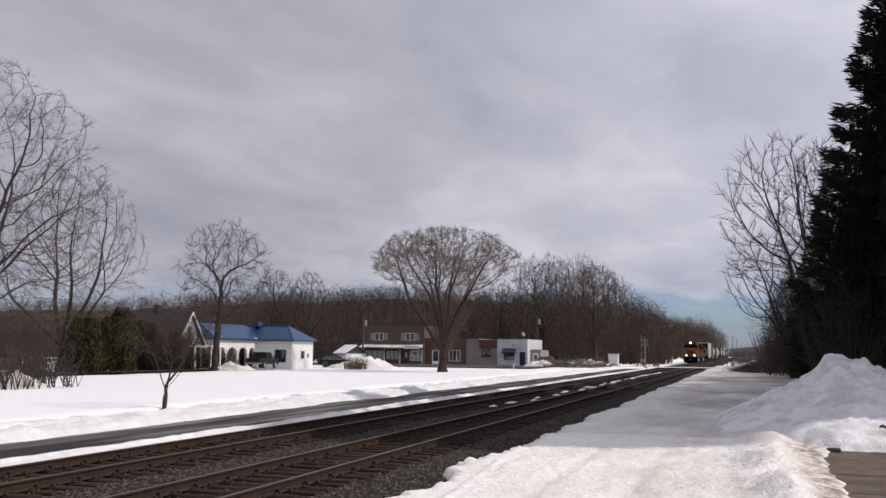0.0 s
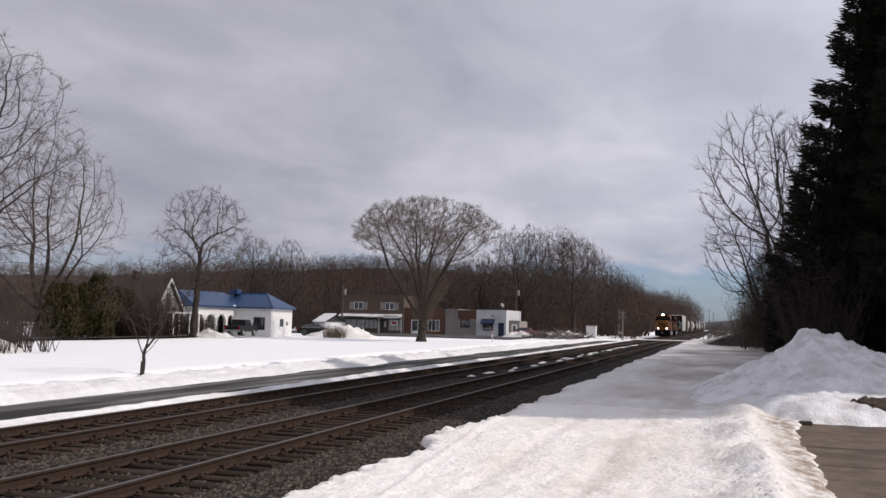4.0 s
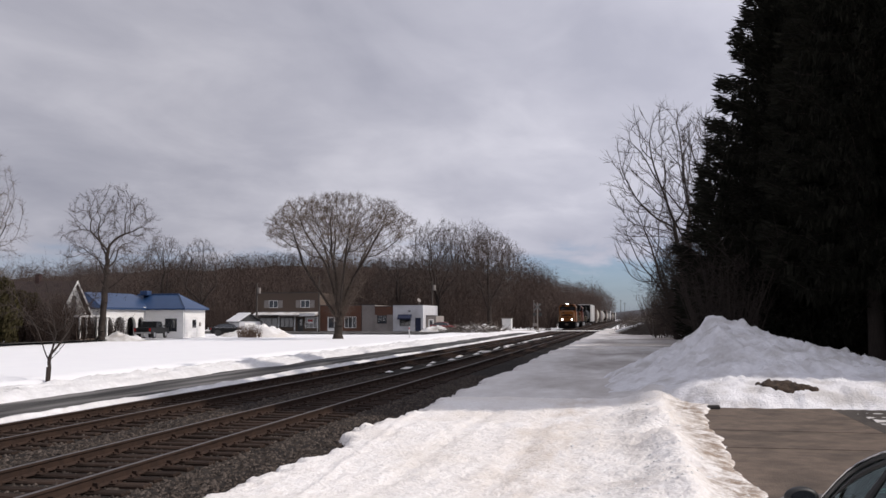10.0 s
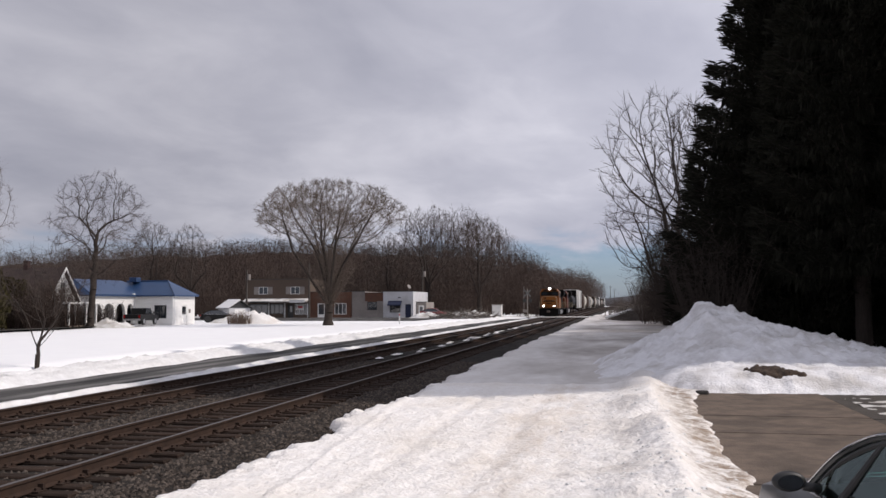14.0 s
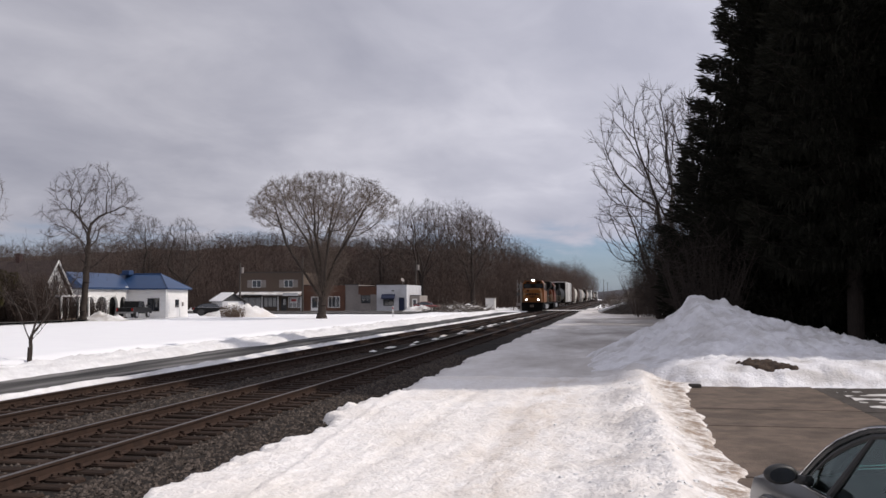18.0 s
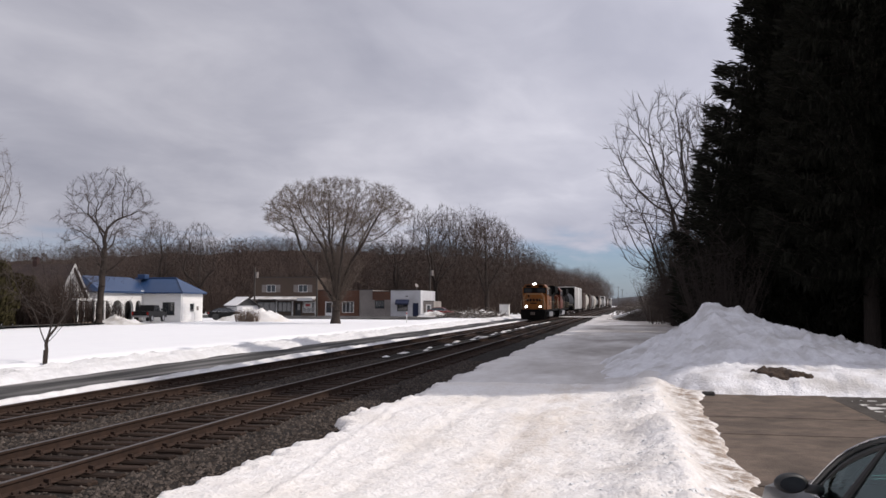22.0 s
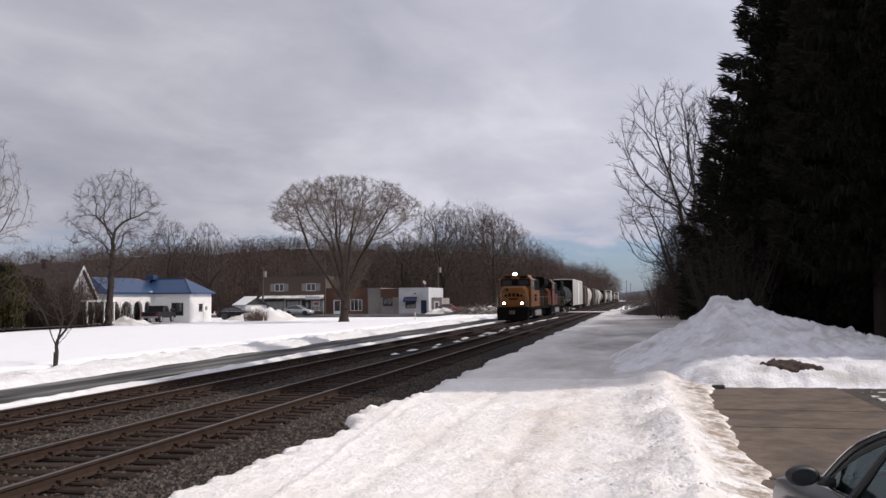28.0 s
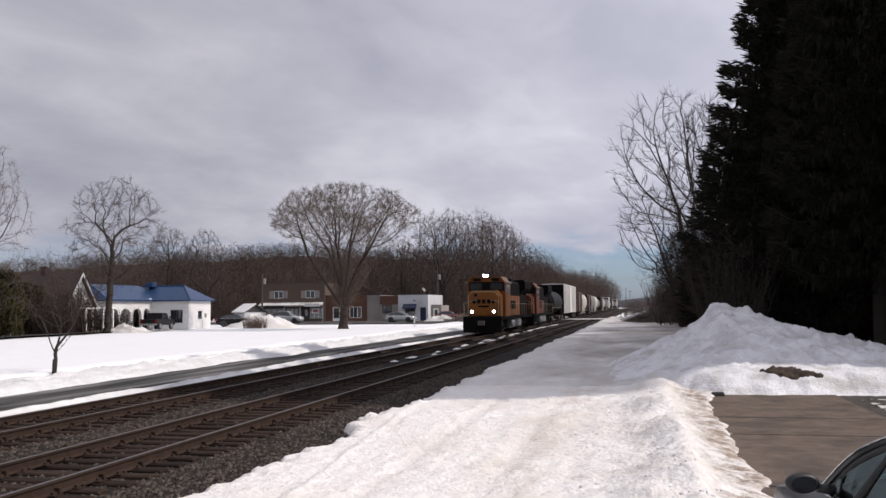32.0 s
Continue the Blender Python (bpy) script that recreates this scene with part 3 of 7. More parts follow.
def snow_chunks(count, seed):
    """Broken lumps of icy snow along the berm and over the mound's foot."""
    r = random.Random(seed)
    V, F = [], []
    for k in range(count):
        if k % 4:
            x, y = r.gauss(0.35, 0.55), 7 + 17 * r.random() ** 1.3
            z = path_z(x, y)
            if z < -0.05:
                continue
        else:
            x, y = r.uniform(-0.5, 8), r.uniform(24.4, 31)
            z = mound_pitted(x, y)
        s = 0.016 + 0.05 * r.random() ** 4
        b = len(V)
        for i in range(8):
            a = 6.2832 * i / 8
            V.append((x + s * math.cos(a) * r.uniform(0.7, 1.2), y + s * math.sin(a) * r.uniform(0.7, 1.2), z - 0.3 * s))
        for i in range(5):
            a = 6.2832 * (i + 0.5) / 5
            V.append((x + s * 0.6 * math.cos(a) * r.uniform(0.6, 1.2), y + s * 0.6 * math.sin(a) * r.uniform(0.6, 1.2), z + s * r.uniform(0.08, 0.25)))
        for i in range(8):
            F.append((b + i, b + (i + 1) % 8, b + 8 + (i * 5 // 8)))
        for i in range(5):
            F.append((b + 8 + i, b + 8 + (i + 1) % 5, b + ((i + 1) * 8 // 5) % 8))
        F.append(tuple(b + 8 + i for i in range(5)))
    return tagged(mesh_part("snow_chunks", V, F, SNOW_BANK, None), "broken lumps of icy snow", "snow", kind="stuff")


snow_chunks(900, 4)


# ---- trees ----
def colonize(rng, pts, spine, step, kill, rounds, rise=0.0, jitter=0.12, par=None):
    """Grows branches from the spine towards the points; gives nodes and parents."""
    P = [np.array(p, float) for p in spine]
    par = list(par) if par else [-1] + list(range(len(spine) - 1))
    A = np.array(pts, float)
    best, near = np.full(len(A), 1e9), np.zeros(len(A), int)

    def meet(first):
        Q = np.array(P[first:])
        d = np.linalg.norm(A[:, None] - Q[None], axis=2)
        k = d.argmin(1)
        m = d[np.arange(len(A)), k]
        hit = m < best
        best[hit], near[hit] = m[hit], k[hit] + first

    meet(len(spine) // 3)
    tries = collections.Counter()
    for _ in range(rounds):
        keep = best > kill
        A, best, near = A[keep], best[keep], near[keep]
        if not len(A):
            break
        first = len(P)
        U = A - np.array(P)[near]
        U /= np.linalg.norm(U, axis=1, keepdims=True)
        for n in np.unique(near):
            if tries[n] > 3:
                continue
            tries[n] += 1
            d = U[near == n].mean(0)
            if par[n] >= 0:
                back = P[n] - P[par[n]]
                d = d + 0.45 * back / (np.linalg.norm(back) + 1e-9)
            d = d + rng.normal(0, jitter, 3) + np.array([0, 0, rise])
            q = P[n] + d / np.linalg.norm(d) * step
            P.append(q)
            par.append(int(n))
        if len(P) == first:
            break
        meet(first)
    return np.array(P), np.array(par)


def limb_radii(par, base, tip):
    """Pipe-model radii from the tips down, base at the root."""
    n = len(par)
    kids = np.bincount(par[par >= 0], minlength=n)
    load = np.where(kids == 0, 1.0, 0.0)
    for i in range(n - 1, 0, -1):
        load[par[i]] += load[i]
    e = math.log(max(2.0, load[0])) / math.log(base / tip)
    return tip * load ** (1 / e), kids


def crown_points(rng, count, keep, lo, hi, shell=0.0):
    """Points in the box lo..hi for which keep(x, y, z) holds."""
    out = []
    while len(out) < count:
        p = rng.uniform(lo, hi)
        k = keep(*p)
        if k > 0 and rng.rand() < (1 - shell) + shell * k:
            out.append(p)
    return out


def egg(c, r, rz_low=None, power=2.0):
    """A crown's envelope: 0 outside, rising from the middle to 1 at the skin."""
    def keep(x, y, z):
        rz = r[2] if z > c[2] or rz_low is None else rz_low
        q = (abs((x - c[0]) / r[0]) ** power + abs((y - c[1]) / r[1]) ** power + abs((z - c[2]) / rz) ** power)
        if q < 1 and noise.noise(Vector((x + c[2], y, z)) * (3.4 / r[0])) < -0.16:       # gaps between the clumps
            return 0.0
        return q if q < 1 else 0.0
    return keep


def twig_sticks(rng, P, par, R, kids, thin, per, length, radius, spread, rise):
    """Fine twigs sprouting from the thin nodes."""
    out = []
    for i in np.nonzero((R < thin) & (par >= 0))[0]:
        d0 = P[i] - P[par[i]]
        d0 /= np.linalg.norm(d0) + 1e-9
        for _ in range(per + (2 if kids[i] == 0 else 0)):
            d = d0 + rng.normal(0, spread, 3) + np.array([0, 0, rise])
            d /= np.linalg.norm(d)
            ll = length * rng.uniform(0.5, 1.2)
            m = P[i] + d * ll * 0.55
            e = m + (d + rng.normal(0, 0.28, 3)) * ll * 0.5
            out.append((tuple(P[i]), tuple(m), radius, radius * 0.75))
            out.append((tuple(m), tuple(e), radius * 0.75, radius * 0.35))
    return out


def vase(h, n, seed, limbs, fork, tilt, length, arch, lean=(0.0, 0.0), wob=0.05, leader=0.0):
    """A trunk and the first stretch of its limbs: nodes, parents and the trunk's node count."""
    r = random.Random(seed)
    P = [Vector((lean[0] * k / n + (r.uniform(-wob, wob) if k else 0), lean[1] * k / n + (r.uniform(-wob, wob) if k else 0), -0.25 + h * k / n)) for k in range(n + 1)]
    par = [-1] + list(range(n))
    for k in range(limbs):
        f = fork + (1 - fork) * (k + r.random()) / limbs
        start = min(n, round(f * n))
        az = k * 2.39996 + r.uniform(-0.4, 0.4)
        out = Vector((math.cos(az), math.sin(az), 0))
        ang = radians(r.uniform(*tilt))
        d = out * math.sin(ang) + Vector((0, 0, math.cos(ang)))
        p, q = P[start], start
        ll = length * r.uniform(0.8, 1.15) * (1 - leader * (f - fork))
        m = max(3, round(ll / 0.45))
        for i in range(m):
            d = (d + out * arch + Vector((r.uniform(-1, 1), r.uniform(-1, 1), r.uniform(-1, 1))) * wob * 2.0).normalized()
            p = p + d * (ll / m)
            P.append(p)
            par.append(q)
            q = len(P) - 1
    return [tuple(p) for p in P], par, n + 1


def wild_tree(name, label, at, seed, keep, lo, hi, count, spine, step=0.4, kill=0.7, base=0.4, tip=0.02, rounds=90, rise=0.05, jitter=0.12,
              shell=0.3, thin=0.03, per=2, twig_len=0.7, twig_r=0.012, spread=0.6, twig_rise=0.15, bark=None, twig=None, group="", limb_min=0.07, fuzz=0, fuzz_len=1.2):
    """A leafless tree: trunk, each main limb, and a crown of fine branches."""
    rng = np.random.RandomState(seed)
    spine, roots, trunk_n = spine
    pts = crown_points(rng, count, keep, lo, hi, shell)
    P, par = colonize(rng, pts, spine, step, kill, rounds, rise, jitter, roots)
    R, kids = limb_radii(par, base, tip)
    for _ in range(2):                                  # ease the kinks
        Q = P.copy()
        for i in range(len(spine), len(P)):
            ch = P[par == i] if kids[i] == 1 else ()
            if len(ch):
                Q[i] = 0.5 * P[i] + 0.25 * P[par[i]] + 0.25 * ch[0]
        P = Q
    owner = np.full(len(P), -1)
    sticks, fine = {-1: []}, []
    for i in range(1, len(P)):
        p = par[i]
        r0 = min(R[p], R[i] * 1.25) if i >= trunk_n else R[p]
        if i >= trunk_n:
            owner[i] = i if p < trunk_n else owner[p]
        st = (tuple(P[p]), tuple(P[i]), r0, R[i])
        if R[i] < limb_min * 0.45:
            fine.append(st)
        else:
            sticks.setdefault(int(owner[i]), []).append(st)
    t = thing(name, label, "tree", group, at=at)
    flare = [(spine[0], (spine[0][0], spine[0][1], spine[0][2] + 0.7), base * 1.5, base * 1.02)]
    v, f = segments_mesh(flare + sticks.pop(-1), 10)
    mesh_part("trunk", v, f, bark or BARK, t, True)
    for k in sorted(sticks):
        v, f = segments_mesh(sticks[k], 6)
        mesh_part("limb", v, f, bark or BARK, t, True)
    fine += twig_sticks(rng, P, par, R, kids, thin, per, twig_len, twig_r, spread, twig_rise)
    for i in range(trunk_n, len(spine)):                 # shoots along the limbs
        for _ in range(fuzz):
            a = P[i] + (P[par[i]] - P[i]) * rng.rand()
            d = rng.normal(0, 1, 3) + np.array([0, 0, 1.0])
            m = a + d / np.linalg.norm(d) * fuzz_len * rng.uniform(0.4, 1.1)
            fine.append((tuple(a), tuple(m), twig_r * 1.2, twig_r * 0.6))
    v, f = segments_mesh(fine, 3)
    mesh_part("crown", v, f, twig or TWIG, t)["kind"] = "stuff"
    return t


def umbrella(x, y, z):
    """The elm's arched crown: high and wide, hollow beneath, with two shallow clefts."""
    r = math.hypot(x, y)
    a = math.atan2(y, x)
    wide = 7.9 + 0.5 * math.sin(3 * a + 1.0)
    top = 15.3 - 3.2 * (min(r, wide) / wide) ** 3.6 - 0.8 * math.exp(-((x + 2.0) / 0.6) ** 2)
    low = 6.3 + 0.55 * r
    if noise.noise(Vector((x, y, z)) * 0.42) < -0.12:
        return 0.0
    if r > wide or z > top or z < low:
        return 0.0
    return min(1.0, 0.25 + 0.75 * ((z - low) / (top - low)) ** 2)


wild_tree("elm_tree", "large vase-shaped bare elm standing in the snow field", pose(-30.9, 93, 0.1, 0, 0, 0), 11, umbrella, (-8.4, -8.4, 6.5), (8.4, 8.4, 15.8), 5600,
          vase(3.0, 6, 3, 15, 0.5, (5, 31), 6.4, 0.014, (0.15, 0), 0.03), 0.28, 0.36, 0.44, 0.008, 90, 0.03, 0.12, 0.85, 0.0175, 4, 0.50, 0.0115, 0.8, 0.0, BARK, TWIG_WARM, limb_min=0.07, fuzz=14, fuzz_len=1.4)
wild_tree("oak_tree", "dark bare spreading tree before the white house", pose(-50.4, 79.5, 0.1, 0, 0, 0), 16, egg((0.6, 0.3, 9.6), (5.0, 4.6, 5.8), 5.2), (-4.6, -4.6, 4.6), (5.6, 5, 15.4), 1000,
          vase(10.0, 18, 6, 9, 0.5, (30, 60), 3.6, -0.04, (0.5, 0.2), 0.10, 0.7), 0.30, 0.52, 0.31, 0.010, 80, 0.06, 0.36, 0.5, 0.026, 3, 0.55, 0.011, 0.7, 0.15, limb_min=0.08, fuzz=2, fuzz_len=0.9)
wild_tree("young_tree", "small bare forked tree in the snow field", pose(-21.0, 29.8, 0.0, 0, 0, 20), 8, egg((0, 0, 2.9), (2.1, 2.0, 1.6), 1.4), (-2.1, -2, 1.4), (2.1, 2, 4.6), 330,
          vase(1.15, 5, 5, 4, 0.8, (38, 58), 1.0, -0.05, (0.05, 0), 0.02), 0.13, 0.24, 0.064, 0.0045, 60, 0.08, 0.22, 0.5, 0.010, 2, 0.34, 0.0038, 0.6, 0.2, limb_min=0.022)
wild_tree("maple_tree", "tall bare maple at the edge of the field", pose(-46.5, 45.5, 0.0), 21, egg((0, 0, 11.5), (8.2, 7.6, 9.4), 8.6), (-8.3, -8, 3.0), (8.3, 8, 20.9), 2600,
          vase(9.0, 16, 7, 14, 0.35, (40, 72), 5.0, -0.03, (0.3, 0), 0.06, 0.7), 0.36, 0.58, 0.46, 0.010, 90, 0.05, 0.16, 0.5, 0.022, 3, 0.62, 0.0085, 0.65, 0.15, BARK, TWIG, "field maples", 0.06)
wild_tree("maple_tree", "bare maple with long fine branches", pose(-56.5, 65, 0.0), 22, egg((0, 0, 10.0), (7.0, 6.5, 8.4), 7.8), (-7, -7, 2.2), (7, 7, 18.5), 2200,
          vase(3.0, 6, 8, 9, 0.4, (12, 52), 6.0, -0.01, (0.1, 0), 0.05), 0.36, 0.56, 0.40, 0.010, 90, 0.07, 0.14, 0.5, 0.022, 3, 0.62, 0.0085, 0.65, 0.15, BARK, TWIG_WARM, "field maples", 0.06)
for k, (x, y, h, wd, sd) in enumerate(((-85.4, 155, 17.6, 4.4, 31), (-78.8, 156, 17.0, 4.0, 32), (-33.2, 156, 19.6, 5.9, 33), (-24.4, 156.5, 16.6, 5.6, 36), (-41.5, 158, 15.0, 4.6, 37))):
    wild_tree("maple_tree", "tall bare tree behind the shops", pose(x, y, 0.0), sd, egg((0, 0, h * 0.64), (wd, wd, h * 0.37), h * 0.36), (-wd, -wd, h * 0.3), (wd, wd, h * 1.03), 1100,
              vase(h * 0.30, 8, sd, 8, 0.5, (10, 42), h * 0.30, 0.0, (0.5 * math.sin(k * 2.0), 0), 0.05), 0.40, 0.62, 0.42, 0.014, 80, 0.05, 0.14, 0.6, 0.03, 3, 0.8, 0.017, 0.6, 0.1, BARK, TWIG, "trees behind the shops", 0.09, 3, 1.3)
for k, (x, y, h, cx, wd, n_, sd) in enumerate(((5.2, 74, 19.5, -2.8, 4.4, 620, 41), (6.6, 68, 17.5, -1.8, 3.4, 360, 42), (4.2, 92, 13.5, -2.4, 3.8, 520, 43), (8.0, 82, 20.0, -1.5, 4.0, 380, 44))):
    wild_tree("cottonwood_tree", "bare tree with long upswept branches beside the path", pose(x, y, 0.0), sd, egg((cx, -0.5, h * 0.68), (wd, 3.6, h * 0.32), h * 0.34), (cx - wd, -4.2, h * 0.33), (cx + wd, 3.2, h), n_,
              vase(h * 0.36, 10, sd, 7, 0.3, (14, 44), h * 0.26, -0.03, (-1.0, -0.2), 0.05), 0.42, 0.72, 0.26, 0.017, 90, 0.20, 0.09, 0.5, 0.03, 2, 0.95, 0.014, 0.32, 0.35, BARK, TWIG, "trees beside the path", 0.07, 2, 1.4)
rng = random.Random(404)
for k in range(9):
    x, y, h = 4.3 + 0.9 * (k % 3) + rng.uniform(-0.3, 0.3), 60 + 5.2 * k + rng.uniform(-1, 1), rng.uniform(7.5, 10.5)
    wild_tree("scrub_tree", "low dense brown leafless tree beside the path", pose(x, y, 0.0), 80 + k, egg((-0.6, 0, h * 0.56), (2.4, 2.5, h * 0.44), h * 0.46), (-3.2, -2.6, h * 0.1), (2.2, 2.6, h), 520,
              vase(0.9, 3, 80 + k, 7, 0.5, (8, 40), h * 0.42, 0.0), 0.32, 0.5, 0.13, 0.010, 70, 0.06, 0.2, 0.4, 0.022, 3, 0.7, 0.010, 0.7, 0.1, BARK, BARK, "scrub beside the path", 0.06, 4, 0.9)


# far woods: many thin bare trees in one mass
LINE_AZ = (-60, -38, -30, -22, -12, -7, -5.5, -4.5)
LINE_UP = (0.053, 0.058, 0.070, 0.076, 0.071, 0.062, 0.053, 0.047)


def line_top(x, y):
    """Height of the woods' skyline over a place, by its bearing from the crossing."""
    return np.interp(math.degrees(math.atan2(x, y)), LINE_AZ, LINE_UP) * (0.98 * y - 0.19 * x) + 2.2


def hill_z(x, y):
    if y < 205 or x > -22:
        return -0.5
    return min(0.78 * line_top(x, y), (y - 205) * 0.36) * min(1, (-22 - x) / 20) + 1.3 * fbm(x, y, 0.12, 5) - 0.6


def wood_pattern(seed):
    """One far tree of unit height as sticks: start, end and two radii a row."""
    rng = np.random.RandomState(seed)
    wd = rng.uniform(0.20, 0.29)
    pts = crown_points(rng, 150, egg((0, 0, 0.58), (wd, wd, 0.42), 0.42), (-wd, -wd, 0.16), (wd, wd, 1.0), 0.3)
    spine, par, n = vase(0.34, 4, seed, 6, 0.4, (8, 40), 0.26, 0.0, (rng.uniform(-0.03, 0.03), 0), 0.01)
    P, par = colonize(rng, pts, spine, 0.055, 0.075, 40, 0.05, 0.18, par)
    R, kids = limb_radii(par, 0.010, 0.0015)
    out = [(*P[par[i]], *P[i], R[par[i]] if par[i] < n else min(R[par[i]], 1.3 * R[i]), R[i]) for i in range(1, len(P))]
    out += [(*a, *b, r, q) for a, b, r, q in twig_sticks(rng, P, par, R, kids, 0.0026, 1, 0.085, 0.0016, 0.8, 0.2)]
    return np.array(out)


PATTERNS = [wood_pattern(900 + k) for k in range(10)]


def far_woods(name, places, seed, label):
    rng = random.Random(seed)
    rows = []
    for x, y, h in places:
        S = PATTERNS[rng.randrange(len(PATTERNS))].copy()
        a = rng.uniform(0, 6.283)
        c, s = math.cos(a), math.sin(a)
        foot = (hill_z(x, y) if y < 300 else -0.5) - 0.3
        wide = h * rng.uniform(0.9, 1.3) * (1.35 if h < 9 else 1.0)
        for o in (0, 3):
            u, v = S[:, o].copy(), S[:, o + 1].copy()
            S[:, o], S[:, o + 1], S[:, o + 2] = x + (u * c - v * s) * wide, y + (u * s + v * c) * wide, foot + S[:, o + 2] * h
        S[:, 6:] *= h * (2.0 if h < 9 else 1.2)
        rows.append(S)
    S = np.concatenate(rows)
    V, F = point_sticks(S)
    return tagged(mesh_part(name, V, F, WOOD_TWIG, None), label, "woods", kind="stuff")


rng = random.Random(77)
places = []
for k in range(980):
    y = 158 + 92 * rng.random() if k < 500 else rng.uniform(222, 258)
    x = y * math.tan(-radians(rng.uniform(5.0, 46.0)))
    places.append((x, y, max(4.5, line_top(x, y) * rng.uniform(0.80, 1.04) - max(0.0, hill_z(x, y)))))
for _ in range(300):
    y = rng.uniform(200, 520)
    places.append((rng.uniform(-48, -18.5) - rng.random() ** 2 * 20, y, rng.uniform(12.0, 15.5) + 0.024 * (y - 200)))
for _ in range(130):
    places.append((rng.uniform(-46, -15.5), rng.uniform(430, 800), rng.uniform(17, 23)))
far_woods("woods", places, 3, "brown bare woods on the slope behind the village")
places = [(rng.uniform(7, 40), rng.uniform(95, 420), rng.uniform(9, 14)) for k in range(120)]
far_woods("woods", places, 4, "brown bare woods beside the railway")

hill = tagged(grid_mesh("hillside", steps(-330, -22, 2.5), steps(205, 262, 2.5), hill_z, BRUSH), "wooded hillside covered in brown leaf litter", "hill", kind="structure")
dist = tagged(grid_mesh("distant_ridge", steps(-900, 700, 25), [900, 960, 1100], lambda x, y: -2 if y < 901 else 9 + 5 * fbm(x, 0, 0.006, 4), mat("distant_woods", (0.050, 0.050, 0.058), (0.036, 0.036, 0.044), scale=0.05, rough=1.0)), "low wooded ridge far away", "hill", kind="structure")


def thicket(name, x0, x1, y0, y1, h, n, seed, label, material=None, thick=1.0):
    rng = random.Random(seed)
    segs = []
    for _ in range(n):
        p = Vector((rng.uniform(x0, x1), rng.uniform(y0, y1), 0))
        hh = h * rng.uniform(0.35, 1.0)
        for _ in range(3):
            d = Vector((rng.uniform(-0.4, 0.4), rng.uniform(-0.4, 0.4), 1))
            q = p + d * hh
            segs.append((tuple(p), tuple(q), 0.022 * thick, 0.008 * thick))
            for _ in range(6):
                s = p.lerp(q, rng.uniform(0.3, 1))
                e = s + Vector((rng.uniform(-1, 1), rng.uniform(-1, 1), rng.uniform(0, 1.1))).normalized() * hh * rng.uniform(0.12, 0.28)
                segs.append((tuple(s), tuple(e), 0.010 * thick, 0.005 * thick))
    v, f = point_sticks(np.array([(*a, *b, r, q) for a, b, r, q in segs]))
    return tagged(mesh_part(name, v, f, material or TWIG, None), label, "bushes", kind="stuff")


thicket("thicket", 4.6, 11.0, 54, 96, 6.5, 800, 5, "dense brown leafless thicket beside the path", BARK)
thicket("thicket", 3.2, 5.4, 43, 49, 6.0, 80, 20, "brown leafless brush at the foot of the spruces", BARK, 1.4)
thicket("thicket", 2.0, 12, 97, 150, 6.0, 600, 6, "brown leafless scrub beside the path")
thicket("thicket", -3.5, 9, 176, 320, 4.0, 420, 16, "brown scrub beyond the level crossing")
thicket("thicket", -51, -45.5, 45, 53, 4.6, 300, 17, "tangled brown bushes at the field's edge")
thicket("shrubs", -54, -51.2, 76, 86, 2.6, 220, 7, "bare brown shrubs before the houses", None, 1.5)
thicket("shrubs", -53.5, -50.8, 70.5, 78.5, 4.6, 330, 27, "tangled bare brown bushes before the gabled house", WOOD_TWIG, 1.3)
thicket("shrubs", -66, -56, 86, 96, 7.5, 200, 8, "tall bare bushes behind the house")

thicket("thicket", -165, -25, 151, 176, 6.5, 1900, 18, "brown underbrush at the foot of the wooded slope", WOOD_TWIG, 3.0)
thicket("thicket", -44, -15.5, 178, 214, 6.5, 620, 19, "brown underbrush beside the railway beyond the crossing", WOOD_TWIG, 3.0)


def stick_pile(name, cx, cy, rx, ry, h, n, seed, label):
    """A heap of cut branches and broken timber."""
    rng = random.Random(seed)
    segs = []
    for _ in range(n):
        a, f = rng.uniform(0, 6.283), math.sqrt(rng.random())
        p = Vector((cx + rx * f * math.cos(a), cy + ry * f * math.sin(a), h * (1 - f * f) * rng.uniform(0.2, 1.0)))
        d = Vector((rng.uniform(-1, 1), rng.uniform(-1, 1), rng.uniform(-0.35, 0.5))).normalized() * rng.uniform(0.5, 1.9)
        r = rng.choice((0.015, 0.02, 0.03, 0.06))
        segs.append((tuple(p - d), tuple(p + d), r, r * 0.6))
    v, f = segments_mesh(segs, 4)
    return tagged(mesh_part(name, v, f, BARK_LIGHT, None), label, "brush pile", kind="stuff")


stick_pile("brush_pile", -23.5, 134.5, 5.0, 1.6, 1.3, 320, 13, "grey heap of cut brush at the level crossing")
stick_pile("brush_pile", 1.7, 122, 3.2, 7.5, 2.2, 800, 12, "tangled heap of cut branches and timber beside the path")


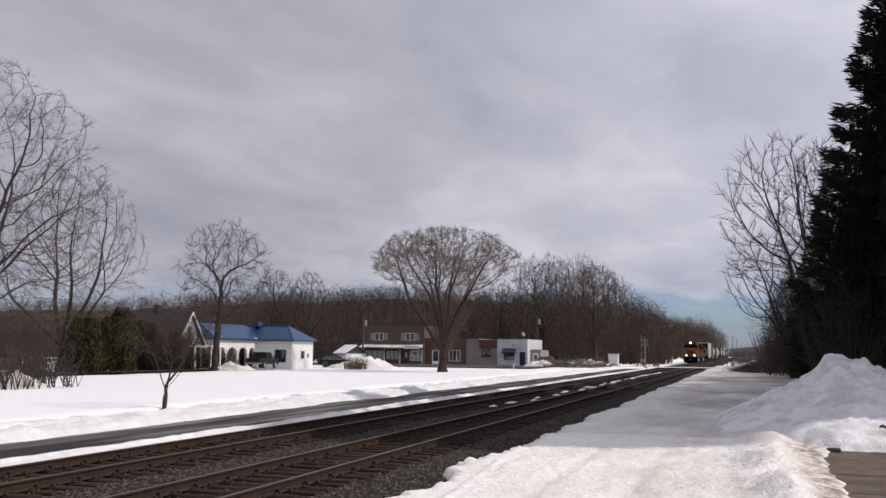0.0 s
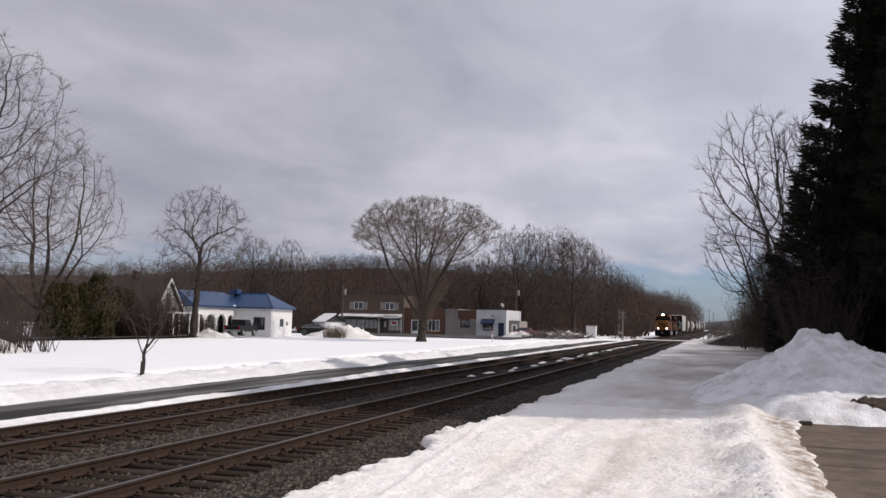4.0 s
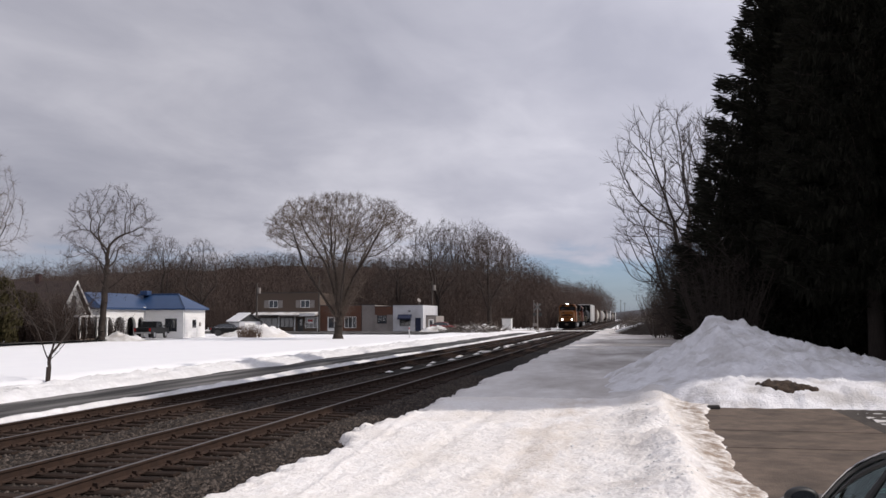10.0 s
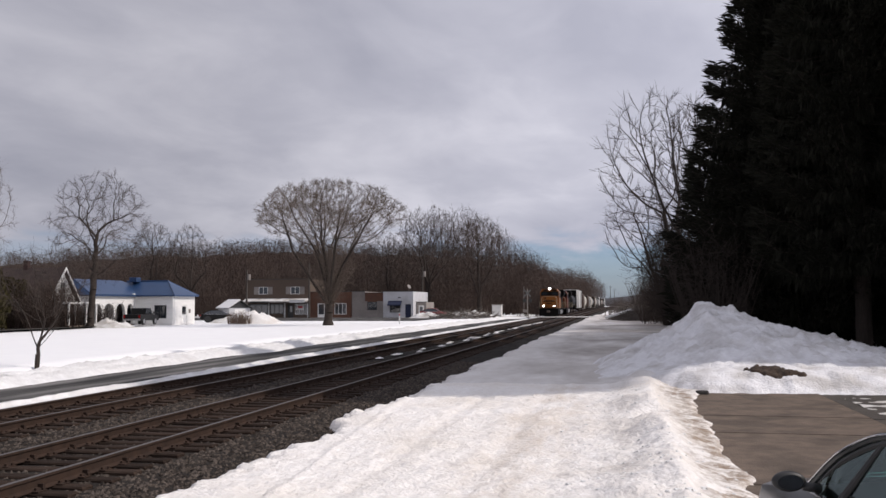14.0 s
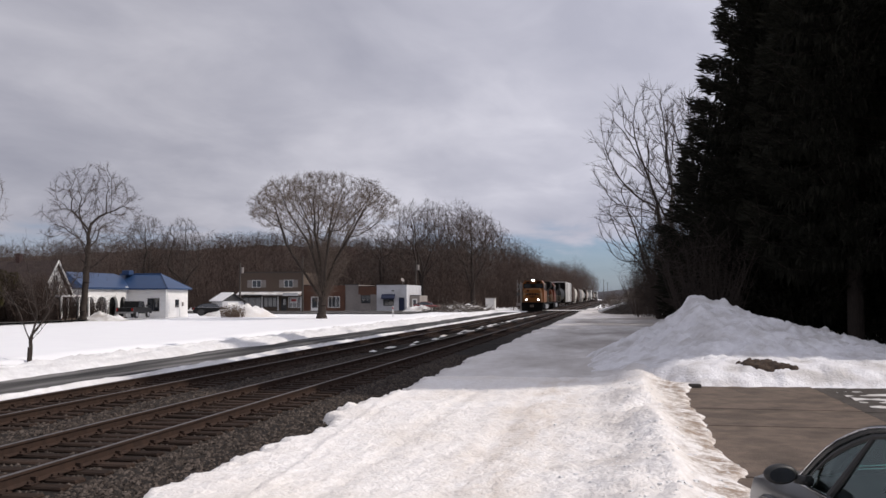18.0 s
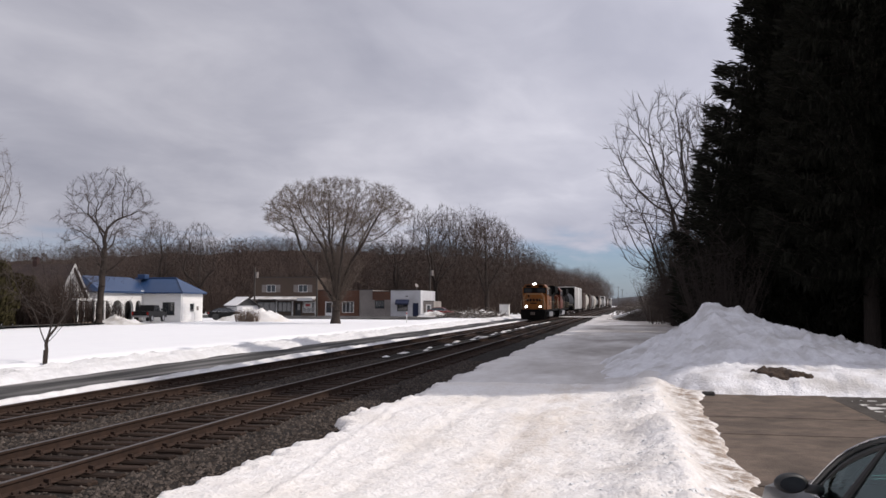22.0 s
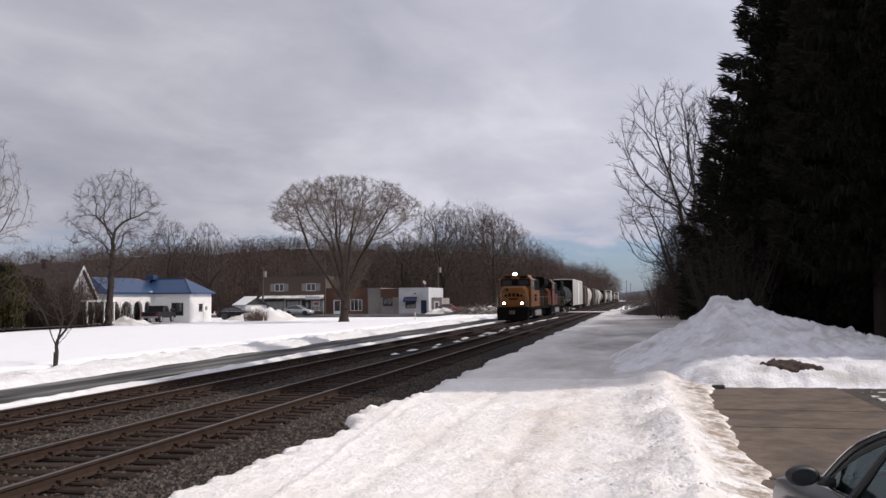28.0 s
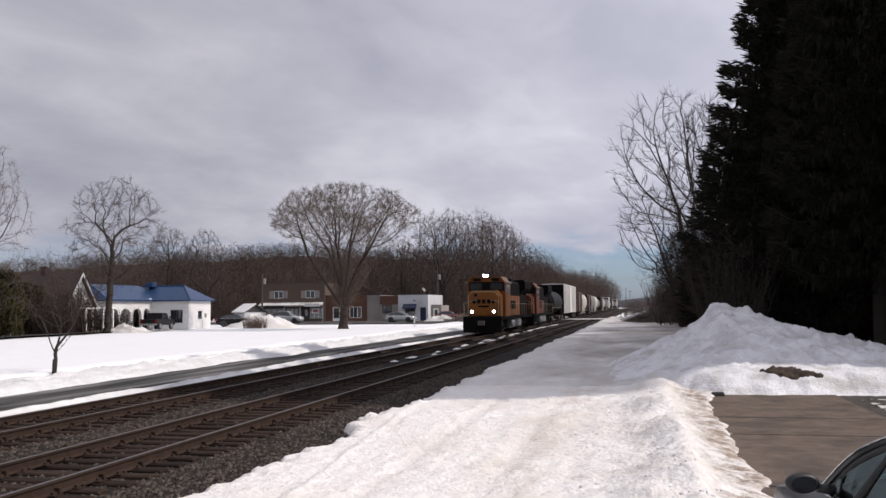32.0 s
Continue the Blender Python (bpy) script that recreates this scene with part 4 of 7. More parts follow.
# ---- spruces ----
def spruce_mesh(seed, height, radius, n_branch, sprays, size, bare, taper):
    """Trunk and branch sticks, and hanging needle sprays, of a spruce."""
    r_ = np.random.RandomState(seed)
    sticks = [((0, 0, -0.3), (0, 0, height * 0.6), 0.38, 0.18), ((0, 0, height * 0.6), (0, 0, height), 0.18, 0.02)]
    quads = []
    for k in range(n_branch):
        f = (k + r_.rand()) / n_branch
        z = height * (bare + (0.985 - bare) * f)
        rr = radius * (1 - f) ** taper * r_.uniform(0.90, 1.04) + 0.25
        rr = min(rr, radius * r_.uniform(0.80, 0.88))
        a = k * 2.39996 + r_.uniform(-0.4, 0.4)
        out = np.array([math.cos(a), math.sin(a), 0])
        side = np.array([-out[1], out[0], 0])
        droop = r_.uniform(0.18, 0.42)
        us = np.linspace(0, 1, 6)
        pts = np.array([0, 0, z]) + out * (rr * us)[:, None] + np.array([0, 0, 1]) * (-rr * (droop * us - (droop * 0.85) * us ** 4))[:, None]
        for p, q in zip(pts[:-1], pts[1:]):
            sticks.append((tuple(p), tuple(q), 0.035, 0.02))
        m = max(8, int(sprays * (0.2 + rr / radius)))
        u = r_.rand(m) ** 0.55
        base = np.stack([np.interp(u, us, pts[:, i]) for i in range(3)], 1)
        base += side * ((r_.rand(m) * 2 - 1) * rr * 0.24 * (0.2 + u) * (1.05 - 0.6 * u))[:, None] + np.array([0, 0, 1]) * ((r_.rand(m) - 0.65) * 0.5)[:, None]
        ll = size * (0.5 + r_.rand(m))
        tip = (u > 0.86)[:, None]
        hang = out * (r_.rand(m) * 0.5)[:, None] + side * (r_.rand(m) - 0.5)[:, None] * 0.7 + np.array([0, 0, -1.0]) * (0.5 + r_.rand(m))[:, None]
        rise = out * 0.9 + side * (r_.rand(m) - 0.5)[:, None] * 0.9 + np.array([0, 0, 1.0]) * (r_.rand(m) * 0.9 - 0.3)[:, None]
        d = np.where(tip, rise, hang)
        d /= np.linalg.norm(d, axis=1, keepdims=True)
        w = np.cross(d, r_.rand(m, 3) - 0.5)
        w /= np.maximum(np.linalg.norm(w, axis=1, keepdims=True), 1e-6)
        w *= (ll * r_.uniform(0.06, 0.125, m))[:, None]
        mid = base + d * (ll * 0.4)[:, None]
        quads.append(np.stack([base, mid + w, base + d * ll[:, None], mid - w], 1))
    Q = np.concatenate(quads)
    return sticks, Q.reshape(-1, 3).tolist(), np.arange(len(Q) * 4).reshape(-1, 4).tolist()


def spruce(label, at, seed, height, radius, n_branch=200, sprays=110, size=0.7, bare=0.05, taper=0.92):
    t = thing("spruce_tree", label, "tree", "spruces beside the path", at=at)
    sticks, V, F = spruce_mesh(seed, height, radius, n_branch, sprays, size, bare, taper)
    v, f = segments_mesh(sticks[:2], 10)
    mesh_part("trunk", v, f, BARK, t, True)
    v, f = segments_mesh(sticks[2:], 4)
    mesh_part("branchwork", v, f, BARK, t)["kind"] = "stuff"
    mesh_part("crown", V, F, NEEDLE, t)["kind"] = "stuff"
    return t


spruce("tall dark spruce with drooping branches", pose(9.6, 50, 0), 1, 30.2, 8.4, 700, 430, 0.44, 0.05, 1.0)
spruce("tall dark spruce with bare lower trunk", pose(10.4, 43.0, 0, 0, 0, 60), 2, 31, 5.4, 470, 350, 0.38, 0.13)
spruce("tall dark spruce at the yard's edge", pose(14.6, 52, 0, 0, 0, 60), 3, 29, 6.5, 240, 180, 0.7, 0.15)
spruce("dark spruce in the row behind", pose(11.5, 60, 0, 0, 0, 10), 4, 28, 7.2, 240, 180, 0.65)
# added out of view; bare feet and blunt crowns shape the shadow's edge
for k, (y, foot) in enumerate(((27.0, 0.66), (28.6, 0.60), (31.0, 0.08), (34.4, 0.07), (38.6, 0.06))):
    spruce("unseen spruce added to shade the path and mound", pose(15.4 - 0.3 * (k % 2), y, 0, 0, 0, 140 * k), 50 + k, 27.5 + 0.5 * (k % 3), 4.2, 280, 250, 0.75, foot, 0.42)
# more spruces added out of sight behind the row, to block the sun
for k, (x, y, h) in enumerate(((22, 33, 29), (20, 43, 30), (16.5, 69, 29), (17, 81, 29), (16.5, 90, 29), (17, 103, 28), (17, 117, 27))):
    spruce("unseen spruce added to shade the far path and tracks", pose(x, y, 0, 0, 0, 40 * k), 7 + k, h, 6.8, 190, 130, 1.0, 0.05 if y > 60 else 0.12)


# ---- hedge ----
def hedge_shrub(at, seed, h, r, first=False):
    rng = random.Random(seed)
    V, F = [], []
    for _ in range(2600):
        z = rng.random() ** 0.8
        a = rng.uniform(0, 6.283)
        rr = r * math.sqrt(max(0.02, 1 - (max(0, z - 0.25) / 0.80) ** 2)) * rng.uniform(0.7, 1.05) * (0.86 + 0.14 * math.sin(z * 9 + a * 2 + seed))
        p = Vector((math.cos(a) * rr, math.sin(a) * rr, 0.1 + z * h))
        d = Vector((math.cos(a) * 0.45, math.sin(a) * 0.45, 1)).normalized()
        ll = rng.uniform(0.18, 0.42)
        w = d.cross(Vector((rng.uniform(-1, 1), rng.uniform(-1, 1), 0.3))).normalized() * ll * 0.28
        b = len(V)
        V += [tuple(p), tuple(p + d * ll * 0.5 + w), tuple(p + d * ll), tuple(p + d * ll * 0.5 - w)]
        F.append((b, b + 1, b + 2, b + 3))
    t = thing("arborvitae_shrub", "dense olive-green arborvitae shrub in a hedge", "shrub", "hedge shrubs", at=at)
    v, f = segments_mesh([((0, 0, -0.1), (0, 0, h * 0.9), 0.09, 0.03)], 6)
    mesh_part("trunk", v, f, BARK, t)
    mesh_part("crown", V, F, HEDGE, t)
    return t


for k in range(9):
    u = k / 8
    hedge_shrub(pose(-51.4 - 2.6 * u + 0.6 * math.sin(k * 5), 61.5 + 11.5 * u, 0), 60 + k, (4.0, 4.3, 4.2, 4.5, 5.4, 4.6, 5.2, 4.4, 4.2)[k], 1.6 + 0.2 * math.sin(k * 3))


# ---- buildings ----
WHITE_WALL = mat("white_siding", (0.80, 0.79, 0.77), (0.72, 0.71, 0.69), scale=1.5, rough=0.6, bump=0.15, bscale=4, stain=(0.60, 0.58, 0.55), sscale=0.5, samount=0.35, stretch=(1, 1, 6))
WHITE_TRIM = mat("white_trim", (0.82, 0.81, 0.79), (0.76, 0.75, 0.73), scale=3, rough=0.55)
BLUE_ROOF = mat("blue_metal_roof", (0.022, 0.055, 0.135), (0.018, 0.046, 0.115), scale=1.2, rough=0.38, metal=0.15, stain=(0.034, 0.075, 0.165), sscale=0.4, samount=0.5)
GREY_ROOF = mat("grey_shingles", (0.14, 0.13, 0.13), (0.09, 0.085, 0.085), scale=4, rough=0.9, bump=0.5, bscale=9)
BRICK_BROWN = mat("brown_brick", (0.115, 0.083, 0.060), (0.085, 0.062, 0.047), scale=4, rough=0.9, bump=0.3, bscale=14, stain=(0.11, 0.075, 0.058), sscale=0.4, samount=0.6)
BRICK_RED = mat("red_brown_panel", (0.135, 0.060, 0.034), (0.095, 0.044, 0.028), scale=3, rough=0.85, bump=0.2, stain=(0.085, 0.045, 0.032), sscale=0.5, samount=0.5)
BLOCK_GREY = mat("grey_block", (0.30, 0.27, 0.245), (0.23, 0.205, 0.19), scale=3, rough=0.9, bump=0.3, stain=(0.17, 0.15, 0.14), sscale=0.5, samount=0.5)
SHOP_WHITE = mat("dull_white_paint", (0.60, 0.60, 0.62), (0.52, 0.52, 0.54), scale=2, rough=0.7, stain=(0.32, 0.31, 0.30), sscale=0.6, samount=0.4)
WINDOW = glass("window_glass", (0.030, 0.034, 0.040))
DARK_FRAME = mat("dark_frame", (0.045, 0.043, 0.042), (0.03, 0.03, 0.03), scale=4, rough=0.5)
BLUE_CLOTH = mat("blue_awning", (0.014, 0.021, 0.055), (0.010, 0.016, 0.043), scale=5, rough=0.8)
SIGN_WHITE = mat("sign_white", (0.75, 0.74, 0.72), (0.66, 0.65, 0.63), scale=2, rough=0.5)
SIGN_RED = mat("sign_red", (0.42, 0.04, 0.04), (0.34, 0.03, 0.03), scale=2, rough=0.5)
CHIMNEY = mat("chimney_brick", (0.055, 0.028, 0.023), (0.040, 0.021, 0.019), scale=5, rough=0.9, bump=0.4)
WOODPOLE = mat("pole_wood", (0.085, 0.072, 0.062), (0.055, 0.047, 0.042), scale=4, rough=0.95, bump=0.4, stretch=(3, 3, 0.3))


def wall_with_holes(bm, u0, u1, z0, z1, holes, axis, w0, w1):
    """Wall slab over u, z with rectangular openings (u0, u1, z0, z1), from w0 to w1 across."""
    us = sorted({u0, u1, *[h[0] for h in holes], *[h[1] for h in holes]})
    zs = sorted({z0, z1, *[h[2] for h in holes], *[h[3] for h in holes]})
    def solid(i, j):
        if not (0 <= i < len(us) - 1 and 0 <= j < len(zs) - 1):
            return False
        mu, mz = (us[i] + us[i + 1]) / 2, (zs[j] + zs[j + 1]) / 2
        return not any(h[0] < mu < h[1] and h[2] < mz < h[3] for h in holes)
    grid = {}
    def vert(i, j, w):
        if (i, j, w) not in grid:
            c = w1 if w else w0
            grid[i, j, w] = bm.verts.new((us[i], c, zs[j]) if axis == "y" else (c, us[i], zs[j]))
        return grid[i, j, w]
    made = []
    for i in range(len(us) - 1):
        for j in range(len(zs) - 1):
            if not solid(i, j):
                continue
            for w in (0, 1):
                made.append(bm.faces.new([vert(i, j, w), vert(i + 1, j, w), vert(i + 1, j + 1, w), vert(i, j + 1, w)]))
            for (di, dj), (p, q) in (((-1, 0), ((0, 0), (0, 1))), ((1, 0), ((1, 0), (1, 1))), ((0, -1), ((0, 0), (1, 0))), ((0, 1), ((0, 1), (1, 1)))):
                if not solid(i + di, j + dj):
                    made.append(bm.faces.new([vert(i + p[0], j + p[1], 0), vert(i + q[0], j + q[1], 0), vert(i + q[0], j + q[1], 1), vert(i + p[0], j + p[1], 1)]))
    bmesh.ops.recalc_face_normals(bm, faces=made)
    return bm


def window_unit(parent, u0, u1, z0, z1, face, axis, sign, frame_mat=None, mullions=1, name="window"):
    """A window set into a wall: frame bars, sill and panes. face: the wall's outer plane; sign: outward direction."""
    fm = frame_mat or WHITE_TRIM
    def bx(a, b, c, d, o0, o1):
        lo, hi = sorted((face + sign * o0, face + sign * o1))
        return (a, b, lo, hi, c, d) if axis == "y" else (lo, hi, a, b, c, d)
    t = 0.07
    bars = [bx(u0, u1, z1 - t, z1, -0.10, 0.03), bx(u0, u1, z0, z0 + t, -0.10, 0.05), bx(u0, u0 + t, z0 + t, z1 - t, -0.10, 0.03), bx(u1 - t, u1, z0 + t, z1 - t, -0.10, 0.03)]
    for k in range(mullions):
        m = u0 + (u1 - u0) * (k + 1) / (mullions + 1)
        bars.append(bx(m - 0.03, m + 0.03, z0 + t, z1 - t, -0.09, 0.0))
    w = part(name, B(*bars), fm, parent)
    for k in range(mullions + 1):
        a = u0 + (u1 - u0) * k / (mullions + 1) + 0.02
        b = u0 + (u1 - u0) * (k + 1) / (mullions + 1) - 0.02
        part("pane", B(bx(a, b, z0 + 0.03, z1 - 0.03, -0.075, -0.06)), WINDOW, w)
    return w


def blue_house():
    h = thing("house", "white single-storey house with blue metal roof and arched porch", "house")
    xw, xm, xb = -49.2, -53.8, -61.0      # wing front, porch front, back
    y0, y1, y2 = 84.8, 93.6, 98.9
    ze = 3.2
    # wing
    wing = bmesh.new()
    wall_with_holes(wing, y1, y2, 0, ze, [(95.7, 97.0, 0.12, 2.2)], "x", xw - 0.2, xw)
    wall_with_holes(wing, xm - 0.2, xw - 0.2, 0, ze, [(-51.4, -49.95, 0.75, 2.2)], "y", y1, y1 + 0.2)
    box(wing, xb, xw - 0.2, y2 - 0.2, y2, 0, ze)
    box(wing, xb, xb + 0.2, y0, y2 - 0.2, 0, ze)
    part("wing_wall", wing, WHITE_WALL, h)
    window_unit(h, -51.4, -49.95, 0.75, 2.2, y1, "y", -1, DARK_FRAME, 1)
    d = part("door", B((xw - 0.12, xw - 0.06, 95.7, 97.0, 0.12, 2.2)), WHITE_TRIM, h)
    part("door_panel", B((xw - 0.055, xw - 0.03, 95.9, 96.8, 1.15, 2.05)), WINDOW, d)
    part("wall_box", B((xw, xw + 0.12, 97.4, 97.7, 1.3, 1.75)), BLOCK_GREY, h)
    part("corner_trim", B((xw, xw + 0.04, y1 - 0.04, y1 + 0.14, 0, ze - 0.02)), WHITE_TRIM, h)
    part("downspout", B((xw + 0.04, xw + 0.12, y1 + 0.16, y1 + 0.24, 0.1, ze)), WHITE_TRIM, h)
    # porch front with arches
    bm = bmesh.new()
    bays = [(85.3, 87.0), (87.35, 89.4), (89.75, 91.6), (91.95, 93.3)]
    prev = y0
    spring, top = 1.55, 2.40
    for a, b in bays:
        box(bm, xm - 0.3, xm, prev, a, 0, spring)
        prev = b
    box(bm, xm - 0.3, xm, prev, y1, 0, spring)
    n = 10
    def under(y):
        for a, b in bays:
            if a < y < b:
                u = (y - (a + b) / 2) / ((b - a) / 2)
                return spring + (top - spring) * math.sqrt(max(0, 1 - u * u))
        return spring
    ys_ = sorted({y0, y1, *[a + (b - a) * k / n for a, b in bays for k in range(n + 1)]})
    for a, b in zip(ys_, ys_[1:]):
        za, zb = under(a + 1e-6), under(b - 1e-6)
        vs = [bm.verts.new(p) for p in ((xm - 0.3, a, za), (xm, a, za), (xm, b, zb), (xm - 0.3, b, zb), (xm - 0.3, a, ze), (xm, a, ze), (xm, b, ze), (xm - 0.3, b, ze))]
        for f in ((0, 1, 2, 3), (4, 7, 6, 5), (1, 5, 6, 2), (0, 3, 7, 4), (0, 4, 5, 1), (3, 2, 6, 7)):
            bm.faces.new([vs[i] for i in f])
    bmesh.ops.remove_doubles(bm, verts=bm.verts, dist=0.002)
    part("porch_arcade", bm, WHITE_WALL, h)
    back = bmesh.new()
    wall_with_holes(back, y0, y1, 0, ze, [(86.2, 87.2, 0.1, 2.1), (89.2, 90.6, 0.9, 2.1)], "x", xm - 2.4, xm - 2.2)
    part("porch_back_wall", back, WHITE_WALL, h)
    part("door", B((xm - 2.35, xm - 2.3, 86.2, 87.2, 0.1, 2.1)), DARK_FRAME, h)
    window_unit(h, 89.2, 90.6, 0.9, 2.1, xm - 2.2, "x", 1)
    part("side_wall", B((xb, xm - 0.3, y0, y0 + 0.2, 0, ze)), WHITE_WALL, h)
    part("porch_floor", B((xm - 2.2, xm, y0 + 0.2, y1, 0, 0.12)), CONCRETE, h)
    part("fascia", B((xm + 0.25, xm + 0.32, y0 - 0.3, y1 - 0.31, ze - 0.03, ze + 0.12), (xw + 0.30, xw + 0.36, y1 - 0.3, y2 + 0.3, ze - 0.03, ze + 0.12), (xm + 0.33, xw + 0.30, y1 - 0.36, y1 - 0.3, ze - 0.03, ze + 0.12)), BLUE_ROOF, h)
    # roofs: hip over the main range, hip over the wing
    rb = bmesh.new()
    zr = 4.95
    def face(*pts):
        rb.faces.new([rb.verts.new(p) for p in pts])
    e = ze + 0.1
    face((xm + 0.3, y0 - 0.3, e), (xm + 0.3, y2 + 0.3, e), (-56.4, 95.0, zr), (-56.4, y0 + 1.0, zr))
    face((xb - 0.3, y2 + 0.3, e), (xb - 0.3, y0 - 0.3, e), (-56.4, y0 + 1.0, zr), (-56.4, 95.0, zr))
    face((xb - 0.3, y0 - 0.3, e), (xm + 0.3, y0 - 0.3, e), (-56.4, y0 + 1.0, zr))
    face((xm + 0.3, y2 + 0.3, e), (xb - 0.3, y2 + 0.3, e), (-56.4, 95.0, zr))
    ym = (y1 + y2) / 2
    face((xw + 0.35, y1 - 0.35, e), (xw + 0.35, y2 + 0.35, e), (-51.2, ym, zr))
    face((xm - 1.5, y1 - 0.35, e), (xw + 0.35, y1 - 0.35, e), (-51.2, ym, zr), (-56.4, ym, zr))
    face((xw + 0.35, y2 + 0.35, e), (xm - 1.5, y2 + 0.35, e), (-56.4, ym, zr), (-51.2, ym, zr))
    bmesh.ops.recalc_face_normals(rb, faces=rb.faces)
    bmesh.ops.solidify(rb, geom=rb.faces[:], thickness=0.08)
    roof = part("roof", rb, BLUE_ROOF, h)
    ridge_bm = bmesh.new()
    tube(ridge_bm, [(xw + 0.35, y1 - 0.35, e + 0.05), (-51.2, ym, zr + 0.05)], 0.07, 6)
    tube(ridge_bm, [(-51.2, ym, zr + 0.05), (-56.4, ym, zr + 0.05)], 0.07, 6)
    part("ridge_cap", ridge_bm, BLUE_ROOF, roof)
    part("roof_vent", B((-55.5, -54.6, 95.2, 96.2, zr - 0.1, zr + 0.45), bevel=0.04), BLUE_ROOF, roof)
    part("snow_patch", B((xm + 0.12, xm + 0.3, y1 - 0.9, y1 - 0.4, e + 0.06, e + 0.2), bevel=0.05), SNOW, roof)
    return h


def gable_house():
    h = thing("house", "old white house with steep gable and open porch", "house")
    x0, x1, y0, y1, ze, zr = -62.5, -53.2, 76.9, 81.3, 2.8, 5.7
    bm = bmesh.new()
    yc = (y0 + y1) / 2
    prism(bm, [(y0, 0), (y1, 0), (y1, ze), (yc, zr), (y0, ze)], "x", x0, x1)
    part("wall", bm, WHITE_WALL, h)
    rb = bmesh.new()
    for s, ya in ((-1, y0), (1, y1)):
        prism(rb, [(ya + s * 0.35, ze - 0.35), (yc, zr + 0.02), (yc, zr + 0.20), (ya + s * 0.35, ze - 0.17)], "x", x0 - 0.3, x1 + 0.4)
    part("roof", rb, mat("brown_shingles", (0.060, 0.040, 0.034), (0.040, 0.028, 0.025), scale=4, rough=0.9, bump=0.5, bscale=9), h)
    tb = bmesh.new()
    for s, ya in ((-1, y0), (1, y1)):
        prism(tb, [(ya + s * 0.36, ze - 0.40), (yc, zr - 0.06), (yc, zr + 0.22), (ya + s * 0.36, ze - 0.15)], "x", x1 + 0.40, x1 + 0.47)
    part("verge_board", tb, WHITE_TRIM, h)
    window_unit(h, yc - 0.45, yc + 0.45, 3.3, 4.5, x1 + 0.10, "x", 1)
    for a in (y0 + 0.7, y1 - 1.7):
        window_unit(h, a, a + 1.0, 0.9, 2.2, x1 + 0.10, "x", 1)
    porch = part("porch_roof", B((x1 + 0.0, x1 + 2.2, y0 + 0.1, y1 + 0.6, 2.35, 2.55), bevel=0.03), WHITE_TRIM, h)
    for y in (y0 + 0.3, yc - 0.9, yc + 0.9, y1 + 0.4):
        part("porch_post", B((x1 + 1.95, x1 + 2.12, y - 0.08, y + 0.08, 0, 2.35), bevel=0.02), WHITE_TRIM, h)
    part("porch_step", B((x1, x1 + 2.3, y0 + 0.1, y1 + 0.5, 0, 0.3)), CONCRETE, h)
    ch = part("chimney", B((-57.3, -56.85, 78.9, 79.35, 5.2, 6.45), (-57.35, -56.8, 78.85, 79.4, 6.45, 6.58)), CHIMNEY, h)
    return h


def shop(name, label, x0, x1, y, z, wall, openings, extra=None, depth=11.0, parapet=0.25):
    s = thing(name, label, "shop", "village shops")
    bm = bmesh.new()
    wall_with_holes(bm, x0, x1, 0, z, [o[:4] for o in openings], "y", y, y + 0.3)
    part("front_wall", bm, wall, s)
    part("side_wall", B((x0, x0 + 0.25, y + 0.3, y + depth, 0, z)), wall, s)
    part("side_wall", B((x1 - 0.25, x1, y + 0.3, y + depth, 0, z)), wall, s)
    part("rear_wall", B((x0 + 0.25, x1 - 0.25, y + depth - 0.3, y + depth, 0, z)), wall, s)
    part("roof", B((x0 + 0.25, x1 - 0.25, y + 0.3, y + depth - 0.3, z - parapet - 0.15, z - parapet)), GREY_ROOF, s)
    part("coping", B((x0 - 0.04, x1 + 0.04, y - 0.05, y + 0.34, z, z + 0.09)), DARK_FRAME if wall is not WHITE_WALL else WHITE_TRIM, s)
    for a, b, c, d, kind in openings:
        if kind == "door":
            dd = part("door", B((a + 0.02, b - 0.02, y + 0.06, y + 0.12, c, d)), DARK_FRAME, s)
            part("pane", B((a + 0.18, b - 0.18, y + 0.045, y + 0.055, c + 0.9, d - 0.2)), WINDOW, dd)
        elif kind == "white_door":
            dd = part("door", B((a + 0.02, b - 0.02, y + 0.06, y + 0.12, c, d)), WHITE_TRIM, s)
            part("pane", B((a + 0.2, b - 0.2, y + 0.045, y + 0.055, c + 0.5, d - 0.2)), WINDOW, dd)
        else:
            window_unit(s, a, b, c, d, y, "y", -1, DARK_FRAME if kind == "dark" else WHITE_TRIM, 1 if b - a < 2.0 else 2)
    return s


SHOP_Y = 140.5
blue_house()
gable_house()
a = shop("shop", "two-storey brown brick shop with pale fascia", -60.9, -49.9, SHOP_Y, 6.3, BRICK_BROWN,
         [(-60.2, -57.0, 0.7, 2.3, "dark"), (-56.6, -54.3, 0.7, 2.3, "dark"), (-53.6, -52.6, 0.1, 2.2, "door"), (-52.3, -50.2, 0.6, 2.3, "white"),
          (-58.6, -57.0, 3.9, 5.1, "white"), (-53.1, -51.5, 3.9, 5.1, "white")])
cp = bmesh.new()
prism(cp, [(SHOP_Y - 0.004, 3.15), (SHOP_Y - 1.25, 2.72), (SHOP_Y - 1.25, 2.52), (SHOP_Y - 1.15, 2.52), (SHOP_Y - 0.004, 2.92)], "x", -60.9, -49.9)
part("canopy", cp, BLOCK_GREY, a, "sloping canopy with thin snow")
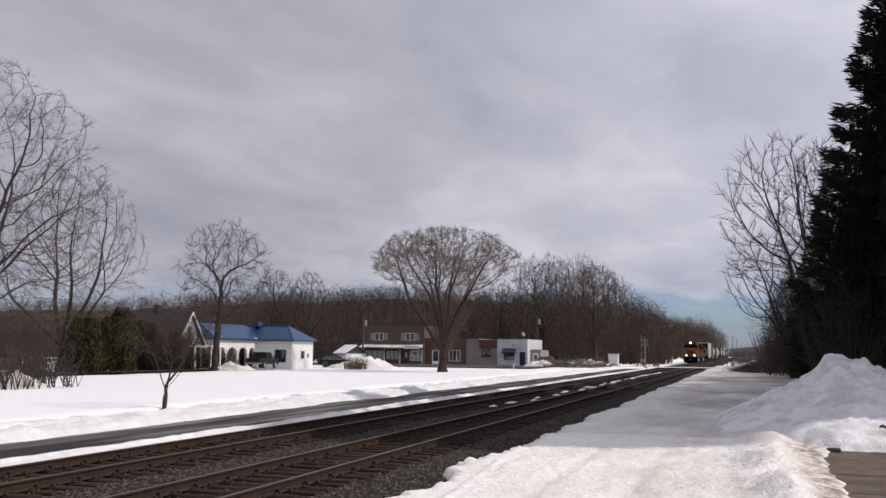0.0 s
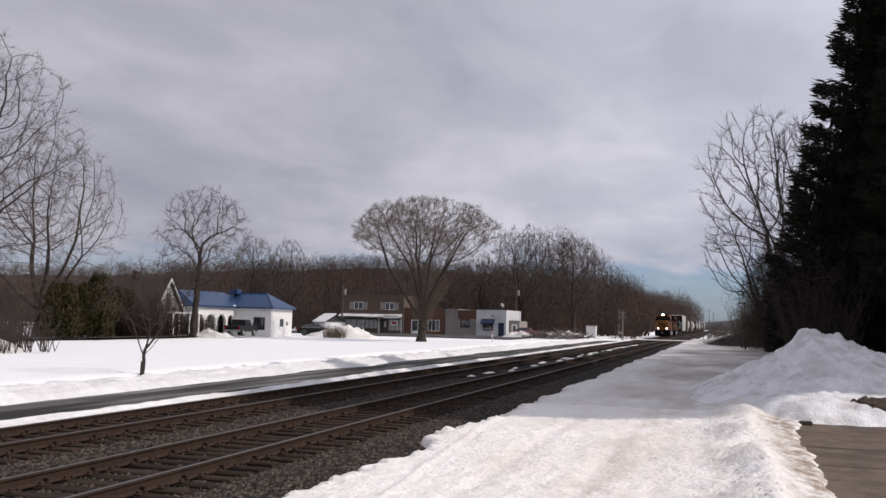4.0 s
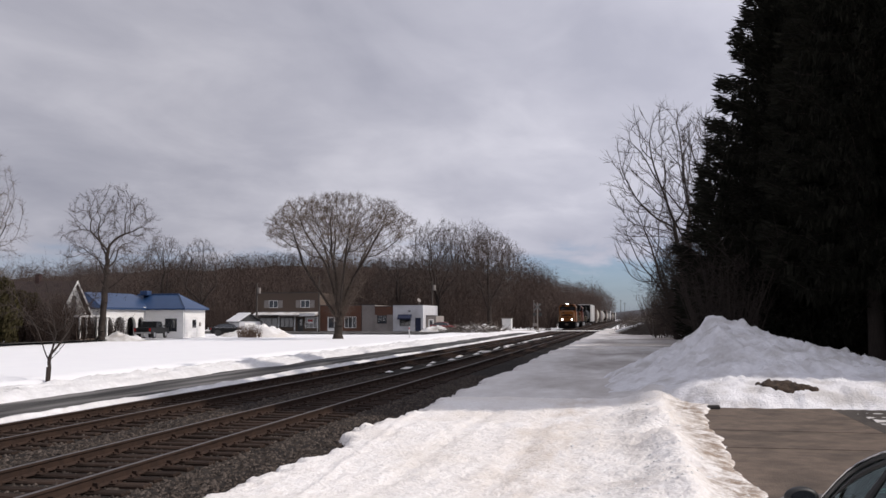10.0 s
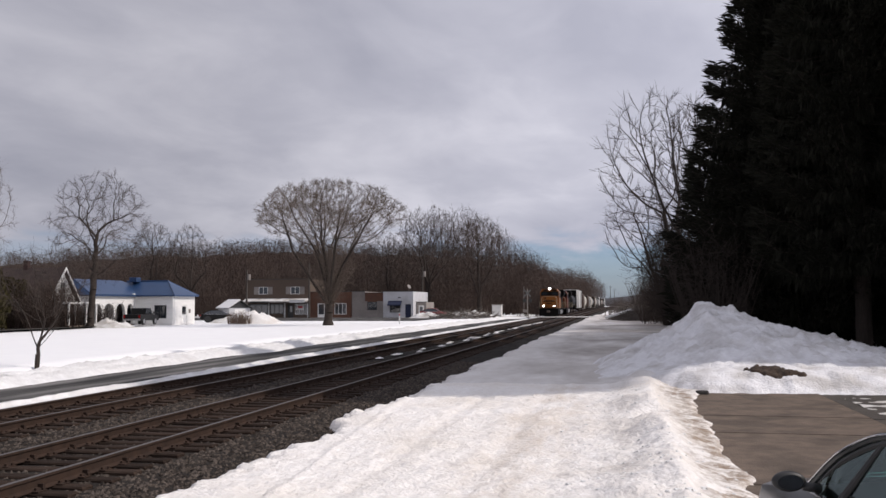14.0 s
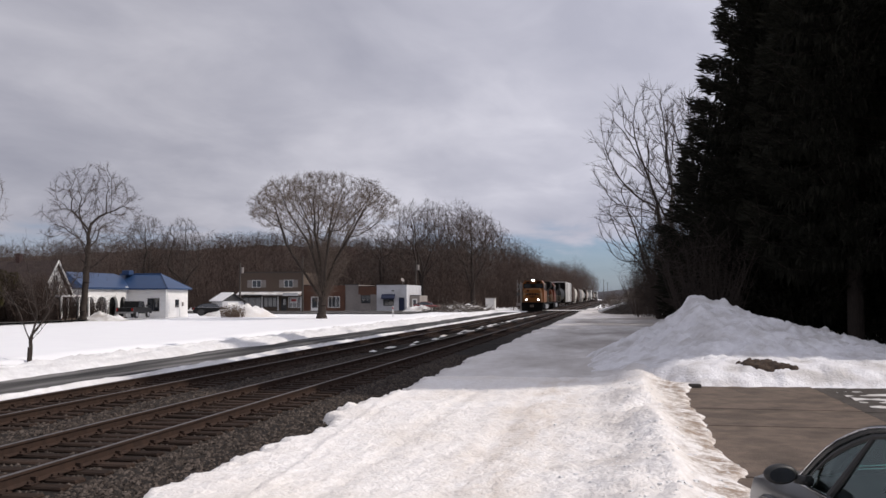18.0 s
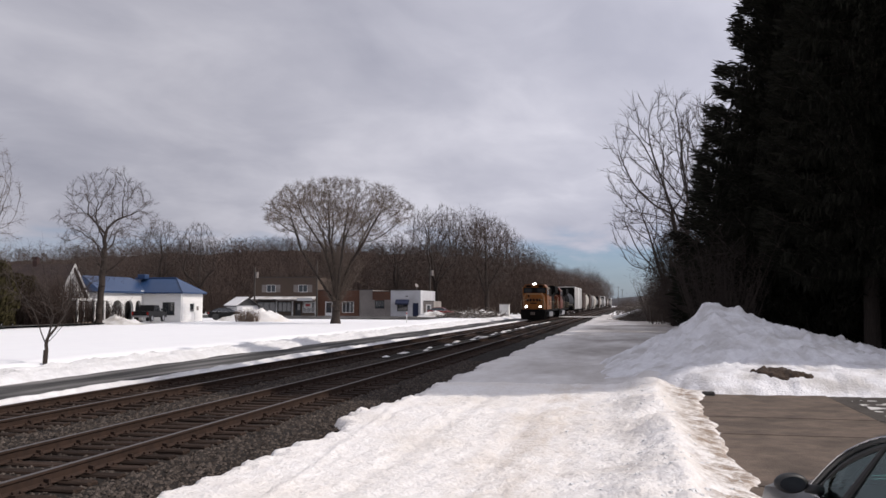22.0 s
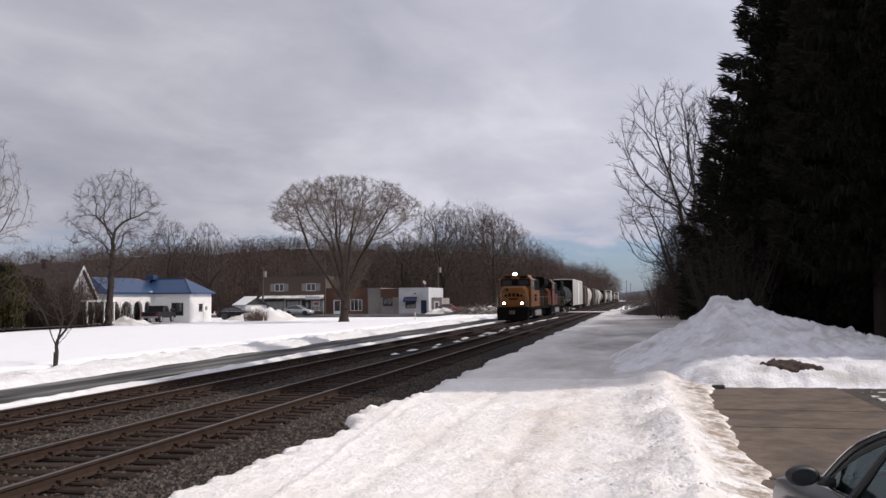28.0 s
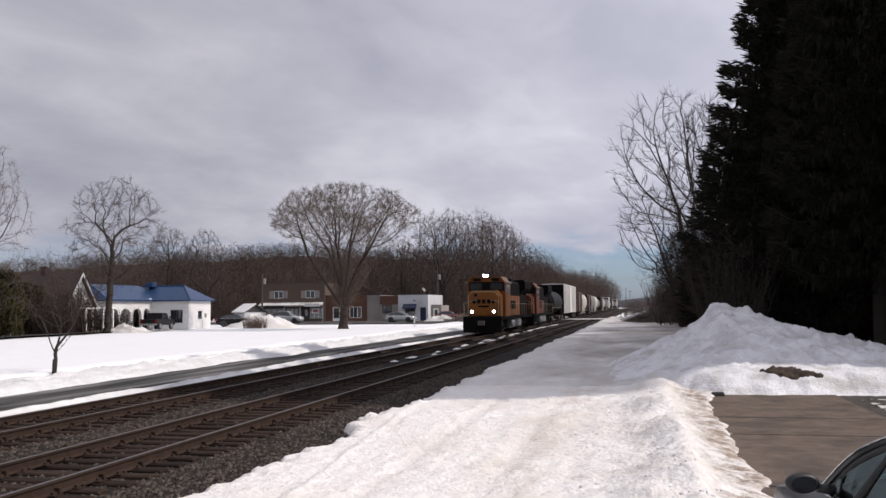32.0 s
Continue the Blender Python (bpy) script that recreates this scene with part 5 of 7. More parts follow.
part("canopy_snow", prism(bmesh.new(), [(SHOP_Y - 0.01, 3.155), (SHOP_Y - 0.01, 3.22), (SHOP_Y - 1.2, 2.80), (SHOP_Y - 1.24, 2.728)], "x", -60.85, -49.95), SNOW_DIRTY, a)
for x0_ in (-59.4, -56.9, -53.9, -51.4):
    part("shutter", B((x0_, x0_ + 0.7, SHOP_Y - 0.04, SHOP_Y - 0.004, 3.88, 5.12)), BLOCK_GREY, a, "pale grey shutter")
part("lettering_bar", B((-59.6, -56.4, SHOP_Y - 1.30, SHOP_Y - 1.255, 2.54, 2.74)), DARK_FRAME, a)
part("lettering_bar", B((-52.8, -50.2, SHOP_Y - 1.32, SHOP_Y - 1.255, 2.50, 3.0)), SIGN_WHITE, a)
for x in (-60.8, -56.8, -54.05, -50.05):
    part("pilaster", B((x - 0.12, x + 0.12, SHOP_Y - 0.12, SHOP_Y - 0.005, 0.05, 2.44)), SIGN_WHITE, a)
sg = part("window_sign", B((-52.0, -50.7, SHOP_Y - 0.16, SHOP_Y - 0.07, 1.35, 2.2)), SIGN_WHITE, a)
part("red_badge", B((-51.75, -50.95, SHOP_Y - 0.19, SHOP_Y - 0.165, 1.62, 1.98)), SIGN_RED, sg)
shop("shop", "single-storey shop with red-brown front", -49.8, -42.9, SHOP_Y + 0.3, 4.2, BRICK_RED,
     [(-48.6, -47.3, 0.1, 2.4, "white_door"), (-45.7, -43.7, 0.6, 2.4, "white")])
shop("shop", "narrow grey block shop front", -42.85, -40.65, SHOP_Y + 0.5, 4.25, BLOCK_GREY, [])
shop("shop", "shop with red-brown upper wall and grey base", -40.6, -37.55, SHOP_Y + 0.3, 4.0, BRICK_RED, [(-40.2, -38.6, 1.3, 2.6, "dark")])
part("lower_cladding", B((-40.6, -40.22, SHOP_Y + 0.22, SHOP_Y + 0.295, 0, 2.7), (-38.58, -37.55, SHOP_Y + 0.22, SHOP_Y + 0.295, 0, 2.7), (-40.2, -38.6, SHOP_Y + 0.22, SHOP_Y + 0.295, 0, 1.28)), BLOCK_GREY, bpy.data.objects["shop.003"])
w = shop("shop", "small white shop with dark blue awning and blue door", -37.5, -32.6, SHOP_Y, 4.2, SHOP_WHITE,
         [(-36.4, -34.7, 0.9, 2.3, "dark"), (-33.9, -32.95, 0.1, 2.2, "door")])
aw = bmesh.new()
prism(aw, [(SHOP_Y - 0.01, 2.75), (SHOP_Y - 0.7, 2.15), (SHOP_Y - 0.7, 1.95), (SHOP_Y - 0.62, 1.95), (SHOP_Y - 0.62, 2.1), (SHOP_Y - 0.01, 2.62)], "x", -36.65, -34.45)
part("awning", aw, BLUE_CLOTH, w, "dark blue cloth awning")
part("blue_leaf", B((-33.86, -32.99, SHOP_Y + 0.03, SHOP_Y + 0.05, 0.12, 2.15)), BLUE_CLOTH, w, "dark blue door leaf")
part("wall_lamp", B((-35.0, -34.6, SHOP_Y - 0.2, SHOP_Y - 0.004, 3.2, 3.35), bevel=0.03), DARK_FRAME, w)
dish = bmesh.new()
cyl(dish, (-33.4, SHOP_Y + 0.6, 4.2), (-33.4, SHOP_Y + 0.6, 5.0), 0.05, 0.05, 8)
cyl(dish, (-33.5, SHOP_Y + 0.55, 4.9), (-33.35, SHOP_Y + 0.45, 5.0), 0.10, 0.35, 14)
part("satellite_dish", dish, BLOCK_GREY, w)
an = shop("annex", "low lean-to beside the white shop", -32.5, -30.9, SHOP_Y + 2.0, 2.5, BLOCK_GREY, [(-32.2, -31.3, 0.1, 2.0, "white_door")], depth=6)


def shed():
    s = thing("garden_shed", "small white shed with snow on its dark gabled roof", "shed", at=pose(-53.4, 119.6, 0, 0, 0, -40))
    x0, x1, y0, y1, ze, zr = -1.9, 1.5, -1.6, 1.6, 1.75, 2.75
    yc = (y0 + y1) / 2
    bm = bmesh.new()
    prism(bm, [(y0, -0.1), (y1, -0.1), (y1, ze), (yc, zr - 0.1), (y0, ze)], "x", x0, x1)
    part("wall", bm, SHOP_WHITE, s)
    rb, sb = bmesh.new(), bmesh.new()
    for sg_, ya in ((-1, y0), (1, y1)):
        prism(rb, [(ya + sg_ * 0.3, ze - 0.14), (yc, zr), (yc, zr + 0.1), (ya + sg_ * 0.3, ze - 0.04)], "x", x0 - 0.25, x1 + 0.35)
    prism(sb, [(y0 - 0.28, ze - 0.02), (yc - 0.02, zr + 0.11), (yc - 0.02, zr + 0.24), (y0 - 0.28, ze + 0.1)], "x", x0 - 0.22, x1 + 0.3)
    part("roof", rb, DARK_FRAME, s)
    part("roof_snow", sb, SNOW_BANK, s)
    part("gable_panel", prism(bmesh.new(), [(y0 + 0.05, ze + 0.02), (y1 - 0.05, ze + 0.02), (yc, zr - 0.12)], "x", x1 + 0.005, x1 + 0.04), DARK_FRAME, s)
    part("door", B((x1 + 0.005, x1 + 0.05, -0.8, 0.8, 0.0, 1.6)), WHITE_TRIM, s)
    return s


shed()


# ---- poles and posts ----
def utility_pole(x, y, h, arms, label, can=False):
    p = thing("utility_pole", label, "pole", "utility poles", at=pose(x, y, 0))
    part("pole", cyl(bmesh.new(), (0, 0, -0.3), (0, 0, h), 0.17, 0.11, 10), WOODPOLE, p)
    for z in arms:
        part("crossarm", B((-1.1, 1.1, -0.06, 0.06, z - 0.06, z + 0.06)), WOODPOLE, p)
    if can:
        part("transformer", cyl(bmesh.new(), (0.35, 0, h - 1.6), (0.35, 0, h - 0.7), 0.24, 0.24, 12), BLOCK_GREY, p)
    return p


utility_pole(-47.3, 133.2, 8.6, [], "weathered wooden utility pole before the shops")
utility_pole(-56.8, 131.5, 7.6, [], "wooden utility pole with a grey transformer", True)
utility_pole(-33.1, 149.6, 8.4, [], "wooden utility pole with a grey transformer", True)
utility_pole(-7.3, 560, 12.8, [12.0], "tall utility pole far along the line")
utility_pole(-5.1, 575, 11.3, [10.6], "tall utility pole far along the line")


def relay_cabinet(x, y):
    c = thing("relay_cabinet", "pale metal railway relay cabinet beside the crossing", "cabinet", at=pose(x, y, 0))
    part("plinth", B((-0.85, 0.85, -0.7, 0.7, -0.1, 0.15)), CONCRETE, c)
    part("body", B((-0.75, 0.75, -0.6, 0.6, 0.15, 2.0), bevel=0.03), SIGN_WHITE, c)
    part("door", B((-0.62, 0.62, -0.63, -0.603, 0.3, 1.85), bevel=0.008), SIGN_WHITE, c)
    part("cap", B((-0.85, 0.85, -0.7, 0.7, 2.0, 2.12), bevel=0.03), BLOCK_GREY, c)
    return c


relay_cabinet(-19.6, 143.5)


def crossing_signal(x, y):
    c = thing("crossing_signal", "grey crossing signal mast with dark lamp heads", "signal", "crossing signals", at=pose(x, y, 0))
    part("mast", cyl(bmesh.new(), (0, 0, -0.1), (0, 0, 4.6), 0.09, 0.08, 10), BLOCK_GREY, c)
    for s in (-1, 1):
        part("lamp_head", cyl(bmesh.new(), (s * 0.45, -0.05, 2.7), (s * 0.45, -0.2, 2.7), 0.30, 0.30, 14), DARK_FRAME, c)
        bm = bmesh.new()
        box(bm, -0.75, 0.75, -0.03, 0.03, -0.11, 0.11)
        bmesh.ops.transform(bm, matrix=Matrix.Translation((0, -0.12 - 0.05 * (s > 0), 3.9)) @ Matrix.Rotation(s * radians(45), 4, "Y"), verts=bm.verts)
        part("crossbuck_blade", bm, mat("weathered_sign_back", (0.16, 0.16, 0.155), (0.11, 0.11, 0.105), scale=6, rough=0.7), c, "unpainted grey back of the blade")
    part("base", cyl(bmesh.new(), (0, 0, -0.1), (0, 0, 0.5), 0.25, 0.2, 10), BLOCK_GREY, c)
    part("gate_arm", B((-0.62, -0.54, -0.1, 0.0, 1.0, 5.0)), BLOCK_GREY, c, "raised gate arm")
    part("gate_pivot", B((-0.75, -0.1, -0.15, 0.12, 0.8, 1.25), bevel=0.03), BLOCK_GREY, c)
    return c


crossing_signal(-15.2, 147.6)

mk = thing("marker_post", "thin pale marker post in the snow bank", "post", at=pose(-24.3, 98, 0))
part("post", B((-0.05, 0.05, -0.03, 0.03, -0.1, 1.25)), SIGN_WHITE, mk)
part("reflector", B((-0.06, 0.06, -0.045, -0.032, 0.95, 1.15)), SIGN_RED, mk)


# ---- heaps ----
def heap(name, cx, cy, rx, ry, h, seed, material, label, category="snow pile"):
    n, m = 36, 14
    verts, faces = [(cx, cy, h * (1 + 0.2 * fbm(cx, cy, 1.0, 3, seed)))], []
    for i in range(1, m + 1):
        f = i / m
        for k in range(n):
            a = 6.28318 * k / n
            x, y = cx + rx * f * math.cos(a) * (1 + 0.2 * fbm(math.cos(a), math.sin(a), 1.5, 3, seed)), cy + ry * f * math.sin(a)
            z = h * (1 - f ** 1.6) * (1 + 0.45 * fbm(x, y, 0.9, 4, seed)) + 0.08 * fbm(x, y, 2.5, 3, seed) - 0.1 * f
            verts.append((x, y, z))
    for k in range(n):
        faces.append((0, 1 + k, 1 + (k + 1) % n))
    for i in range(m - 1):
        for k in range(n):
            a, b = 1 + i * n + k, 1 + i * n + (k + 1) % n
            faces.append((a, a + n, b + n, b))
    return tagged(mesh_part(name, verts, faces, material, None, True), label, category, kind="stuff")


heap("snow_pile", -43.8, 103, 4.2, 2.5, 1.35, 3, SNOW, "bright ploughed snow pile before the shed")
heap("snow_pile", -47.5, 104, 2.6, 2.0, 0.9, 4, SNOW_DIRTY, "dirty snow pile beside the house")
heap("snow_pile", -54.5, 79.0, 3.4, 2.2, 1.1, 5, SNOW_DIRTY, "dirty snow pile before the porch")
heap("snow_pile", -49.2, 81.0, 3.0, 2.2, 0.7, 15, SNOW_DIRTY, "dirty snow pile beside the street")
heap("snow_pile", -22.8, 137, 5.5, 3.0, 1.15, 6, SNOW_DIRTY, "grey dirty snow pile at the crossing")
heap("snow_pile", -29.5, 136, 3.2, 2.0, 1.0, 7, SNOW_DIRTY, "grey snow pile beside the lean-to")
heap("snow_pile", -38.6, 40, 2.8, 2.4, 0.95, 8, SNOW_DIRTY, "brown snow and brush pile at the field's edge")
heap("brush_pile", 2.2, 123, 3.6, 7.5, 1.2, 9, mat("brush_heap", (0.12, 0.10, 0.085), (0.06, 0.05, 0.045), scale=2, rough=0.95, bump=0.9), "heap of brush and broken timber beside the path", "brush pile")
thicket("dead_weeds", -44.5, -42.3, 97.5, 99.5, 1.5, 90, 9, "dry brown weeds in the snow", mat("dry_weeds", (0.20, 0.14, 0.10), (0.13, 0.09, 0.065), scale=3, rough=1.0))
thicket("dead_weeds", -40, -35.5, 37, 43, 2.6, 120, 10, "bare bushes at the field's edge")
lg = thing("fallen_board", "pale broken board lying on the brush heap", "timber", at=pose(-0.5, 118.5, 0.9, 0, -16, 25))
part("board", B((-1.9, 1.9, -0.35, 0.35, -0.12, 0.12), bevel=0.03), SIGN_WHITE, lg)


# ---- train ----
ORANGE = mat("loco_orange", (0.235, 0.080, 0.009), (0.165, 0.053, 0.008), scale=3, rough=0.45, stain=(0.13, 0.060, 0.022), sscale=0.8, samount=0.55, spec=0.2)
RED_ORANGE = mat("loco_red_orange", (0.125, 0.024, 0.007), (0.09, 0.018, 0.006), scale=3, rough=0.5, stain=(0.09, 0.03, 0.014), sscale=0.8, samount=0.5, spec=0.2)
LOCO_BLACK = mat("loco_black", (0.006, 0.0057, 0.0055), (0.009, 0.0083, 0.0078), scale=4, rough=0.8, stain=(0.014, 0.012, 0.010), sscale=0.9, samount=0.4, spec=0.05)
LOCO_YELLOW = mat("loco_yellow", (0.68, 0.42, 0.05), (0.58, 0.34, 0.04), scale=4, rough=0.5)
TANK_GREY = mat("fuel_tank_grey", (0.30, 0.31, 0.33), (0.22, 0.225, 0.235), scale=3, rough=0.5, stain=(0.12, 0.10, 0.09), sscale=1.2, samount=0.5)
RAILING = mat("railing_paint", (0.30, 0.25, 0.16), (0.22, 0.185, 0.12), scale=5, rough=0.5)
BOX_WHITE = mat("boxcar_white", (0.66, 0.65, 0.63), (0.54, 0.53, 0.51), scale=1.5, rough=0.6, stain=(0.30, 0.27, 0.24), sscale=0.6, samount=0.6, stretch=(1, 1, 0.3))
BOX_BROWN = mat("boxcar_brown", (0.10, 0.062, 0.045), (0.072, 0.046, 0.036), scale=2, rough=0.8, stain=(0.05, 0.038, 0.033), sscale=0.7, samount=0.5)
HOP_CREAM = mat("hopper_cream", (0.52, 0.49, 0.43), (0.42, 0.39, 0.34), scale=1.5, rough=0.6, stain=(0.34, 0.28, 0.22), sscale=0.7, samount=0.5)
HOP_GREY = mat("hopper_grey", (0.21, 0.205, 0.195), (0.15, 0.147, 0.14), scale=1.5, rough=0.65, stain=(0.20, 0.17, 0.15), sscale=0.7, samount=0.5)
TANK_BLUEGREY = mat("tank_car_grey", (0.014, 0.014, 0.015), (0.010, 0.010, 0.011), spec=0.08, scale=1.2, rough=0.6, stain=(0.03, 0.027, 0.025), sscale=0.6, samount=0.5)
TANK_BLACK = mat("tank_car_black", (0.030, 0.030, 0.031), (0.05, 0.048, 0.045), scale=2, rough=0.5)
STEEL = mat("wheel_steel", (0.13, 0.10, 0.085), (0.08, 0.062, 0.055), scale=6, rough=0.6, metal=0.4)
CAB_GLASS = mat("cab_glass", (0.006, 0.007, 0.008), (0.009, 0.010, 0.011), scale=3, rough=0.25, spec=0.25)
HEADLAMP = glow("lit_headlamp", (1.0, 0.97, 0.93), 14.0)
DITCH = glow("lit_ditch_lamp", (1.0, 0.96, 0.92), 12.0)

WHEELSETS = []


def wheelset(parent, y, r):
    """An axle with two flanged wheels; it turns about its own axis."""
    bm = bmesh.new()
    cyl(bm, (-0.9, 0, 0), (0.9, 0, 0), 0.09, 0.09, 8)
    for s in (-1, 1):
        cyl(bm, (s * 0.70, 0, 0), (s * 0.83, 0, 0), r, r, 20)
        cyl(bm, (s * 0.67, 0, 0), (s * 0.70, 0, 0), r + 0.028, r + 0.028, 20)
        for k in range(4):
            a = k * math.pi / 2
            box(bm, *sorted((s * 0.83, s * 0.845)), math.cos(a) * r * 0.6 - 0.05, math.cos(a) * r * 0.6 + 0.05, math.sin(a) * r * 0.6 - 0.05, math.sin(a) * r * 0.6 + 0.05)
    w = part("wheelset", bm, STEEL, parent)
    w.location = (0, y, r)
    WHEELSETS.append((w, y, r))
    return w


def truck(parent, yc, axles, r, gap):
    bm = bmesh.new()
    half = gap * (axles - 1) / 2 + 0.45
    for s in (-1, 1):
        x0, x1 = sorted((s * 0.98, s * 1.12))
        box(bm, x0, x1, yc - half, yc + half, r + 0.12, r + 0.36)
        for k in range(axles):
            y = yc + (k - (axles - 1) / 2) * gap
            box(bm, x0 - 0.02, x1 + 0.02, y - 0.2, y + 0.2, r - 0.16, r + 0.18)
        for k in range(axles - 1):
            y = yc + (k - (axles - 2) / 2) * gap
            box(bm, x0, x1, y - 0.28, y + 0.28, r - 0.1, r + 0.12)
    box(bm, -0.98, 0.98, yc - 0.25, yc + 0.25, r + 0.05, r + 0.3)
    part("truck_frame", bm, LOCO_BLACK if axles == 3 else STEEL, parent)
    for k in range(axles):
        wheelset(parent, yc + (k - (axles - 1) / 2) * gap, r)


def loco(label, body, stripe, lights, dark):
    """Wide-cab diesel; its front coupler at the origin, body towards +Y."""
    t = thing("locomotive", label, "locomotive", "locomotives")
    part("frame", B((-1.52, 1.52, 0.9, 21.3, 1.10, 1.34), (-0.9, 0.9, 0.7, 21.5, 0.85, 1.10)), LOCO_BLACK, t)
    bm = bmesh.new()
    prism(bm, [(-1.5, 0.45), (-1.42, 0.12), (1.42, 0.12), (1.5, 0.45), (1.5, 1.0), (-1.5, 1.0)], "y", 0.45, 0.62)
    prism(bm, [(-1.45, 0.12), (0, 0.10), (1.45, 0.12), (1.45, 0.75), (0, 0.8), (-1.45, 0.75)], "y", 0.25, 0.46)
    part("snow_plough", bm, LOCO_BLACK, t)
    part("pilot", B((-1.52, 1.52, 0.62, 0.98, 0.55, 1.36), bevel=0.03), LOCO_BLACK, t)
    part("coupler", B((-0.16, 0.16, -0.05, 0.5, 0.72, 1.0), (-0.25, 0.25, -0.12, 0.2, 0.68, 1.02), bevel=0.03), STEEL, t)
    for s in (-1, 1):
        part("step_well", B(*[(*sorted((s * 1.05, s * 1.5)), 0.99 + 0.0 * k, 1.45, 0.35 + 0.28 * k, 0.39 + 0.28 * k) for k in range(4)]), LOCO_BLACK, t)
    # nose with chamfered edges
    nb = bmesh.new()
    prism(nb, [(-1.30, 1.34), (1.30, 1.34), (1.30, 2.95), (0.95, 3.38), (-0.95, 3.38), (-1.30, 2.95)], "y", 1.25, 2.7)
    bmesh.ops.bevel(nb, geom=[e for e in nb.edges if all(v.co.y < 1.3 for v in e.verts)], offset=0.12, segments=2, affect="EDGES")
    nose = part("nose", nb, body, t)
    part("nose_door", B((-0.32, 0.32, 1.225, 1.252, 1.40, 3.2), bevel=0.008), body, nose)
    for x0, x1, z0, z1 in ((-0.86, -0.60, 2.05, 2.45), (-0.50, -0.22, 2.05, 2.45), (-0.12, 0.16, 2.05, 2.45), (0.28, 0.56, 2.05, 2.45), (0.66, 0.86, 2.05, 2.45)):
        z0, z1 = z0 + 0.30, z1 + 0.22
        part("emblem_bar", B((x0, x1, 1.20, 1.222, z0, z1)), stripe, nose)
    part("emblem_bar", B((-0.42, 0.42, 1.20, 1.222, 2.05, 2.2)), stripe, nose)
    part("bell_cover", cyl(bmesh.new(), (-0.62, 1.26, 3.02), (-0.62, 1.20, 3.02), 0.13, 0.13, 14), LOCO_BLACK, nose)
    edge = [(-1.16, 1.16, 1.40), (-1.18, 1.16, 2.90), (-0.88, 1.16, 3.27), (0.88, 1.16, 3.27), (1.18, 1.16, 2.90), (1.16, 1.16, 1.40)]
    part("nose_stripe", tube(bmesh.new(), [(x * 1.03, 1.245, z) for x, y, z in edge], 0.035, 6), RAILING, nose, "cream edge stripe")
    # pale strips colour in the sun's glint along the cab roof edges
    for s in (-1, 1):
        part("sunlit_edge_strip", B((*sorted((s * 1.50, s * 1.62)), 2.40, 5.65, 3.99, 4.09), bevel=0.02), RAILING, t, "pale strip for the sunlit cab roof edge")
    # cab
    cb = bmesh.new()
    prism(cb, [(-1.53, 1.34), (1.53, 1.34), (1.53, 4.02), (1.18, 4.45), (-1.18, 4.45), (-1.53, 4.02)], "y", 2.7, 5.5)
    cab = part("cab", cb, body, t)
    part("cab_roof", prism(bmesh.new(), [(-1.56, 3.97), (-1.20, 4.49), (1.20, 4.49), (1.56, 3.97), (1.50, 3.97), (1.17, 4.455), (-1.17, 4.455), (-1.50, 3.97)], "y", 2.45, 5.6), body, cab)
    part("window_band", prism(bmesh.new(), [(-1.44, 3.36), (1.44, 3.36), (1.44, 3.96), (1.30, 4.08), (-1.30, 4.08), (-1.44, 3.96)], "y", 2.66, 2.697), LOCO_BLACK, cab)
    for x0, x1 in ((-1.32, -0.34), (0.34, 1.32)):
        part("windscreen", B((x0, x1, 2.635, 2.657, 3.44, 3.98), bevel=0.008), CAB_GLASS, cab)
    part("number_board", B((-1.05, -0.42, 2.60, 2.70, 4.13, 4.35)), LOCO_BLACK, cab)
    part("number_board", B((0.42, 1.05, 2.60, 2.70, 4.13, 4.35)), LOCO_BLACK, cab)
    lamp = part("headlight_housing", B((-0.34, 0.34, 2.50, 2.95, 4.36, 4.72), bevel=0.04), LOCO_BLACK, cab)
    for x in (-0.10, 0.10):
        part("headlight", cyl(bmesh.new(), (x, 2.50, 4.54), (x, 2.46, 4.54), 0.115, 0.115, 16), HEADLAMP if lights else WINDOW, lamp)
    for s in (-1, 1):
        for y0, y1 in ((3.0, 3.85), (4.05, 4.9)):
            part("side_window", B((*sorted((s * 1.532, s * 1.55)), y0, y1, 3.15, 3.85)), WINDOW, cab)
        d = part("ditch_light", cyl(bmesh.new(), (s * 0.86, 1.05, 1.72), (s * 0.86, 0.90, 1.72), 0.13, 0.13, 16), LOCO_BLACK, t)
        part("ditch_lens", cyl(bmesh.new(), (s * 0.86, 0.898, 1.72), (s * 0.86, 0.88, 1.72), 0.12, 0.12, 16), DITCH if lights else WINDOW, d)
        # handrails
        hb = bmesh.new()
        tube(hb, [(s * 1.5, 0.95, 0.6), (s * 1.5, 0.95, 2.35), (s * 1.05, 1.05, 2.55), (s * 0.55, 1.1, 2.65)], 0.022, 6)
        for k in range(9):
            y = 6.2 + k * 1.75
            cyl(hb, (s * 1.5, y, 1.34), (s * 1.5, y, 2.35), 0.013, 0.013, 6)
        tube(hb, [(s * 1.5, 5.6, 2.35), (s * 1.5, 20.6, 2.35), (s * 1.5, 21.2, 1.4)], 0.015, 6)
        part("handrail", hb, RAILING, t)
        part("sill_stripe", B((*sorted((s * 1.522, s * 1.535)), 0.95, 21.3, 1.12, 1.32)), LOCO_BLACK, t, "black sill stripe")
        part("fuel_tank", B((*sorted((s * 0.02, s * 1.38)), 8.2, 13.6, 0.38, 1.06), bevel=0.10), TANK_GREY, t, "grey fuel tank")
        part("air_reservoir", cyl(bmesh.new(), (s * 1.3, 6.6, 0.8), (s * 1.3, 8.0, 0.8), 0.2, 0.2, 12), TANK_GREY, t)
    # hood
    hd = bmesh.new()
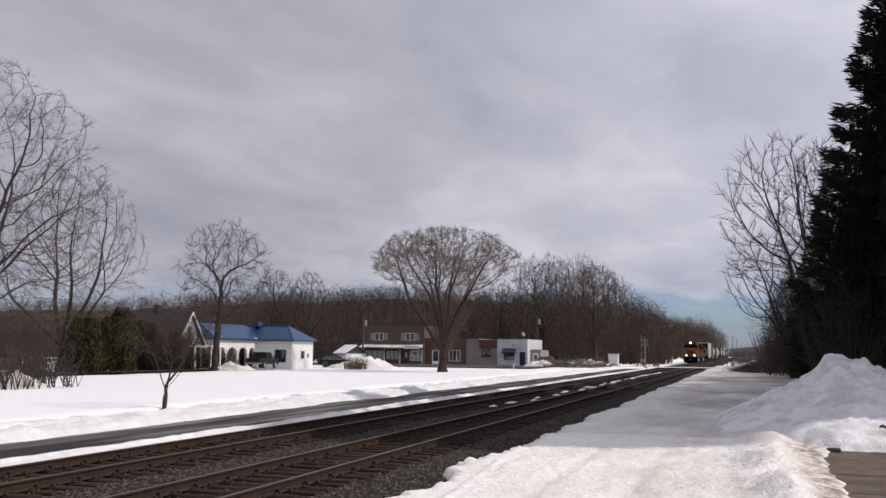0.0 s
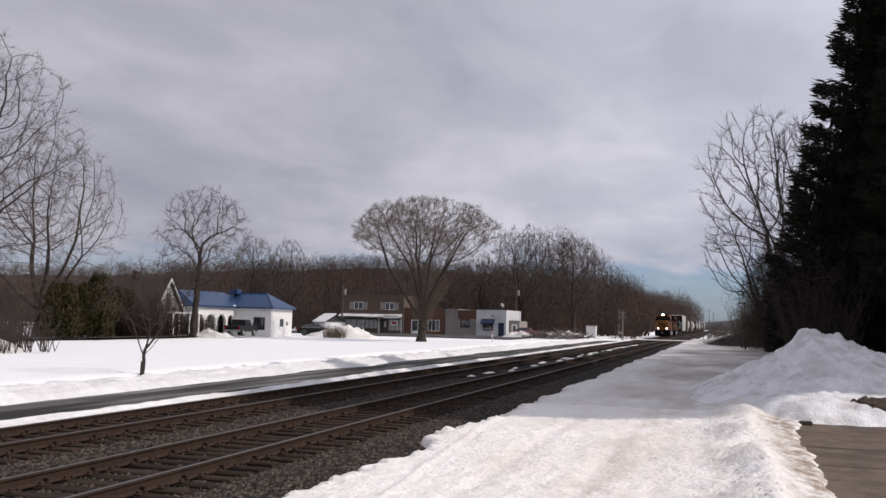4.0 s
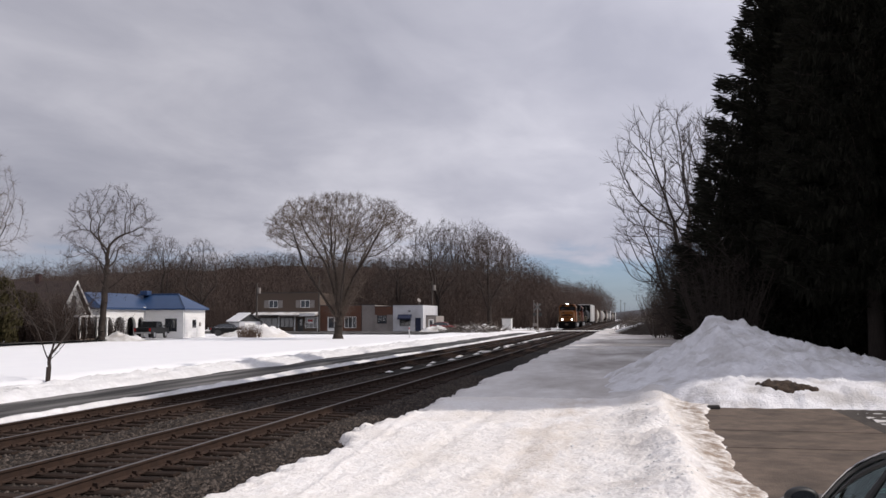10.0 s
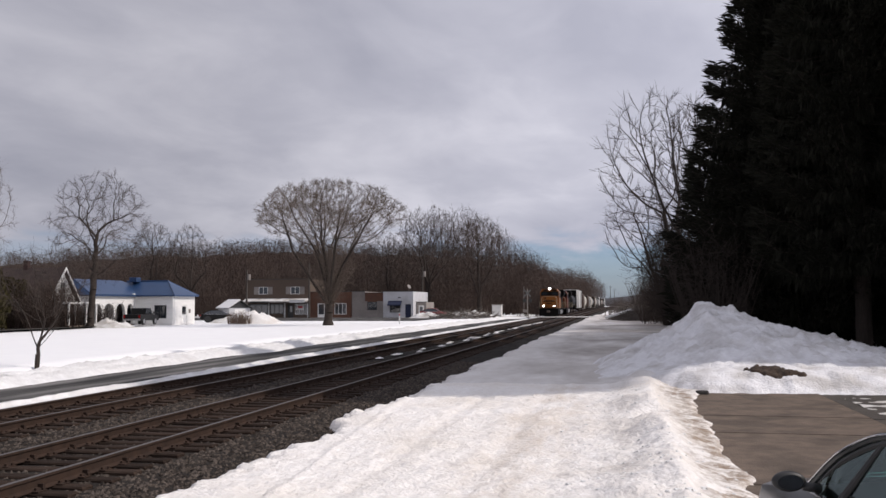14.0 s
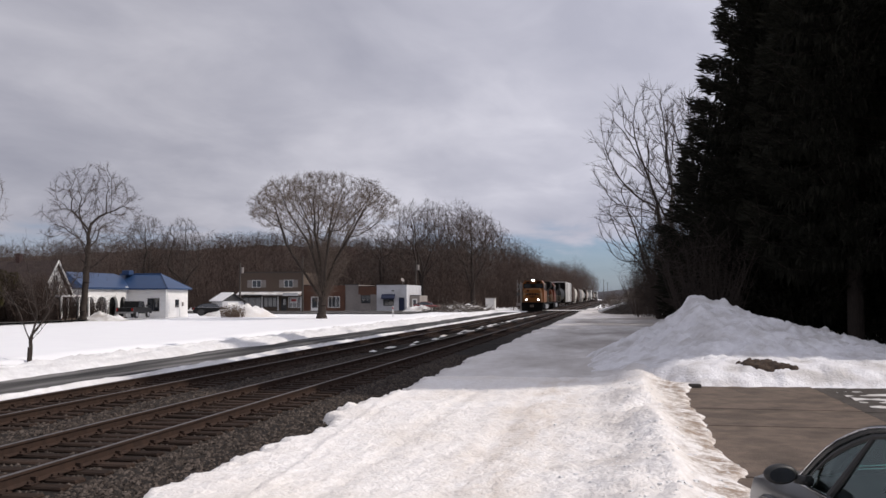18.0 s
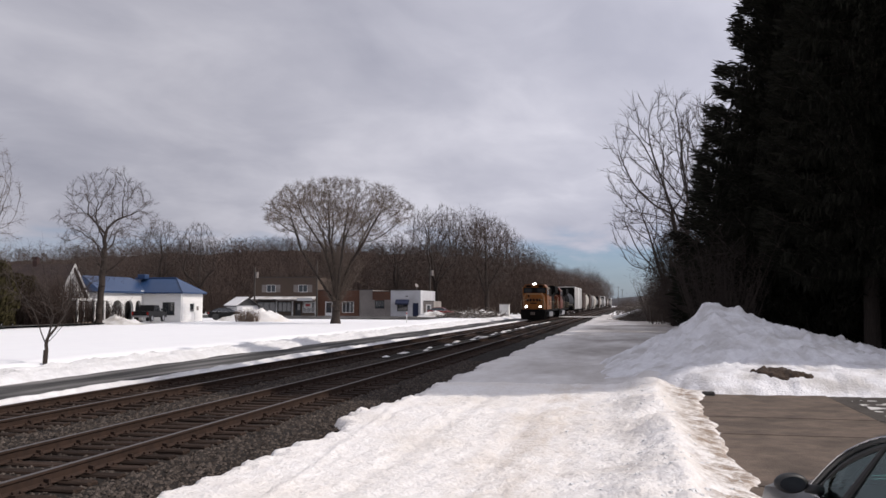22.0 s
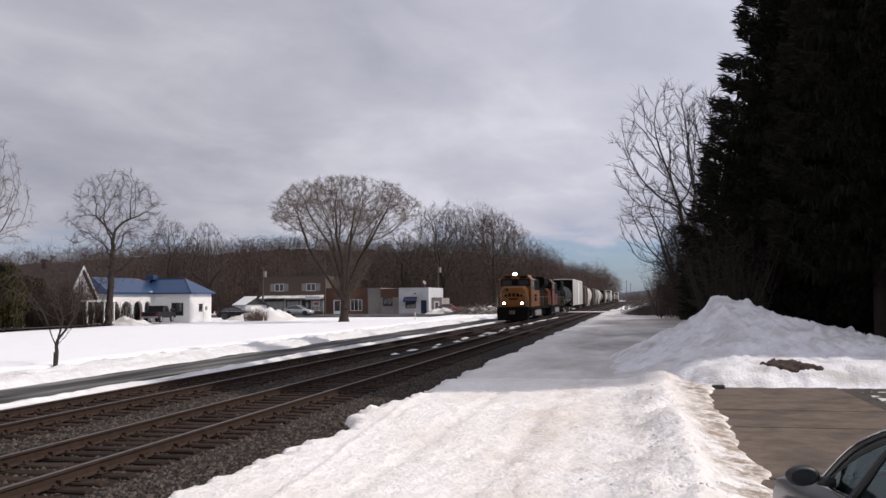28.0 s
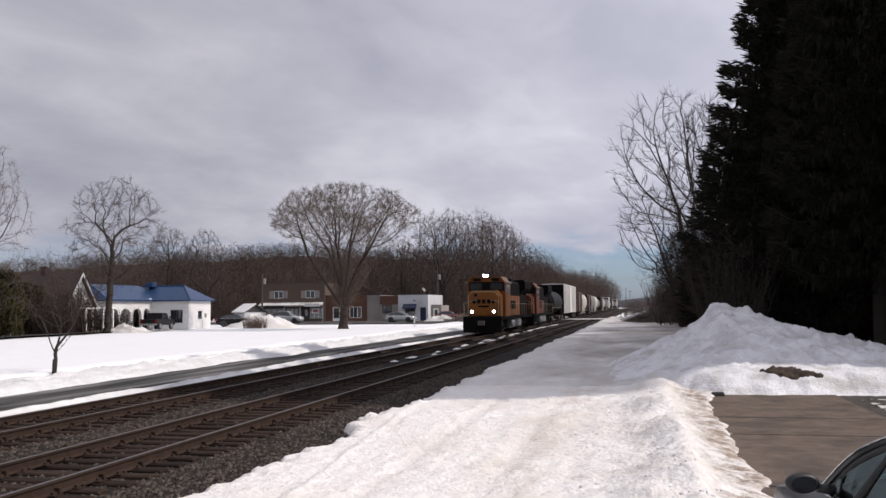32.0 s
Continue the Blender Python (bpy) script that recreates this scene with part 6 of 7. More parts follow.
    prism(hd, [(-0.98, 1.34), (0.98, 1.34), (0.98, 4.05), (0.80, 4.30), (-0.80, 4.30), (-0.98, 4.05)], "y", 5.5, 15.6)
    hood = part("hood", hd, body, t)
    part("hood_top", prism(bmesh.new(), [(-1.005, dark), (1.005, dark), (1.005, 4.07), (0.82, 4.34), (-0.82, 4.34), (-1.005, 4.07)], "y", 5.6, 15.5), LOCO_BLACK, hood)
    for k in range(7):
        for s in (-1, 1):
            part("hood_door", B((*sorted((s * 0.982, s * 1.0)), 6.0 + k * 1.35, 7.2 + k * 1.35, 1.5, dark - 0.05), bevel=0.006), body, hood)
    rad = bmesh.new()
    prism(rad, [(-0.98, 1.34), (0.98, 1.34), (0.98, 3.2), (1.50, 3.75), (1.50, 4.40), (1.35, 4.55), (-1.35, 4.55), (-1.50, 4.40), (-1.50, 3.75), (-0.98, 3.2)], "y", 15.6, 20.4)
    rd = part("radiator_section", rad, LOCO_BLACK, t, "black radiator section")
    for s in (-1, 1):
        for k in range(3):
            part("radiator_grille", B((*sorted((s * 1.502, s * 1.52)), 15.8 + k * 1.5, 17.1 + k * 1.5, 3.80, 4.38)), LOCO_BLACK, rd)
        part("side_emblem", B((*sorted((s * 1.003, s * 1.02)), 8.6, 12.4, 1.9, 2.6)), stripe, hood)
    part("roof_equipment", B((-0.55, 0.55, 6.4, 8.4, 4.34, 4.62), (-0.4, 0.4, 9.4, 11.6, 4.34, 4.70), (-0.6, 0.6, 12.6, 14.8, 4.34, 4.60), bevel=0.05), LOCO_BLACK, hood)
    part("exhaust_stack", B((-0.2, 0.2, 11.9, 12.4, 4.34, 4.78)), LOCO_BLACK, hood)
    part("air_horn", cyl(bmesh.new(), (-0.5, 4.6, 4.6), (-0.5, 3.9, 4.6), 0.05, 0.11, 10), STEEL, cab)
    truck(t, 3.9, 3, 0.52, 1.95)
    truck(t, 17.9, 3, 0.52, 1.95)
    return t


def car_base(t, length):
    part("underframe", B((-0.35, 0.35, 0.2, length - 0.2, 0.85, 1.1), (-1.35, 1.35, 0.4, 0.7, 0.85, 1.1), (-1.35, 1.35, length - 0.7, length - 0.4, 0.85, 1.1)), LOCO_BLACK, t)
    for y in (0.0, length - 0.5):
        part("coupler", B((-0.15, 0.15, y - 0.05, y + 0.55, 0.74, 1.0)), STEEL, t)
    truck(t, 2.3, 2, 0.42, 1.75)
    truck(t, length - 2.3, 2, 0.42, 1.75)


def boxcar(label, length, top, material):
    t = thing("boxcar", label, "railcar", "freight cars")
    part("body", B((-1.52, 1.52, 0.6, length - 0.6, 1.05, top - 0.12), bevel=0.03), material, t)
    rb = bmesh.new()
    prism(rb, [(-1.56, top - 0.12), (1.56, top - 0.12), (1.56, top - 0.03), (0, top + 0.04), (-1.56, top - 0.03)], "y", 0.55, length - 0.55)
    part("roof", rb, material, t)
    n = int((length - 1.4) / 1.25)
    for s in (-1, 1):
        c = length / 2
        part("door", B((*sorted((s * 1.522, s * 1.60)), c - 1.55, c + 1.55, 1.15, top - 0.35), bevel=0.02), material, t)
        part("door_track", B((*sorted((s * 1.522, s * 1.64)), c - 3.2, c + 3.2, top - 0.33, top - 0.24)), material, t)
        for k in range(n):
            y = 0.9 + k * 1.25
            if abs(y - c) > 1.8:
                part("side_post", B((*sorted((s * 1.522, s * 1.575)), y, y + 0.10, 1.1, top - 0.16)), material, t)
        part("ladder", B(*[(*sorted((s * 1.53, s * 1.62)), 0.7, 1.15, 1.3 + 0.38 * k, 1.33 + 0.38 * k) for k in range(8)]), LOCO_BLACK, t)
    # end panel and ribs in black: the end's shade is put into the colour
    part("shade_end_panel", B((-1.5, 1.5, 0.57, 0.597, 1.1, top - 0.14)), LOCO_BLACK, t, "end panel coloured black as shade")
    part("end_ribs", B(*[(-1.4, 1.4, 0.51, 0.569, 1.35 + 0.42 * k, 1.5 + 0.42 * k) for k in range(int((top - 1.7) / 0.42))]), LOCO_BLACK, t)
    car_base(t, length)
    return t


def hopper(label, length, material):
    """Covered hopper with curved sides and sloping bays."""
    t = thing("hopper_car", label, "railcar", "freight cars")
    bm = bmesh.new()
    prof = [(-1.30, 1.6), (-1.52, 2.2), (-1.56, 2.9), (-1.46, 3.6), (-1.1, 4.2), (-0.5, 4.42), (0.5, 4.42), (1.1, 4.2), (1.46, 3.6), (1.56, 2.9), (1.52, 2.2), (1.30, 1.6)]
    prism(bm, prof, "y", 1.4, length - 1.4)
    part("body", bm, material, t)
    for k in range(3):
        c = 1.4 + (length - 2.8) * (k + 0.5) / 3
        hb = bmesh.new()
        prism(hb, [(c - 1.9, 1.7), (c + 1.9, 1.7), (c + 0.35, 0.55), (c - 0.35, 0.55)], "x", -1.15, 1.15)
        part("discharge_bay", hb, material, t)
    for k in range(5):
        y = 1.5 + (length - 3.0) * k / 4
        rib = bmesh.new()
        prism(rib, [(u * 1.02, 1.6 + (v - 1.6) * 1.012) for u, v in prof], "y", y - 0.05, y + 0.05)
        part("side_rib", rib, material, t)
    for y0, y1 in ((0.5, 1.4), (length - 1.4, length - 0.5)):
        part("end_platform", B((-1.45, 1.45, y0, y1, 1.05, 1.18)), material, t)
        part("end_post", B((-1.4, -1.3, y0 + 0.05, y0 + 0.15, 1.18, 3.6), (1.3, 1.4, y0 + 0.05, y0 + 0.15, 1.18, 3.6)), material, t)
    part("roof_walk", B((-0.35, 0.35, 1.0, length - 1.0, 4.46, 4.52), *[(-0.45, 0.45, 2.2 + k * (length - 5) / 3, 2.9 + k * (length - 5) / 3, 4.40, 4.56) for k in range(4)]), HOP_GREY, t)
    car_base(t, length)
    return t


def tank_car(label, length, material):
    t = thing("tank_car", label, "railcar", "freight cars")
    bm = bmesh.new()
    cyl(bm, (0, 1.3, 2.6), (0, length - 1.3, 2.6), 1.48, 1.48, 28)
    cyl(bm, (0, 1.3, 2.6), (0, 0.95, 2.6), 1.48, 0.95, 28)
    cyl(bm, (0, length - 1.3, 2.6), (0, length - 0.95, 2.6), 1.48, 0.95, 28)
    part("tank", bm, material, t)
    part("dome", cyl(bmesh.new(), (0, length / 2, 4.0), (0, length / 2, 4.42), 0.5, 0.5, 16), material, t)
    rl = bmesh.new()
    for s in (-1, 1):
        tube(rl, [(s * 1.3, 0.7, 1.1), (s * 1.3, 0.7, 1.9), (s * 1.3, length - 0.7, 1.9), (s * 1.3, length - 0.7, 1.1)], 0.025, 6)
    part("handrail", rl, RAILING, t)
    part("saddle", B((-1.2, 1.2, 1.6, 2.4, 1.05, 1.6), (-1.2, 1.2, length - 2.4, length - 1.6, 1.05, 1.6)), LOCO_BLACK, t)
    car_base(t, length)
    return t


TRAIN = []          # (vehicle, distance behind the leading coupler)
_back = 0.0
for vehicle, length in (
        (loco("orange wide-cab diesel locomotive with lit headlights", ORANGE, LOCO_BLACK, True, 3.05), 22.3),
        (loco("red-orange diesel locomotive with dark roof, lights off", RED_ORANGE, LOCO_BLACK, False, 2.75), 22.3),
        (tank_car("dark grey tank car with side rails", 15.2, TANK_BLUEGREY), 15.4),
        (boxcar("tall white high-cube boxcar with end coloured dark as shade", 26.0, 5.25, BOX_WHITE), 26.2),
        (boxcar("dark brown weathered freight boxcar", 16.6, 4.5, BOX_BROWN), 16.8),
        (hopper("cream curved-side covered hopper car", 16.0, HOP_CREAM), 16.2),
        (boxcar("dark brown weathered freight boxcar", 16.6, 4.4, BOX_BROWN), 16.8),
        (hopper("weathered grey covered hopper car", 17.0, HOP_GREY), 17.2),
        (hopper("pale weathered covered hopper car", 17.0, HOP_CREAM), 17.2),
        (tank_car("black tank car with railings", 16.0, TANK_BLACK), 16.2),
        (boxcar("dark brown weathered freight boxcar", 16.6, 4.5, BOX_BROWN), 16.8),
        (hopper("cream curved-side covered hopper car", 16.0, HOP_CREAM), 16.2),
        (tank_car("black tank car with railings", 16.0, TANK_BLACK), 16.2),
        (hopper("weathered grey covered hopper car", 17.0, HOP_GREY), 17.2),
        (boxcar("dirty white freight boxcar", 18.0, 4.9, BOX_WHITE), 18.2),
        (tank_car("black tank car with railings", 16.0, TANK_BLACK), 16.2),
        (boxcar("dark brown weathered freight boxcar", 16.6, 4.5, BOX_BROWN), 16.8),
        (hopper("pale weathered covered hopper car", 17.0, HOP_CREAM), 17.2),
        (boxcar("dark brown weathered freight boxcar", 16.6, 4.3, BOX_BROWN), 16.8),
        (hopper("weathered grey covered hopper car", 17.0, HOP_GREY), 17.2),
        (tank_car("black tank car with railings", 16.0, TANK_BLACK), 16.2),
        (boxcar("dirty white freight boxcar", 18.0, 4.9, BOX_WHITE), 18.2),
        (hopper("weathered grey covered hopper car", 17.0, HOP_GREY), 17.2)):
    TRAIN.append((vehicle, _back))
    _back += length


# ---- road vehicles ----
CAR_PAINT = mat("graphite_paint", (0.017, 0.019, 0.022), (0.014, 0.016, 0.018), scale=6, rough=0.3, metal=0.0, coat=0.25)
SILVER = mat("silver_paint", (0.52, 0.53, 0.54), (0.47, 0.48, 0.49), scale=5, rough=0.3, metal=0.4, coat=0.5)
BLACK_PAINT = mat("black_paint", (0.008, 0.008, 0.009), (0.012, 0.012, 0.012), scale=5, rough=0.5, coat=0.0, spec=0.2)
TYRE = mat("tyre_rubber", (0.022, 0.022, 0.022), (0.035, 0.033, 0.031), scale=8, rough=0.85)
ALLOY = mat("alloy", (0.45, 0.45, 0.46), (0.36, 0.36, 0.37), scale=6, rough=0.35, metal=0.8)
CHROME = mat("chrome_trim", (0.62, 0.62, 0.63), (0.54, 0.54, 0.55), scale=6, rough=0.18, metal=1.0)
TRIM_BLACK = mat("black_trim", (0.016, 0.016, 0.017), (0.022, 0.022, 0.022), scale=6, rough=0.5)
def thin_glass(name, tint):
    """Clear pane: see-through, with gloss by Fresnel."""
    m = bpy.data.materials.new(name)
    m.use_nodes = True
    nt = m.node_tree
    nt.nodes.clear()
    N, L = nt.nodes.new, nt.links.new
    out, mixs, tr, gl, fr = N("ShaderNodeOutputMaterial"), N("ShaderNodeMixShader"), N("ShaderNodeBsdfTransparent"), N("ShaderNodeBsdfGlossy"), N("ShaderNodeFresnel")
    tr.inputs["Color"].default_value = (*tint, 1)
    gl.inputs["Roughness"].default_value = 0.02
    gl.inputs["Color"].default_value = (0.80, 0.95, 0.93, 1)
    fr.inputs["IOR"].default_value = 1.8
    L(fr.outputs[0], mixs.inputs[0])
    L(tr.outputs[0], mixs.inputs[1])
    L(gl.outputs[0], mixs.inputs[2])
    L(mixs.outputs[0], out.inputs[0])
    return m


CAR_GLASS = thin_glass("car_glass", (0.62, 0.76, 0.73))
MIRROR = mat("mirror_glass", (0.10, 0.105, 0.115), (0.085, 0.09, 0.10), scale=2, rough=0.25, metal=1.0)
SEAT = mat("grey_upholstery", (0.10, 0.10, 0.10), (0.075, 0.075, 0.078), scale=12, rough=0.9)
LAMP_LENS = glass("lamp_lens", (0.16, 0.165, 0.17), 0.1)
RED_LENS = glass("tail_lens", (0.30, 0.012, 0.012), 0.1)


def loft(bm, rings, close=False):
    rows_ = [[bm.verts.new(p) for p in r] for r in rings]
    for a, b in zip(rows_, rows_[1:]):
        for i in range(len(a) - 1):
            bm.faces.new((a[i], a[i + 1], b[i + 1], b[i]))
        if close:
            bm.faces.new((a[-1], a[0], b[0], b[-1]))
    return rows_


def car_wheel(parent, x, y, r):
    s = 1 if x > 0 else -1
    w = part("wheel", cyl(bmesh.new(), (x - s * 0.11, y, r), (x + s * 0.09, y, r), r, r, 24), TYRE, parent)
    part("rim", cyl(bmesh.new(), (x + s * 0.091, y, r), (x + s * 0.105, y, r), r * 0.66, r * 0.60, 20), ALLOY, w)
    return w


def sedan(name, label, paint, at, long=4.7, top=1.45, suv=False, detail=False):
    """A saloon; local +Y is forward, the ground at z = 0."""
    t = thing(name, label, "car", at=at)
    k = long / 4.7
    hz = 0.10 if suv else 0.0
    st = [(2.34, 0.62, 0.36, 0.58), (2.22, 0.78, 0.24, 0.72), (1.95, 0.87, 0.20, 0.80), (1.35, 0.905, 0.20, 0.90), (0.95, 0.91, 0.20, 0.955), (0.3, 0.915, 0.20, 0.955),
          (-0.6, 0.915, 0.20, 0.97), (-1.4, 0.91, 0.20, 0.99), (-1.9, 0.88, 0.22, 1.02), (-2.22, 0.80, 0.28, 0.98), (-2.34, 0.66, 0.40, 0.80)]
    rings = []
    for y, hw, zb, zt in st:
        zt += hz
        half = [(hw * 0.86, zb), (hw * 0.98, zb + 0.10), (hw, zb + (zt - zb) * 0.45), (hw * 0.985, zb + (zt - zb) * 0.75), (hw * 0.95, zt - 0.03), (hw * 0.86, zt)]
        mid = [(0.45 * hw, zt + 0.025)]
        ring = [(-x, y * k, z) for x, z in half] + [(-mid[0][0], y * k, mid[0][1]), (0, y * k, zt + 0.035), (mid[0][0], y * k, mid[0][1])] + [(x, y * k, z) for x, z in reversed(half)]
        rings.append(ring)
    bm = bmesh.new()
    rw = loft(bm, rings, True)
    bm.faces.new(rw[0][::-1])
    bm.faces.new(rw[-1])
    bmesh.ops.recalc_face_normals(bm, faces=bm.faces)
    for f in bm.faces:
        f.smooth = True
    part("body", bm, paint, t)
    # greenhouse: side outline from the windscreen's foot over the roof to the rear deck
    belt = 0.955 + hz
    line = [(0.98, belt, 0.80), (0.64, belt + 0.255, 0.745), (0.30, top - 0.075, 0.675), (0.04, top - 0.018, 0.645), (-0.16, top, 0.633), (-0.45, top, 0.625), (-0.95, top - 0.03, 0.625), (-1.25 - 0.5 * suv, top - 0.09, 0.64), (-1.6 - 0.5 * suv, belt + 0.26, 0.70), (-1.95 - 0.25 * suv, belt + 0.03, 0.78)]
    # smooth the outline: two points between each pair
    ctl, line = line, []
    for i in range(len(ctl) - 1):
        p0, p1, p2, p3 = (ctl[max(0, min(len(ctl) - 1, i + q))] for q in (-1, 0, 1, 2))
        for u in (0.0, 1 / 3, 2 / 3):
            line.append(tuple(0.5 * (2 * b + (c - a) * u + (2 * a - 5 * b + 4 * c - d) * u * u + (3 * b - a - 3 * c + d) * u ** 3) for a, b, c, d in zip(p0, p1, p2, p3)))
    line.append(ctl[-1])
    # glass of windscreen and rear, roof skin
    def strip(i0, i1, lift):
        b2 = bmesh.new()
        loft(b2, [[(-w_ * f, y * k, z + lift + 0.035 * (1 - f * f)) for f in (1, 0.6, 0, -0.6, -1)] for y, z, w_ in line[i0:i1 + 1]])
        bmesh.ops.recalc_face_normals(b2, faces=b2.faces)
        bmesh.ops.solidify(b2, geom=b2.faces[:], thickness=0.012)
        for f in b2.faces:
            f.smooth = True
        return b2
    part("windscreen", strip(0, 6, -0.004), CAR_GLASS if detail else WINDOW, t)
    rf = part("roof", strip(6, 21, 0.0), paint, t)
    part("rear_window", strip(21, 27, -0.004), CAR_GLASS if detail else WINDOW, t)
    if detail:
        part("sunroof", B((-0.42, 0.42, -0.62, 0.02, top + 0.012, top + 0.040), bevel=0.012), WINDOW, rf)
    for s in (-1, 1):
        side = [(s * w_, y * k, z) for y, z, w_ in line]
        sb = bmesh.new()
        low = [(s * 0.865, y * k, belt - 0.02) for y, z, w_ in line]
        loft(sb, [side, low])
        bmesh.ops.recalc_face_normals(sb, faces=sb.faces)
        part("side_glass", sb, CAR_GLASS if detail else WINDOW, t)
        pb = bmesh.new()
        out = [Vector((s * (w_ + 0.010), y * k, z)) for y, z, w_ in line]
        tube(pb, out, 0.026, 8)
        part("roof_pillar", pb, paint, t)
        tb = bmesh.new()
        top_b = Vector((s * 0.650, 0.14 * k, top - 0.045))
        foot_b = Vector((s * 0.872, 0.40 * k, belt - 0.02))
        cyl(tb, foot_b, top_b, 0.030, 0.022, 8)
        cyl(tb, Vector((s * 0.875, -1.15 * k, belt)), Vector((s * 0.66, -1.25 * k, top - 0.10)), 0.028, 0.022, 8)
        part("door_pillar", tb, TRIM_BLACK, t)
        part("belt_trim", tube(bmesh.new(), [(s * 0.893, 0.90 * k, belt - 0.005), (s * 0.895, -0.3 * k, belt), (s * 0.89, -1.7 * k, belt + 0.03)], 0.012, 6), CHROME, t, "chrome belt trim")
        if detail:
            part("window_chrome", tube(bmesh.new(), [p + Vector((s * 0.028, 0, 0.012)) for p in out[:22]], 0.006, 6), CHROME, t, "thin chrome strip")
            rubber = [p + Vector((s * 0.004, -0.05, -0.035)) for p in out[:22]]
            part("window_seal", tube(bmesh.new(), rubber, 0.02, 6), TRIM_BLACK, t)
            part("door_seam", B((*sorted((s * 0.905, s * 0.922)), 0.36, 0.375, 0.30, 0.93)), TRIM_BLACK, t)
            part("door_handle", B((*sorted((s * 0.915, s * 0.95)), -0.10, 0.10, 0.80, 0.84), bevel=0.012), paint, t)
        for y in (1.38 * k, -1.34 * k):
            car_wheel(t, s * 0.80, y, 0.33 + 0.04 * suv)
            ar = bmesh.new()
            pts = [(s * 0.905, y + 0.40 * math.cos(a), 0.33 + 0.40 * math.sin(a)) for a in [math.pi * i / 12 for i in range(13)]]
            tube(ar, pts, 0.022, 6)
            part("wheel_arch", ar, TRIM_BLACK if not detail else paint, t)
            wl = bmesh.new()
            cyl(wl, (s * 0.60, y, 0.33), (s * 0.925, y, 0.33), 0.385, 0.385, 24)
            part("wheel_well", wl, TRIM_BLACK, t)
        part("headlamp", B((*sorted((s * 0.42, s * 0.66)), 2.08 * k, 2.24 * k, 0.60 + hz, 0.72 + hz), bevel=0.03), LAMP_LENS, t)
        part("tail_lamp", B((*sorted((s * 0.52, s * 0.84)), -2.30 * k, -2.12 * k, 0.72 + hz, 0.90 + hz), bevel=0.03), RED_LENS, t)
        # mirror
        mb = bmesh.new()
        bmesh.ops.create_uvsphere(mb, u_segments=18, v_segments=12, radius=1.0, matrix=Matrix.Translation((s * 1.080, 0.68, belt + 0.085)) @ Matrix.Diagonal((0.116, 0.065, 0.070, 1)))
        for v in mb.verts:
            v.co.y = max(v.co.y, 0.640)
        cyl(mb, (s * 0.86, 0.70, belt + 0.03), (s * 0.98, 0.69, belt + 0.05), 0.035, 0.03, 8)
        for f in mb.faces:
            f.smooth = True
        mr = part("wing_mirror", mb, TRIM_BLACK, t, "black wing mirror")
        gm = bmesh.new()
        bmesh.ops.create_circle(gm, cap_ends=True, segments=24, radius=1.0, matrix=Matrix.Translation((s * 1.083, 0.636, belt + 0.085)) @ Matrix.Diagonal((0.086, 1, 0.050, 1)) @ Matrix.Rotation(radians(90), 4, "X"))
        part("mirror_glass", gm, MIRROR, mr, "mirror glass")
    for x in (-0.36, 0.36):
        part("seat", B((x - 0.24, x + 0.24, -0.35, -0.18, 0.5, 1.05), (x - 0.12, x + 0.12, -0.33, -0.22, 1.05, 1.27), (x - 0.24, x + 0.24, -0.18, 0.3, 0.4, 0.55), bevel=0.05), SEAT, t)
    if detail:
        part("dashboard", B((-0.72, 0.72, 0.55, 0.95, 0.80, 0.955), bevel=0.05), TRIM_BLACK, t)
        sw = bmesh.new()
        pts = [(-0.36 + 0.18 * math.cos(a), 0.42 - 0.06 * math.sin(a), 0.90 + 0.17 * math.sin(a)) for a in [6.2832 * i / 20 for i in range(21)]]
        tube(sw, pts, 0.016, 6)
        part("steering_wheel", sw, TRIM_BLACK, t)
    return t


def pickup(at):
    t = thing("pickup_truck", "black pickup truck parked before the white house", "truck", at=at)
    bm = bmesh.new()
    prism(bm, [(2.6, 0.45), (2.6, 1.0), (1.2, 1.12), (-2.6, 1.12), (-2.6, 0.5)], "x", -0.92, 0.92)
    part("body", bm, BLACK_PAINT, t)
    cb = bmesh.new()
    prism(cb, [(1.15, 1.1), (0.55, 1.75), (-0.75, 1.78), (-0.95, 1.1)], "x", -0.80, 0.80)
    part("cab", cb, BLACK_PAINT, t)
    for s in (-1, 1):
        gb = bmesh.new()
        prism(gb, [(0.92, 1.17), (0.50, 1.66), (-0.68, 1.68), (-0.82, 1.17)], "x", *sorted((s * 0.802, s * 0.812)))
        part("side_window", gb, WINDOW, t)
        for y in (1.65, -1.55):
            car_wheel(t, s * 0.83, y, 0.39)
        part("tail_lamp", B((*sorted((s * 0.72, s * 0.90)), -2.63, -2.58, 0.75, 1.05)), RED_LENS, t)
        part("wing_mirror", B((*sorted((s * 0.92, s * 1.14)), 0.82, 0.92, 1.18, 1.40), bevel=0.03), TRIM_BLACK, t)
    part("rear_bumper", B((-0.9, 0.9, -2.75, -2.6, 0.5, 0.68)), ALLOY, t)
    part("load_bed", B((-0.82, 0.82, -2.5, -1.1, 1.10, 1.13)), TRIM_BLACK, t)
    part("windscreen", prism(bmesh.new(), [(1.14, 1.16), (0.60, 1.72), (0.62, 1.74), (1.17, 1.16)], "x", -0.72, 0.72), WINDOW, t)
    return t


near_car = sedan("parked_car", "dark graphite saloon car parked on the paved yard", CAR_PAINT, pose(2.26, 6.12, -0.03, 0, 0, 11), detail=True)
STREET_Y = 127.0
silver_car = sedan("saloon_car", "silver saloon car driving past the shops", SILVER, pose(-60, STREET_Y, 0.12, 0, 0, -90), 4.4)
silver_suv = sedan("sport_utility_car", "silver-grey tall car driving past the shops", SILVER, pose(-70, STREET_Y, 0.12, 0, 0, -90), 4.7, 1.68, True)
